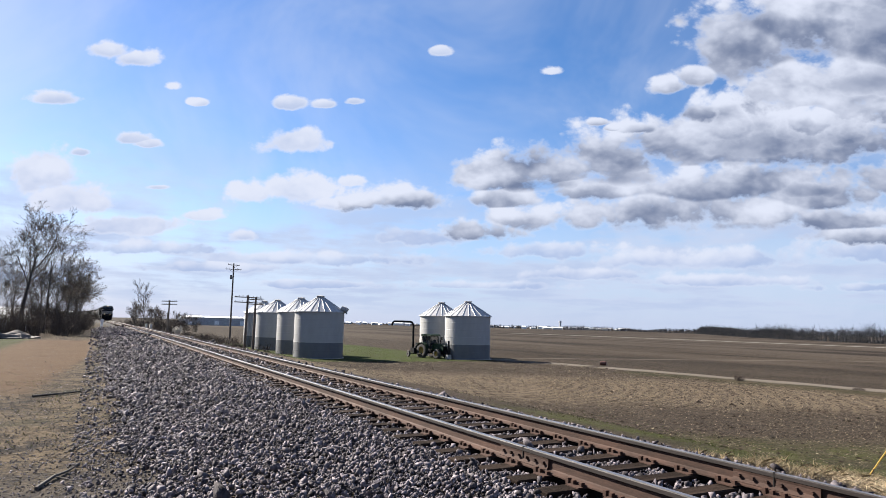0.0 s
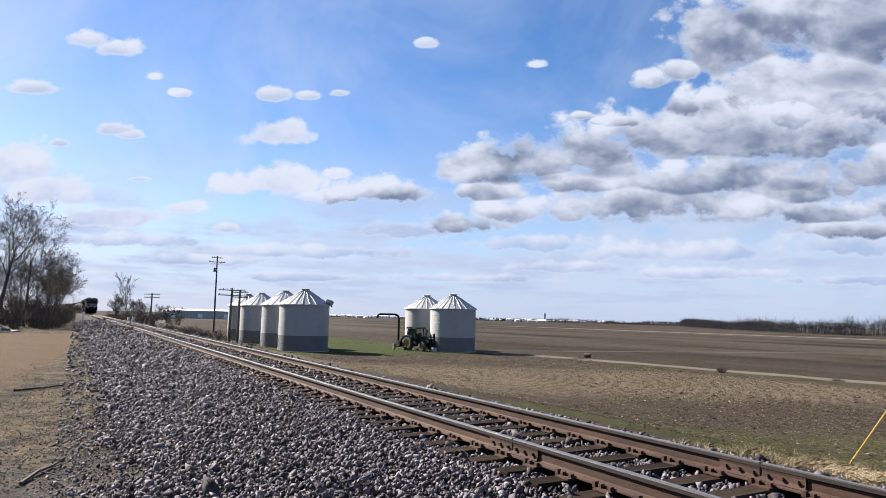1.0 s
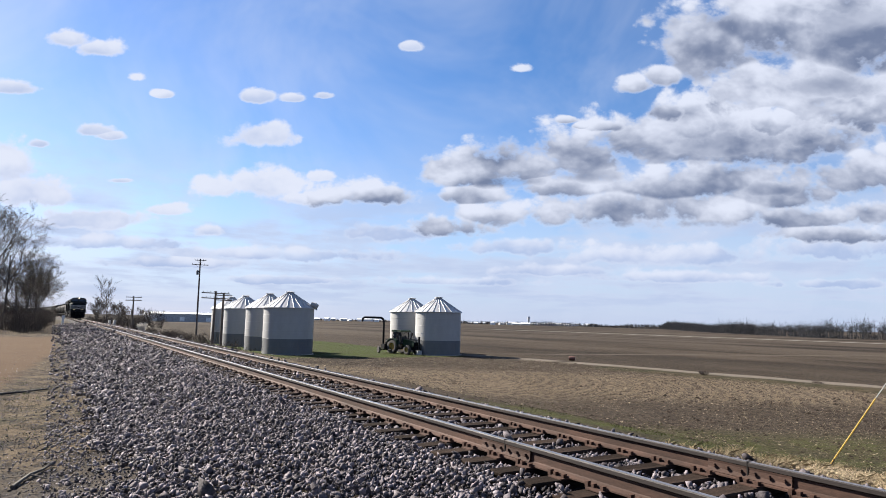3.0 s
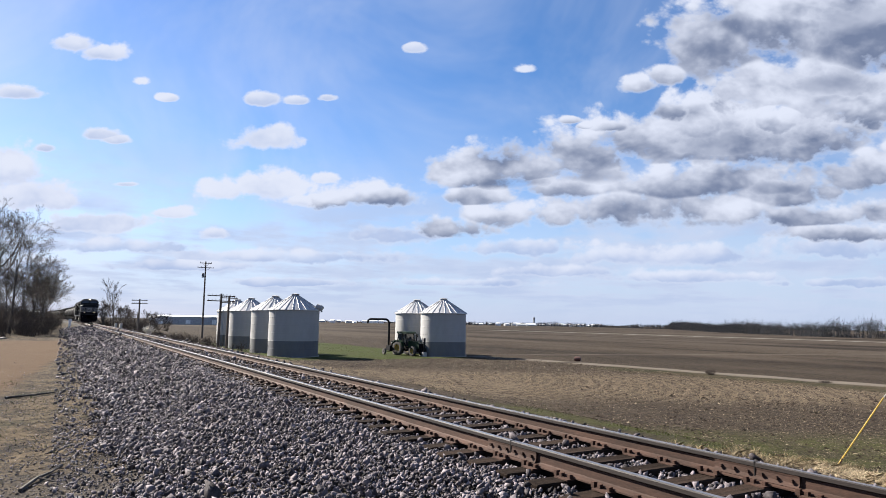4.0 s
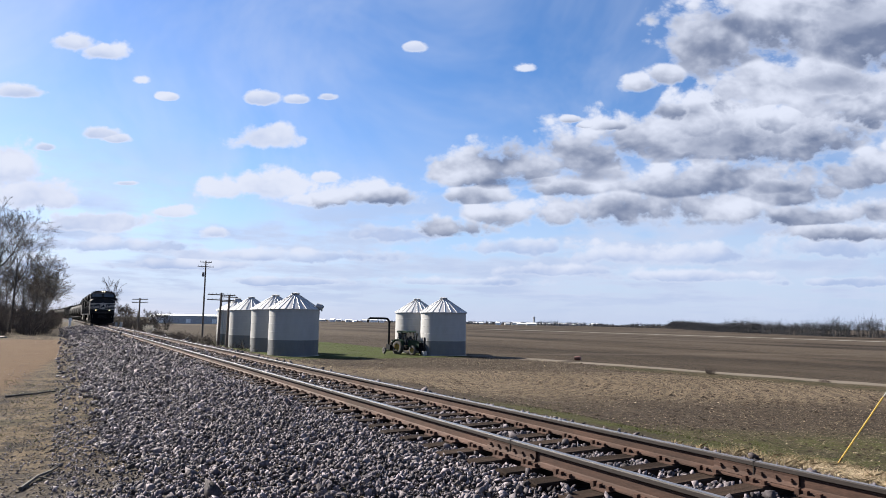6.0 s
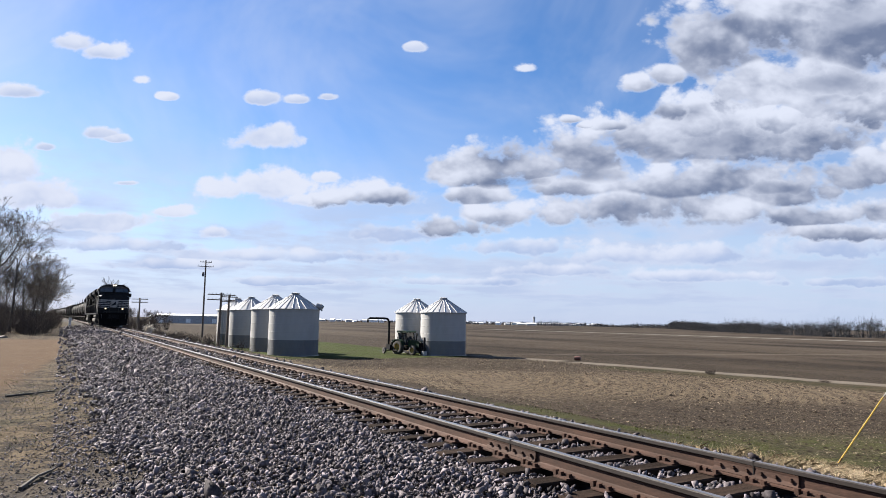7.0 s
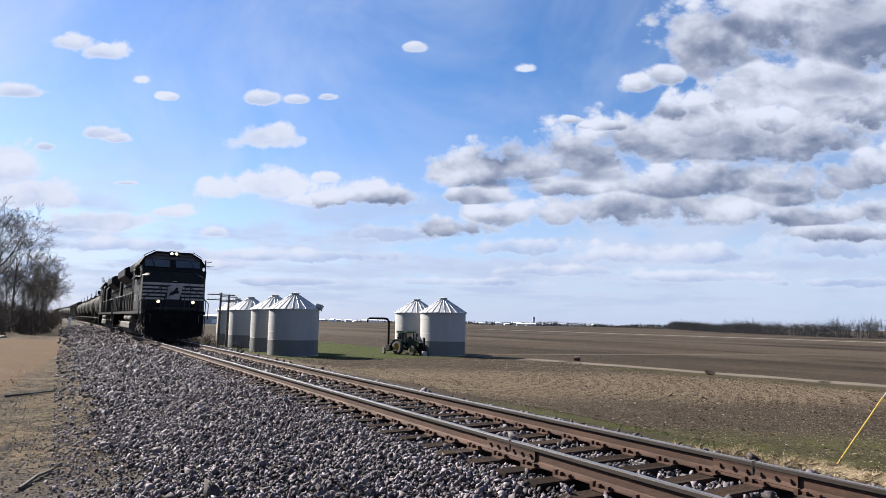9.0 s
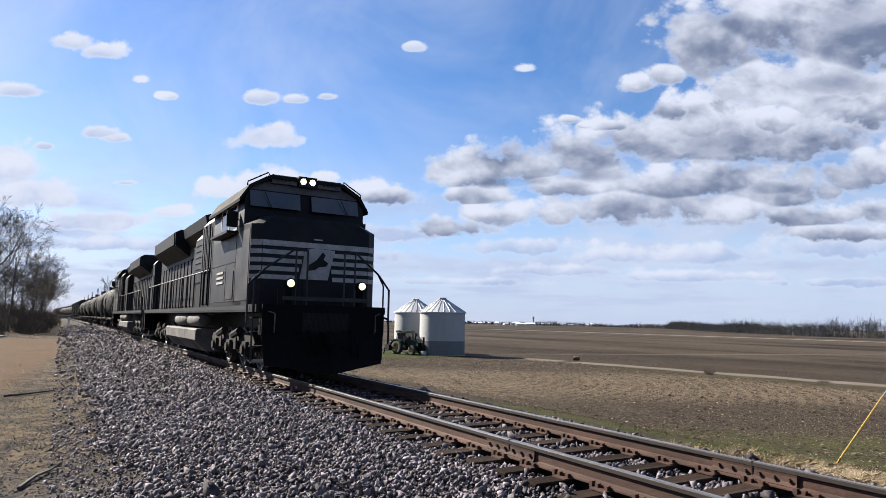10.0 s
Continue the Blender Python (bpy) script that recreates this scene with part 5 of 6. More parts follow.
    for (x0, y0), (x1, y1) in zip(line, line[1:]):
        ln = math.hypot(x1 - x0, y1 - y0)
        for _ in range(int(ln / (0.2 if y0 < 500 else 0.6))):
            t = rng.uniform()
            x, y = x0 + (x1 - x0) * t + rng.uniform(-2, 16), y0 + (y1 - y0) * t + rng.uniform(-2, 16)
            patch = noise.noise((x * 0.012, y * 0.012, 0.5))
            tall = rng.uniform() < 0.32 + 0.3 * patch
            h = rng.uniform(6.0, 10.0) * (1 + 0.6 * patch) if tall else rng.uniform(1.6, 4.2) * (1 + 0.7 * noise.noise((x * 0.06, y * 0.06, 2.5)))
            p = np.array([x, y, FIELD_Z - 0.1])
            fat = 0.03 + 0.00010 * math.hypot(x, y)
            q = p + np.array([rng.normal() * 0.3, rng.normal() * 0.3, h * 0.6])
            P0.append(p), P1.append(q), R0.append(fat * 2), R1.append(fat)
            for k in range(16 if tall else 6):
                s = p + (q - p) * rng.uniform(0.45 if tall else 0.02, 1)
                d = rng.normal(size=3) * np.array([1, 1, 0.8])
                d = d / np.linalg.norm(d) + np.array([0, 0, 0.55])
                e = s + d * h * rng.uniform(0.16, 0.34)
                P0.append(s), P1.append(e), R0.append(fat), R1.append(fat * 0.5)
    v, f = bar_arrays(P0, P1, R0, R1, 3)
    tagged(new("far_woods", quads("far_woods", v, f, M["farwood"])), "belt of bare trees and scrub on the far edge of the plain, haze in its colour", "woods", kind="stuff")
    # grass and straw
    n = 5200
    x, y = rng.uniform(-2.2, 0.55, n), 6.5 + rng.exponential(7.0, n)
    keep = np.array([noise.noise((a * 0.9, b * 0.5, 3)) > -0.08 for a, b in zip(x, y)]) & (x > -0.9 - 0.02 * y)
    blades("dead_grass", "trampled dead grass at the edge of the ballast", rng, x[keep], y[keep], 0.022, 0.010, M["straw"], lean=4.0)
    n = 1500
    x, y = rng.uniform(-2.0, 0.3, n), rng.uniform(9, 22, n)
    keep = np.array([noise.noise((a * 0.8, b * 0.4, 8)) > 0.12 for a, b in zip(x, y)])
    blades("green_grass", "thin green spring grass beside the sandy track", rng, x[keep], y[keep], 0.06, 0.008, M["grass"], lean=0.8)
    n = 5000
    a, r = rng.uniform(0, 2 * np.pi, n), rng.uniform(0, 1, n) ** 0.6
    blades("tan_grass", "flattened pale tan grass at the foot of the guy wire", rng, 14.7 + np.cos(a) * r * 1.5, 7.0 + np.sin(a) * r * 1.9, 0.09, 0.010, M["tangrass"], lean=2.6)
    n = 12000
    x, y = rng.uniform(11.5, 17.0, n), rng.uniform(2.0, 10.5, n)
    keep = np.array([noise.noise((a * 0.6, b * 0.6, 5)) > -0.02 + 0.05 * max(0, b - 10) for a, b in zip(x, y)])
    blades("dry_grass", "long pale dry grass on the bank by the guy wire", rng, x[keep], y[keep], 0.15, 0.009, M["drygrass"], lean=1.6)
    n = 12000
    x, y = rng.uniform(14.5, 21.5, n), 3.0 + rng.exponential(7.0, n)
    keep = np.array([noise.noise((a * 0.35, b * 0.35, 11)) > -0.12 for a, b in zip(x, y)])
    blades("weeds", "low green weeds at the edge of the field", rng, x[keep], y[keep], 0.07, 0.012, M["grass"], lean=0.9)
    n = 55000
    x, y = rng.uniform(17.0, 46.0, n), rng.uniform(3.0, 64.0, n)
    keep = np.array([noise.noise((a * 0.12, b * 0.12, 1)) > -0.25 for a, b in zip(x, y)])
    blades("stubble", "pale cut stubble straw over the field", rng, x[keep], y[keep], 0.035, 0.022, M["straw"], lean=5.0)
    for name, label, n, size, mat in (("clods", "dark clods of ploughed soil over the field", 20000, 0.032, "clod"), ("straw_heaps", "small heaps of pale straw over the field", 18000, 0.018, "straw")):
        x, y = rng.uniform(16.0, 46.0, n), rng.uniform(3.0, 64.0, n)
        r = rng.lognormal(math.log(size), 0.4, n)
        z = np.array([ground_z(float(a), float(b)) for a, b in zip(x, y)])
        turn = rng.uniform(0, np.pi, n)
        c, q = np.cos(turn) * r, np.sin(turn) * r
        O = np.zeros(n)
        lump = np.stack([np.stack(k, 1) for k in ((c * 1.6, q * 1.6, O), (-q, c, O), (-c * 1.3, -q * 1.3, O), (q, -c, O), (c * 0.3, q * 0.3, r * 0.9))], 1) + np.stack([x, y, z - 0.005], 1)[:, None, :]
        f = np.array([(0, 1, 4), (1, 2, 4), (2, 3, 4), (3, 0, 4)])[None] + (np.arange(n) * 5)[:, None, None]
        tagged(new(name, quads(name, lump.reshape(-1, 3), f.reshape(-1, 3), M[mat])), label, "soil" if mat == "clod" else "straw", kind="stuff")
    n = 7000
    x, y = rng.uniform(18.5, 41.5, n), rng.uniform(62.0, 105.0, n)
    blades("bin_grass", "short green grass round the grain bins", rng, x, y, 0.07, 0.02, M["grass"], lean=1.2)
    # fallen branches by the ballast
    for name, pts, r in (("fallen_branch", [(-0.22, 8.3), (-0.08, 8.75), (0.05, 9.05), (0.16, 9.25)], 0.022), ("fallen_branch", [(-0.9, 17.6), (-0.4, 18.0), (0.05, 18.4)], 0.03), ("fallen_branch", [(-4.9, 60.5), (-4.4, 60.0), (-4.1, 59.4)], 0.05)):
        bm = bmesh.new()
        P = [Vector((a, b, ground_z(a, b) + r * 0.9 + 0.015 * (k % 2))) for k, (a, b) in enumerate(pts)]
        for k, (p, q) in enumerate(zip(P, P[1:])):
            rod(bm, p, q, r * (1 - 0.2 * k), r * (0.8 - 0.2 * k), 6)
        rod(bm, P[1], P[1] + Vector((0.22, -0.1, -0.05)), r * 0.5, r * 0.2, 5)
        rod(bm, P[2] if len(P) > 2 else P[1], (P[2] if len(P) > 2 else P[1]) + Vector((0.1, 0.25, 0.06)), r * 0.4, r * 0.15, 5)
        solo(name, bm, M["bark"], "dark broken branch lying at the edge of the ballast", "branch")
    # a low heap of earth at the end of the sandy track
    bm = bmesh.new()
    bmesh.ops.create_icosphere(bm, subdivisions=4, radius=1.0)
    for v in bm.verts:
        n1 = noise.noise(v.co * 2.0) * 0.3 + noise.noise(v.co * 6.0) * 0.22
        v.co = Vector((v.co.x * (3.2 + n1), v.co.y * (1.6 + n1), v.co.z * (0.6 + 1.2 * n1)))
    solo("earth_heap", bm, M["earth"], "low heap of dark earth by the sandy track", "heap", smooth=True, at=pose(-6.6, 61.5, -0.7))


M["clod"] = material("soil_clod", (0.030, 0.022, 0.017), (0.018, 0.014, 0.011), 0.95, grain=20, scale=3, bump=0.3, island=0.5, spec=0.05)
M["straw"] = material("lying_straw", (0.20, 0.165, 0.118), (0.115, 0.093, 0.066), 0.9, grain=6, scale=0.8, bump=0.0, island=0.5, spec=0.1)
M["tangrass"] = material("tan_grass", (0.46, 0.37, 0.25), (0.34, 0.27, 0.18), 0.9, grain=6, scale=0.8, bump=0.0, island=0.4, spec=0.1)
M["paleplume"] = material("pale_plume", (0.62, 0.58, 0.52), (0.5, 0.46, 0.4), 0.9, grain=6, scale=2, bump=0.0)
M["earth"] = material("dark_earth", (0.11, 0.095, 0.085), (0.07, 0.06, 0.055), 0.95, grain=9, scale=2, bump=0.9, depth=0.06)
build_plants()


# ---- the train ----
def wheelset(parent, y, r=0.53, name="wheelset"):
    bm = bmesh.new()
    for s in (-1, 1):
        lathe(bm, [(0.0, s * 0.70), (r * 0.35, s * 0.69), (r * 0.80, s * 0.72), (r * 0.84, s * 0.68), (r + 0.025, s * 0.685), (r + 0.02, s * 0.705), (r, s * 0.715), (r - 0.015, s * 0.80), (r * 0.84, s * 0.80), (r * 0.78, s * 0.755), (r * 0.36, s * 0.775), (r * 0.30, s * 0.83), (0.0, s * 0.83)], axis="x", seg=24)
        for k in range(6):
            a = k * math.pi / 3
            rod(bm, (s * 0.76, r * 0.6 * math.cos(a), r * 0.6 * math.sin(a)), (s * 0.79, r * 0.6 * math.cos(a), r * 0.6 * math.sin(a)), 0.04, 0.04, 6)
    rod(bm, (-0.95, 0, 0), (0.95, 0, 0), 0.09, 0.09, 10)
    ob = part(name, bm, M["steel"], parent, "worn steel wheels on an axle", smooth=True, at=pose(0, y, r))
    WHEELS.append((ob, y, r))
    return ob


WHEELS = []


def truck_frame(parent, ys, r, heavy):
    y0, y1 = ys[0] - 0.75, ys[-1] + 0.75
    for s in (-1, 1):
        bm = bmesh.new()
        x0, x1 = s * 0.98, s * 1.16
        extrude(bm, [(y0, 0.72), (y0 + 0.25, 0.92), (y1 - 0.25, 0.92), (y1, 0.72), (y1 - 0.2, 0.58), (y1 - 0.7, 0.66), (y0 + 0.7, 0.66), (y0 + 0.2, 0.58)], min(x0, x1), max(x0, x1), "x")
        for y in ys:
            box(bm, min(s * 1.0, s * 1.24), max(s * 1.0, s * 1.24), y - 0.19, y + 0.19, 0.36, 0.72)
            rod(bm, (s * 1.2, y, r), (s * 1.3, y, r), 0.15, 0.12, 10)
        for a, b in zip(ys, ys[1:]):
            c = (a + b) / 2
            for k in (-0.2, 0.0, 0.2):
                rod(bm, (s * 1.08, c + k, 0.45), (s * 1.08, c + k, 0.72), 0.075, 0.075, 8)
            if heavy:
                rod(bm, (s * 1.22, c - 0.35, 0.98), (s * 1.22, c + 0.35, 0.86), 0.10, 0.10, 8)
                box(bm, min(s * 1.02, s * 1.26), max(s * 1.02, s * 1.26), c - 0.12, c + 0.12, 0.5, 0.9)
                rod(bm, (s * 1.2, c + 0.1, 1.02), (s * 1.27, c - 0.5, 0.72), 0.03, 0.03, 5)
        part("truck_side_frame", bm, M["under"], parent, "cast steel truck side frame, dusty", bevel=0.012)
    bm = bmesh.new()
    box(bm, -0.9, 0.9, (ys[0] + ys[-1]) / 2 - 0.3, (ys[0] + ys[-1]) / 2 + 0.3, 0.5, 0.85)
    for y in ys:
        for s in (-1, 1):
            box(bm, s * 0.9 - 0.08, s * 0.9 + 0.08, y + 0.56, y + 0.68, 0.25, 0.85)
    part("bolster", bm, M["under"], parent)


def railing(parent, pts, posts, drop, mat, r=0.02):
    bm = bmesh.new()
    pipe(bm, pts, r, 6)
    rail = part("handrail", bm, M[mat], parent, "thin steel handrail")
    for p in posts:
        bm = bmesh.new()
        rod(bm, p, (p[0], p[1], p[2] - drop), r, r, 6)
        part("stanchion", bm, M[mat], rail)


def loco(label, numbers):
    """The nose looks towards -y; y runs back from the pilot, z = 0 on the rails."""
    root = thing("locomotive", pose(0, 0, 0), label, "locomotive", "train")
    W = 1.56
    deck = 1.62
    # frame and deck
    bm = bmesh.new()
    box(bm, -W, W, 0.35, 21.9, deck - 0.17, deck)
    box(bm, -0.55, 0.55, 0.2, 22.0, 0.95, deck - 0.17)
    part("underframe", bm, M["sideblack"], root, "long black underframe and walkway", bevel=0.02)
    bm = bmesh.new()
    for s in (-1, 1):
        box(bm, min(s * W, s * (W + 0.006)), max(s * W, s * (W + 0.006)), 0.9, 21.8, deck - 0.12, deck - 0.03)
    part("sill_stripe", bm, M["sidepanel"], root, "dirty stripe along the sill")
    # nose: broad, with chamfered corners and a sloping top
    bm = bmesh.new()
    low = [(-W + 0.22, 0.95), (W - 0.22, 0.95), (W, 1.12), (W, 2.6), (-W, 2.6), (-W, 1.12)]
    a = [bm.verts.new((x, y, deck)) for x, y in low]
    b = [bm.verts.new((x, y, 3.50 if y < 1.5 else 3.62)) for x, y in low]
    tl = [bm.verts.new((x * 0.76, 1.10 if y < 1.0 else (1.3 if y < 1.5 else y), 3.73 if y < 1.5 else 3.92)) for x, y in low]
    for u, v in ((a, b), (b, tl)):
        for i in range(6):
            j = (i + 1) % 6
            bm.faces.new((u[i], u[j], v[j], v[i]))
    bm.faces.new(tl)
    bm.faces.new(a[::-1])
    nose = part("nose", bm, M["black"], root, "broad black nose with white stripes", bevel=0.03, smooth=True)
    # stripes on the nose front, side by side with a plain white field in the middle
    for k in range(5):
        z0 = 2.22 + k * 0.195
        zt = z0 + (0.105 if k < 4 else 0.13)
        for x0, x1 in ((-W + 0.24, -0.38 + 0.06 * k - 0.12), (0.40 - 0.03 * k, W - 0.24)):
            if k == 4:
                x0, x1 = (x0, 0.0) if x0 < 0 else (0.0, x1)
            bm = bmesh.new()
            box(bm, x0, x1, 0.940, 0.955, z0, zt)
            part("nose_stripe", bm, M["white"], nose)
        for s in (-1, 1):
            bm = bmesh.new()
            extrude(bm, [(s * (W - 0.225), 0.941), (s * (W + 0.004), 1.112), (s * (W - 0.01), 1.125), (s * (W - 0.23), 0.955)], z0, zt, "z")
            part("corner_stripe", bm, M["white"], nose)
    bm = bmesh.new()
    extrude(bm, [(-0.42, 2.25), (-0.30, 2.95), (-0.05, 3.0), (0.45, 2.98), (0.36, 2.62), (0.28, 2.25)], 0.934, 0.95)
    part("nose_field", bm, M["white"], nose, "plain white badge field")
    bm = bmesh.new()
    extrude(bm, [(-0.28, 2.36), (-0.20, 2.6), (-0.02, 2.72), (0.12, 2.92), (0.2, 2.86), (0.16, 2.74), (0.28, 2.66), (0.22, 2.58), (0.06, 2.56), (-0.06, 2.48), (-0.2, 2.46)], 0.926, 0.94)
    part("nose_badge", bm, M["black"], nose, "black abstract badge shape")
    bm = bmesh.new()
    box(bm, -0.34, 0.34, 0.925, 0.945, deck + 0.05, 2.16)
    part("nose_door", bm, M["sideblack"], nose, bevel=0.01)
    bm = bmesh.new()
    box(bm, -0.10, 0.12, 0.935, 0.955, 3.2, 3.23)
    part("marking_bar", bm, M["white"], nose)
    # cab with a faceted roof
    cab0, cab1 = 1.75, 5.4
    bm = bmesh.new()
    sect = [(-W, deck), (-W, 4.22), (-1.42, 4.5), (-0.92, 4.78), (0.92, 4.78), (1.42, 4.5), (W, 4.22), (W, deck)]
    fr = [bm.verts.new((x, cab0 + max(0, (z - 3.7)) * 0.28, z)) for x, z in sect]
    bk = [bm.verts.new((x, cab1, z)) for x, z in sect]
    for i in range(8):
        j = (i + 1) % 8
        bm.faces.new((fr[i], fr[j], bk[j], bk[i]))
    bm.faces.new(fr[::-1])
    bm.faces.new(bk)
    cab = part("cab", bm, M["black"], root, "black cab with faceted roof", bevel=0.03, smooth=True)
    bm = bmesh.new()
    prof = [(-W - 0.14, 4.20), (-1.46, 4.58), (-0.98, 4.87), (0.98, 4.87), (1.46, 4.58), (W + 0.14, 4.20), (W + 0.13, 4.13), (1.42, 4.5), (0.92, 4.79), (-0.92, 4.79), (-1.42, 4.5), (-W - 0.13, 4.13)]
    extrude(bm, prof, cab0 + 0.12, cab1 + 0.15)
    part("cab_roof", bm, M["roofblack"], cab, "sooty black roof sheet with overhanging eaves")
    for x0, x1, z0, z1 in ((-1.44, -0.18, 4.04, 4.45), (0.12, 1.40, 4.04, 4.45)):
        bm = bmesh.new()
        box(bm, x0, x1, 0, 0.03, 0, z1 - z0)
        for v in bm.verts:
            v.co.y += (v.co.z) * 0.28
            v.co.z += z0
            v.co.y += cab0 - 0.024 + (z0 - 3.7) * 0.28
        win = part("windshield", bm, M["glass"], cab, "dark windshield pane")
    # Sloped plate whose pale grey holds the sky's reflection besides dust.
    bm = bmesh.new()
    extrude(bm, [(-1.47, 4.475), (-0.95, 4.76), (0.95, 4.76), (1.47, 4.475)], 0.0, 0.03)
    for v in bm.verts:
        v.co.y += cab0 - 0.02 + (v.co.z - 3.7) * 0.28
    part("brow", bm, M["browgrey"], cab, "dusty grey brow over the windshield, sky reflection in its colour")
    for x0 in (-1.0, 1.0):
        bm = bmesh.new()
        rod(bm, (x0 - 0.1, cab0 + 0.09, 4.42), (x0 + 0.08, cab0 + 0.03, 4.02), 0.012, 0.012, 5)
        part("wiper", bm, M["under"], cab)
    for s in (-1, 1):
        for y0, y1 in ((2.55, 3.35), (3.45, 4.3)):
            bm = bmesh.new()
            box(bm, s * W - 0.012, s * W + 0.012, y0, y1, 3.55, 4.15)
            part("side_window", bm, M["glass"], cab, "dark sliding cab window")
            bm = bmesh.new()
            for a0, a1, c0, c1 in ((y0 - 0.05, y0, 3.5, 4.2), (y1, y1 + 0.05, 3.5, 4.2), (y0, y1, 4.15, 4.2), (y0, y1, 3.5, 3.55)):
                box(bm, s * W - 0.02, s * W + 0.025, a0, a1, c0, c1)
            part("window_frame", bm, M["white"], cab, "worn bright window frame")
        bm = bmesh.new()
        box(bm, min(s * W, s * (W + 0.28)), max(s * W, s * (W + 0.28)), 2.4, 4.4, 3.40, 3.46)
        part("arm_rest", bm, M["sideblack"], cab)
        bm = bmesh.new()
        box(bm, min(s * (W + 0.04), s * (W + 0.30)), max(s * (W + 0.04), s * (W + 0.30)), 2.38, 2.42, 3.55, 3.95)
        rod(bm, (s * W, 2.4, 3.75), (s * (W + 0.1), 2.4, 3.75), 0.02, 0.02, 6)
        part("mirror", bm, M["under"], cab, "side mirror")
        # side sheet of nose and cab: dusty panels with doors and seams
        for y0, y1, z0, z1 in ((1.2, 2.45, 1.72, 3.4), (2.5, 3.5, 1.72, 2.55), (3.55, 5.35, 1.72, 2.65), (2.5, 5.35, 2.7, 3.36)):
            bm = bmesh.new()
            box(bm, s * W - 0.01, s * W + 0.014, y0, y1, z0, z1)
            part("side_panel", bm, M["sidepanel"], cab, "dusty dark grey side panel", bevel=0.006)
        bm = bmesh.new()
        box(bm, min(s * W, s * (W + 0.028)), max(s * W, s * (W + 0.028)), 2.62, 3.38, 1.78, 2.48)
        part("battery_door", bm, M["sidepanel"], cab, bevel=0.01)
        bm = bmesh.new()
        for k in range(3):
            box(bm, s * (W + 0.02) - 0.012, s * (W + 0.02) + 0.012, 3.75 + 0.01, 4.55, 2.2 + k * 0.13, 2.26 + k * 0.13)
        part("side_lettering_bar", bm, M["white"], cab, "small pale marking bars")
    # headlights in the brow over the windshield, and ditch lights on the deck
    bm = bmesh.new()
    box(bm, -0.24, 0.24, cab0 + 0.12, cab0 + 0.5, 4.66, 4.93)
    part("headlight_housing", bm, M["sideblack"], cab, bevel=0.03)
    for x in (-0.12, 0.12):
        bm = bmesh.new()
        lathe(bm, [(0.0, cab0 + 0.085), (0.07, cab0 + 0.09), (0.08, cab0 + 0.12)], (x, 0, 4.80), "y", 16)
        part("headlight", bm, M["lamp_on"], cab, "lit twin headlight", smooth=True)
    for x0, x1 in ((-0.92, -0.27), (0.27, 0.92)):
        bm = bmesh.new()
        box(bm, x0, x1, cab0 + 0.16, cab0 + 0.40, 4.68, 4.90)
        part("number_board", bm, M["browgrey"], cab, "dull grey number board", bevel=0.015)
    if numbers:
        for x0, x1 in ((-0.82, -0.40), (0.40, 0.82)):
            for k in range(4):
                bm = bmesh.new()
                xx = x0 + k * (x1 - x0) / 4
                box(bm, xx + 0.01, xx + 0.075, cab0 + 0.152, cab0 + 0.164, 4.75, 4.84)
                part("number_bar", bm, M["sidepanel"], cab)
    for s in (-1, 1):
        bm = bmesh.new()
        lathe(bm, [(0.0, -0.07), (0.075, -0.065), (0.088, -0.03)], (s * 0.86, 0.2, 2.1), "y", 16)
        part("ditch_light", bm, M["ditch_on"], root, "lit amber-white ditch light", smooth=True)
        bm = bmesh.new()
        rod(bm, (s * 0.86, 0.17, 2.1), (s * 0.86, 0.42, 2.1), 0.115, 0.10, 14)
        box(bm, s * 0.86 - 0.05, s * 0.86 + 0.05, 0.25, 0.4, deck, 2.05)
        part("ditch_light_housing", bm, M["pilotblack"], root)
        bm = bmesh.new()
        box(bm, s * 1.05 - 0.02, s * 1.05 + 0.02, 0.42, 0.46, deck, 2.0)
        part("bracket", bm, M["black"], root)
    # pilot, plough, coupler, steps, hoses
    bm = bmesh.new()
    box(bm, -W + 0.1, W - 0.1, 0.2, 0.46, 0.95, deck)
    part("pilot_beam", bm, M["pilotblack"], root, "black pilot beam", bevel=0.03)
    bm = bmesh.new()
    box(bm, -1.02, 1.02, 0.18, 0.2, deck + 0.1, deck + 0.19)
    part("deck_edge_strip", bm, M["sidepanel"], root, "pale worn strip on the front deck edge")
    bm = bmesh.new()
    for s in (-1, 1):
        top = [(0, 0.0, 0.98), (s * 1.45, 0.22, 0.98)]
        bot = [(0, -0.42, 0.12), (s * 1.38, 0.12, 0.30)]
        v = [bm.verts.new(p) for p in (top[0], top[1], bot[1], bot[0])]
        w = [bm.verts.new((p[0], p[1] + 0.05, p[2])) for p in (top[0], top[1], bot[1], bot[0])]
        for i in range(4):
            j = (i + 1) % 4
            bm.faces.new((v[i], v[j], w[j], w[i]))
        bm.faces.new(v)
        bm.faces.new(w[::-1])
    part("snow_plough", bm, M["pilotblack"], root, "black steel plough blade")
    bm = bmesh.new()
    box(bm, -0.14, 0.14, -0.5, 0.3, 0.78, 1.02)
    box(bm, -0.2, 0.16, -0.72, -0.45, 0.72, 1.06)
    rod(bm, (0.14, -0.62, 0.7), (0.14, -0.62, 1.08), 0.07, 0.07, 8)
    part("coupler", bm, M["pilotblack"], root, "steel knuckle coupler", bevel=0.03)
    for x in (-0.6, -0.42, 0.42, 0.58):
        bm = bmesh.new()
        pipe(bm, [(x, 0.2, 1.05), (x, -0.05, 0.98), (x + 0.05, -0.18, 0.75), (x + 0.12, -0.1, 0.5), (x + 0.16, 0.0, 0.42)], 0.028, 6)
        part("air_hose", bm, M["pilotblack"], root, "hanging rubber air hose")
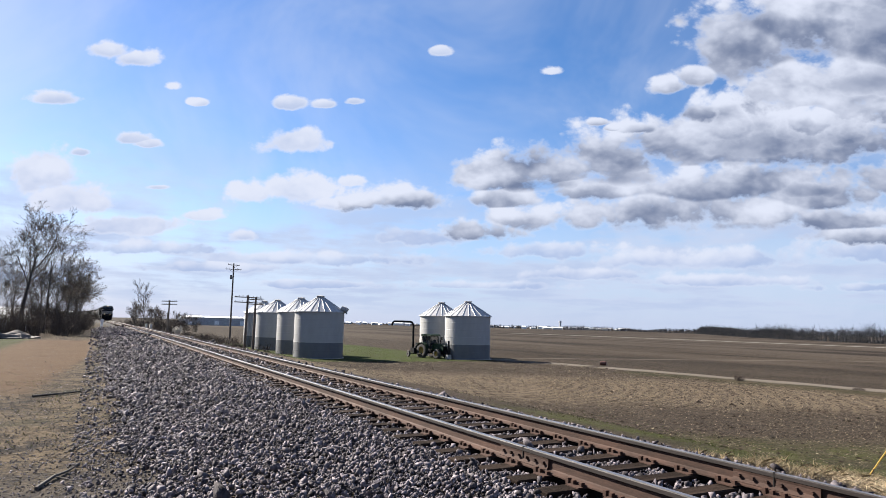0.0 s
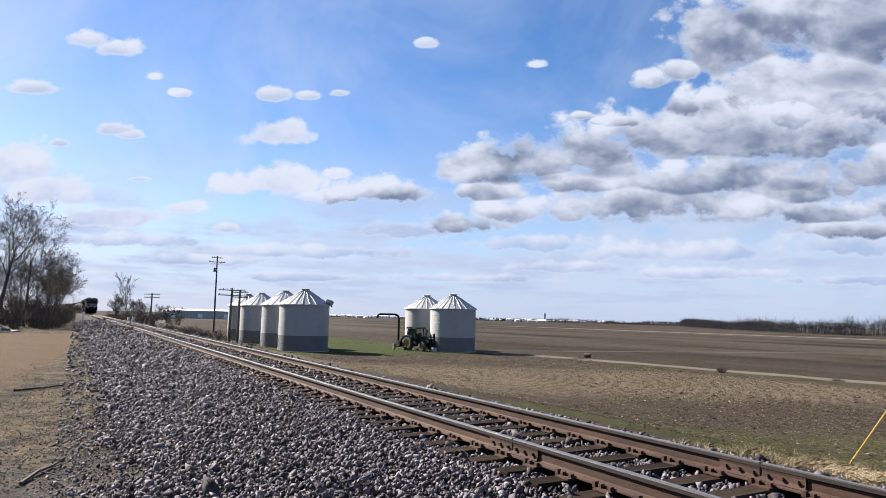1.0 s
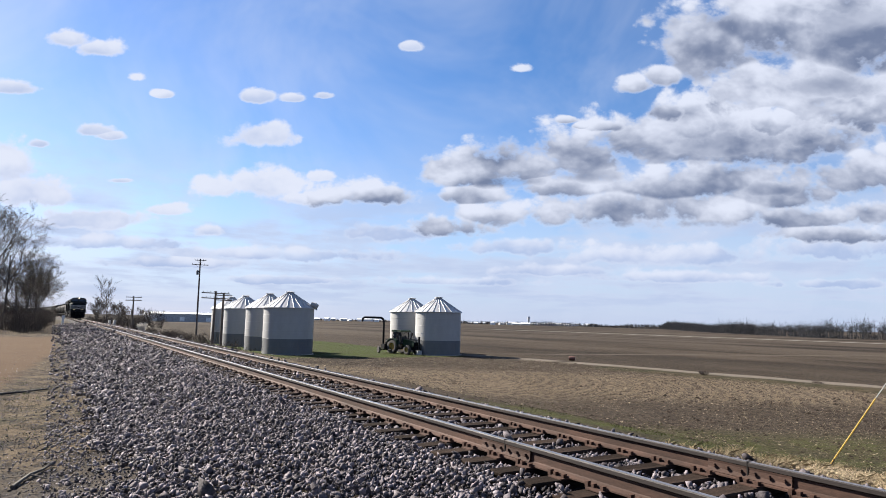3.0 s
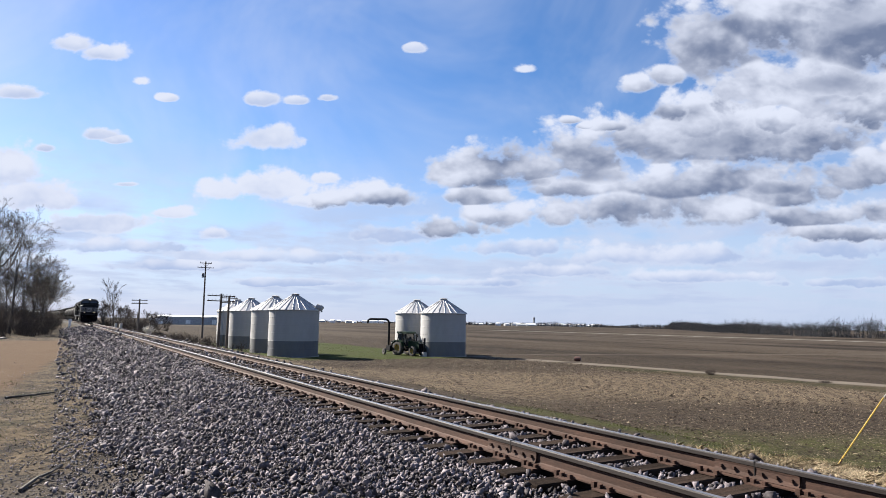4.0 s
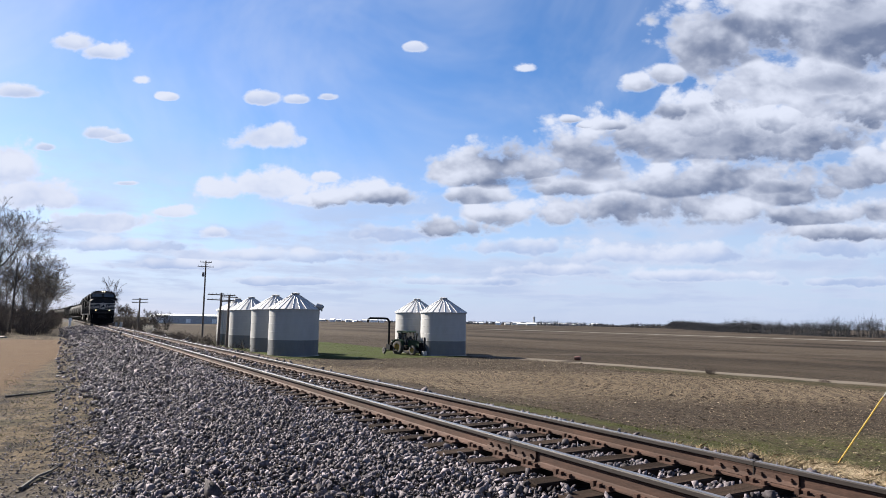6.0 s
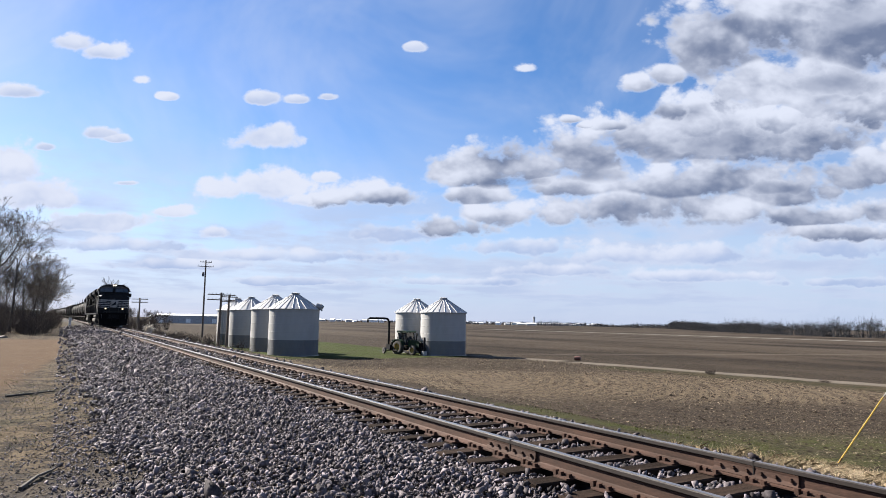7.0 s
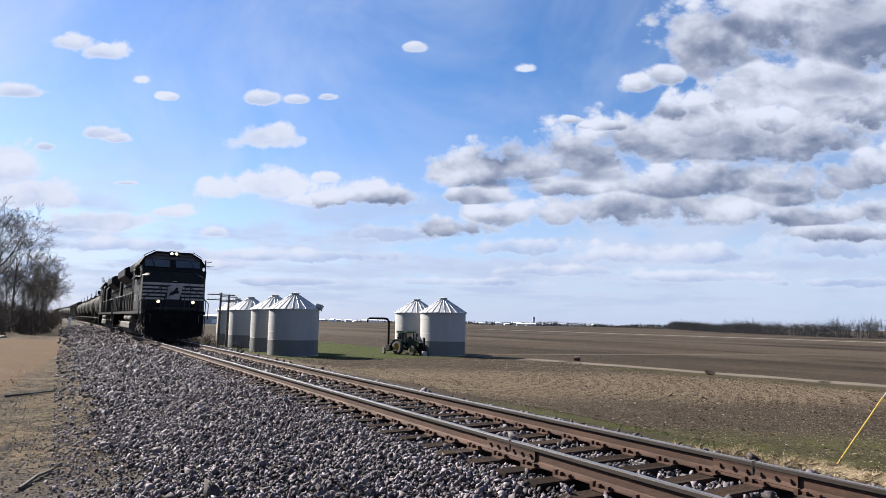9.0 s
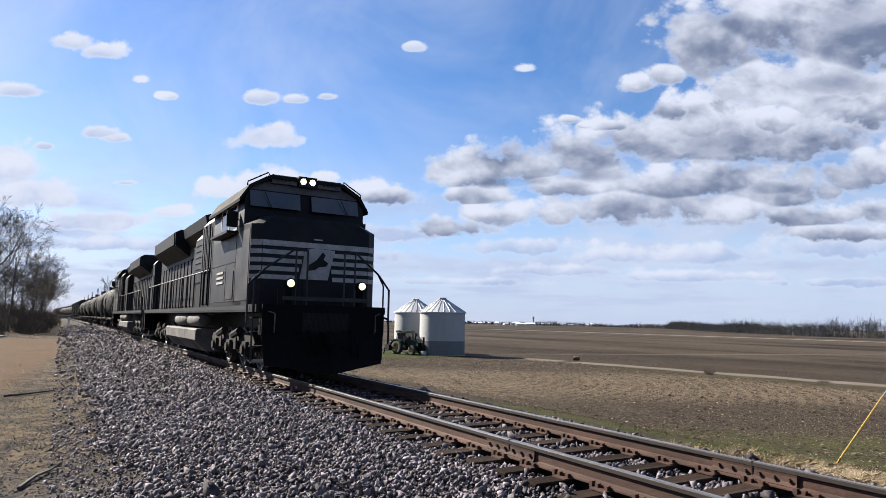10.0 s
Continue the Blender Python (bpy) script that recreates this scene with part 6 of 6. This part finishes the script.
    for s in (-1, 1):
        for ye in (0.55, 21.4):
            bm = bmesh.new()
            for k in range(4):
                z = 0.38 + k * 0.32
                box(bm, min(s * 1.12, s * W), max(s * 1.12, s * W), ye, ye + 0.32, z - 0.03, z)
            box(bm, min(s * 1.1, s * 1.14), max(s * 1.1, s * 1.14), ye - 0.02, ye + 0.36, 0.32, deck)
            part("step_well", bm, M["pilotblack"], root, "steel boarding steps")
            bm = bmesh.new()
            pipe(bm, [(s * (W + 0.02), ye - 0.02, 0.36), (s * (W + 0.02), ye - 0.02, 2.15), (s * 1.35, ye - 0.15, 2.45)] if ye < 5 else [(s * (W + 0.02), ye + 0.3, 0.36), (s * (W + 0.02), ye + 0.3, 2.3)], 0.022, 6)
            part("step_grab_rail", bm, M["sidepanel"], root, "worn pale grab rail")
            bm = bmesh.new()
            box(bm, min(s * 1.12, s * (W + 0.02)), max(s * 1.12, s * (W + 0.02)), ye - 0.03, ye + 0.0, 0.34, 0.40)
            part("step_edge", bm, M["white"], root, "white step edge")
    for s in (-1, 1):
        bm = bmesh.new()
        pipe(bm, [(s * 0.45, 0.3, 2.86), (s * 0.72, 0.3, 2.9), (s * 1.38, 0.42, 2.42), (s * (W + 0.16), 0.5, 2.05), (s * (W + 0.16), 0.5, 1.2)], 0.025, 6)
        rail = part("front_handrail", bm, M["sidepanel"], root, "worn pale front handrail")
        for x, z in ((0.72, 2.9), (0.45, 2.86)):
            bm = bmesh.new()
            rod(bm, (s * x, 0.3, deck), (s * x, 0.3, z), 0.022, 0.022, 6)
            part("stanchion", bm, M["sidepanel"], rail)
    # long hood

    def hood_box(name, y0, y1, half, z1, mat, under, top_in=0.15):
        bm = bmesh.new()
        extrude(bm, [(-half, deck), (-half, z1 - 0.2), (-half + top_in, z1), (half - top_in, z1), (half, z1 - 0.2), (half, deck)], y0, y1)
        return part(name, bm, M[mat], under, bevel=0.02)

    hood = hood_box("long_hood", 9.62, 15.5, 0.98, 4.3, "sideblack", root)
    hood["label"] = "long dusty black engine hood"
    hood_box("equipment_cabinet", 5.42, 7.5, 1.48, 4.35, "sideblack", hood)
    hood_box("inverter_cabinet", 7.52, 9.6, 1.32, 4.12, "sideblack", hood)
    hood_box("radiator_hood", 15.5, 20.9, 0.98, 4.3, "sideblack", hood)
    hood_box("brake_housing", 6.6, 12.6, 0.9, 4.72, "black", hood)
    for s in (-1, 1):
        bm = bmesh.new()
        extrude(bm, [(s * 0.9, 3.6), (s * 1.5, 4.08), (s * 1.55, 4.60), (s * 1.35, 4.72), (s * 0.2, 4.72), (s * 0.2, 3.6)], 13.0, 19.2)
        part("radiator_flare", bm, M["black"], hood, "flared radiator housing", bevel=0.02)
        bm = bmesh.new()
        extrude(bm, [(s * 1.505, 4.1), (s * 1.565, 4.11), (s * 1.575, 4.58), (s * 1.52, 4.58)], 13.15, 19.05)
        part("radiator_grille", bm, M["sideblack"], hood, "dusty radiator intake screen")
        bm = bmesh.new()
        extrude(bm, [(s * 0.88, 3.85), (s * 1.25, 4.3), (s * 1.32, 4.66), (s * 1.1, 4.74), (s * 0.2, 4.74), (s * 0.2, 3.85)], 8.2, 12.6)
        part("brake_grid_flare", bm, M["black"], hood, "dark dynamic brake flare", bevel=0.02)
        # slanted louvres on the cabinet behind the cab, then hood doors
        for k in range(7):
            bm = bmesh.new()
            y = 5.6 + k * 0.26
            box(bm, s * 1.5 - 0.03, s * 1.5 + 0.03, y, y + 0.12, 2.75, 4.05)
            part("louvre", bm, M["sidepanel"], hood)
        for k in range(4):
            bm = bmesh.new()
            y = 5.5 + k * 0.5
            box(bm, s * 1.485 - 0.012, s * 1.485 + 0.012, y, y + 0.46, 1.7, 2.6)
            part("cabinet_door", bm, M["sidepanel"], hood, bevel=0.008)
        for k in range(5):
            bm = bmesh.new()
            box(bm, s * 1.33 - 0.012, s * 1.33 + 0.012, 7.6, 9.5, 2.9 + k * 0.2, 3.02 + k * 0.2)
            part("vent_slat", bm, M["sidepanel"], hood)
        for k in range(13):
            bm = bmesh.new()
            y = 9.75 + k * 0.84
            box(bm, s * 0.985 - 0.014, s * 0.985 + 0.014, y, y + 0.72, 1.72, 3.45)
            part("hood_door", bm, M["sidepanel"], hood, bevel=0.008)
        # walkway railing
        n = 13
        ys = [6.0 + (20.6 - 6.0) * k / (n - 1) for k in range(n)]
        railing(root, [(s * (W - 0.05), y, 2.7) for y in ys], [(s * (W - 0.05), y, 2.7) for y in ys], 2.7 - deck, "sidepanel", 0.022)
        # air reservoirs over the fuel tank
        for y0, y1 in ((7.4, 9.6), (9.8, 12.2)):
            bm = bmesh.new()
            lathe(bm, [(0.0, y0), (0.16, y0 + 0.05), (0.21, y0 + 0.16), (0.21, y1 - 0.16), (0.16, y1 - 0.05), (0.0, y1)], (s * 1.3, 0, 1.22), "y", 18)
            part("air_reservoir", bm, M["tank_grey"], root, "dusty grey air reservoir", smooth=True)
    bm = bmesh.new()
    extrude(bm, [(-1.5, 0.95), (-1.54, 0.90), (-1.54, 0.60), (-1.2, 0.24), (1.2, 0.24), (1.54, 0.60), (1.54, 0.90), (1.5, 0.95)], 7.5, 13.9)
    part("fuel_tank", bm, M["tank_grey"], root, "dusty grey fuel tank", bevel=0.03)
    bm = bmesh.new()
    for x0 in (-0.55, 0.25):
        rod(bm, (x0, 3.0, 4.84), (x0, 3.0, 4.98), 0.06, 0.09, 8)
    box(bm, -0.7, 0.4, 2.85, 3.15, 4.83, 4.9)
    for k in range(3):
        rod(bm, (-0.25 + k * 0.22, 2.6, 4.92), (-0.25 + k * 0.22, 3.2, 4.92), 0.035, 0.075, 8)
    part("roof_horn", bm, M["under"], cab, "air horn and aerials on the roof")
    for s in (-1, 1):
        bm = bmesh.new()
        pipe(bm, [(s * 0.98, cab0 + 0.2, 4.88), (s * 1.0, cab0 + 0.2, 4.94), (s * 1.5, cab0 + 0.2, 4.65), (s * 1.5, cab0 + 0.2, 4.56)], 0.018, 5)
        part("roof_grab_rail", bm, M["under"], cab, "thin grab rail on the roof edge")
        bm = bmesh.new()
        pipe(bm, [(s * 1.2, 0.19, 1.0), (s * 1.2, 0.12, 1.02), (s * 1.2, 0.12, 1.42), (s * 1.32, 0.12, 1.46), (s * 1.32, 0.19, 1.46)], 0.016, 5)
        part("pilot_grab_iron", bm, M["tank_grey"], root, "pale grab iron on the pilot")
        for k in range(3):
            bm = bmesh.new()
            box(bm, min(s * 1.50, s * 1.545), max(s * 1.50, s * 1.545), 5.52 + k * 0.62, 5.60 + k * 0.62, 1.66, 4.1)
            part("cabinet_frame", bm, M["black"], hood, "black upright between cabinet doors")
    for s in (-1, 1):
        for k in range(12):
            bm = bmesh.new()
            y = 10.47 + k * 0.84
            box(bm, min(s * 0.98, s * 1.03), max(s * 0.98, s * 1.03), y, y + 0.10, 1.66, 3.5)
            part("door_post", bm, M["black"], hood, "black upright between hood doors")
    # rear end
    bm = bmesh.new()
    box(bm, -W + 0.05, W - 0.05, 21.7, 21.95, 0.6, deck)
    box(bm, -0.14, 0.14, 21.9, 22.4, 0.78, 1.02)
    part("rear_pilot", bm, M["pilotblack"], root, bevel=0.02)
    for ys in ((2.6, 4.35, 6.1), (15.6, 17.35, 19.1)):
        truck_frame(root, ys, 0.53, True)
        for y in ys:
            wheelset(root, y)
    return root


def car_trucks(root, length):
    for c in (2.3, length - 2.3):
        ys = (c - 0.88, c + 0.88)
        truck_frame(root, ys, 0.51, False)
        for y in ys:
            wheelset(root, y, 0.51)


def tank_car():
    root = thing("tank_car", pose(0, 0, 0), "black cylindrical railway tank car, dusty, in the train", "tank car", "train")
    Ln = 15.6
    bm = bmesh.new()
    R, c = 1.5, 2.62
    prof = [(0.0, 0.9)] + [(R * math.sin(a), 0.9 + 0.75 * (1 - math.cos(a))) for a in (0.3, 0.6, 0.9, 1.2, math.pi / 2)]
    prof += [(r, Ln - y) for r, y in prof[::-1]]
    lathe(bm, prof, (0, 0, c), "y", 36)
    tank = part("tank", bm, M["car_black"], root, "long black cylindrical tank", smooth=True)
    for y in (2.4, 5.2, 10.4, 13.2):
        bm = bmesh.new()
        lathe(bm, [(R + 0.004, y - 0.06), (R + 0.025, y - 0.06), (R + 0.025, y + 0.06), (R + 0.004, y + 0.06)], (0, 0, c), "y", 36)
        part("tank_band", bm, M["under"], tank)
    bm = bmesh.new()
    lathe(bm, [(0.42, c + R - 0.1), (0.42, c + R + 0.35), (0.46, c + R + 0.35), (0.46, c + R + 0.42), (0.0, c + R + 0.48)], (0, Ln / 2, 0), "z", 20)
    part("manway", bm, M["car_black"], root, "round manway housing", smooth=True)
    bm = bmesh.new()
    for s in (-1, 1):
        pipe(bm, [(s * 0.85, Ln / 2 - 1.3, c + R - 0.3), (s * 0.85, Ln / 2 - 1.3, c + R + 0.75), (s * 0.85, Ln / 2 + 1.3, c + R + 0.75), (s * 0.85, Ln / 2 + 1.3, c + R - 0.3)], 0.03, 6)
        box(bm, s * 0.85 - 0.3, s * 0.85 + 0.3, Ln / 2 - 1.3, Ln / 2 + 1.3, c + R - 0.24, c + R - 0.19)
    part("top_platform", bm, M["under"], root, "walkway and safety rail on top")
    bm = bmesh.new()
    box(bm, -0.3, 0.3, 0.3, Ln - 0.3, 0.85, 1.12)
    for y in (0.35, Ln - 0.75):
        box(bm, -1.4, 1.4, y, y + 0.4, 0.9, 1.1)
    for s in (-1, 1):
        box(bm, s * 1.38 - 0.06, s * 1.38 + 0.06, 0.4, Ln - 0.4, 1.0, 1.12)
    part("underframe", bm, M["under"], root, "steel underframe", bevel=0.01)
    for y in (2.3, Ln - 2.3):
        bm = bmesh.new()
        extrude(bm, [(-1.3, 1.1), (-1.4, 1.9), (1.4, 1.9), (1.3, 1.1)], y - 0.25, y + 0.25)
        part("saddle", bm, M["under"], root)
    for s in (-1, 1):
        bm = bmesh.new()
        for y in (Ln / 2 - 0.22, Ln / 2 + 0.22):
            pipe(bm, [(s * 1.45, y, 0.6), (s * 1.62, y, c), (s * 0.9, y, c + R - 0.1)], 0.02, 5)
        for k in range(9):
            z = 0.7 + k * 0.25
            rod(bm, (s * (1.47 + 0.15 * min(1, k / 8)), Ln / 2 - 0.22, z), (s * (1.47 + 0.15 * min(1, k / 8)), Ln / 2 + 0.22, z), 0.014, 0.014, 5)
        part("ladder", bm, M["under"], root, "side ladder")
        for ye in (0.4, Ln - 0.4):
            bm = bmesh.new()
            pipe(bm, [(s * 1.38, ye, 1.1), (s * 1.38, ye, 2.1), (s * 0.4, ye, 2.1), (s * 0.4, ye, 1.1)], 0.022, 5)
            part("end_rail", bm, M["under"], root)
    car_trucks(root, Ln)
    return root


def box_car(label):
    root = thing("hopper_car", pose(0, 0, 0), label, "hopper car", "train")
    Ln = 17.2
    bm = bmesh.new()
    extrude(bm, [(0.5, 2.2), (1.6, 1.25), (Ln - 1.6, 1.25), (Ln - 0.5, 2.2), (Ln - 0.5, 4.2), (0.5, 4.2)], -1.5, 1.5, "x")
    part("body", bm, M["car_black"], root, "dark ribbed hopper body", bevel=0.02)
    bm = bmesh.new()
    extrude(bm, [(-1.52, 4.2), (-1.2, 4.5), (1.2, 4.5), (1.52, 4.2)], 0.4, Ln - 0.4)
    part("roof", bm, M["car_black"], root)
    for s in (-1, 1):
        for k in range(12):
            bm = bmesh.new()
            y = 1.9 + k * (Ln - 3.8) / 11
            box(bm, s * 1.5 - 0.05, s * 1.5 + 0.05, y - 0.05, y + 0.05, 1.3, 4.2)
            part("side_rib", bm, M["car_black"], root)
    bm = bmesh.new()
    box(bm, -0.3, 0.3, 0.3, Ln - 0.3, 0.85, 1.2)
    for k in range(3):
        y = 4.2 + k * 4.4
        extrude(bm, [(y - 1.5, 1.3), (y + 1.5, 1.3), (y + 0.4, 0.45), (y - 0.4, 0.45)], -1.2, 1.2, "x")
    part("chute", bm, M["under"], root, "discharge chutes")
    car_trucks(root, Ln)
    return root


TRAIN = []      # (thing, distance of its origin behind the front, turned about)


def build_train():
    lead = loco("black diesel freight locomotive with white nose stripes and lit headlights", True)
    TRAIN.append((lead, 0.0, False))
    second = copy_rolling(lead)
    second["label"] = "black diesel freight locomotive coupled backwards behind the leading one"
    for o in second.children_recursive:
        if o.name.split(".")[0] in ("headlight", "ditch_light"):
            o.data = o.data.copy()
            o.data.materials[0] = M["glass"]
            o["label"] = "unlit lamp lens"
    TRAIN.append((second, 44.6, True))
    at = 45.4
    tank = tank_car()
    hopper = box_car("dark ribbed covered hopper car in the train")
    order = "TTTTTTHHHTTTTTTTTHHHTT"
    used = set()
    for c in order:
        src = tank if c == "T" else hopper
        ob = src if c not in used else copy_rolling(src)
        used.add(c)
        TRAIN.append((ob, at, False))
        at += 16.4 if c == "T" else 18.0


def copy_rolling(src):
    wheels = {o.name: (y, r) for o, y, r in WHEELS}
    ob = copy_thing(src, pose(0, 0, 0))
    by = {}
    for o in src.children:
        if o.name in wheels:
            by.setdefault(o.data.name, []).append((o, wheels[o.name]))
    for o in ob.children:
        for old, (y, r) in by.get(o.data.name if o.data else "", []):
            WHEELS.append((o, y, r))
    return ob


build_train()

FRONT_AT_END, SPEED = 13.9, 22.6


def motions():
    steps = [k / 10 for k in range(101)]
    for ob, back, turned in TRAIN:
        rows = []
        for t in steps:
            y = FRONT_AT_END + SPEED * (10 - t) + back
            rows.append((t, pose(TRACK_X + bend(y), y, 0, 0, 0, (180 if turned else 0) + math.degrees(math.atan(1.4e-4 * max(y - 120, 0))))))
        walk(ob, rows)
    near = {ob.name: turned for ob, back, turned in TRAIN if back < 150}
    for wheel, y, r in WHEELS:
        if wheel.parent.name in near:
            way = -1 if near[wheel.parent.name] else 1
            walk(wheel, [(k / 30, pose(0, y, r, way * math.degrees(SPEED * k / 30 / r))) for k in range(301)])


motions()
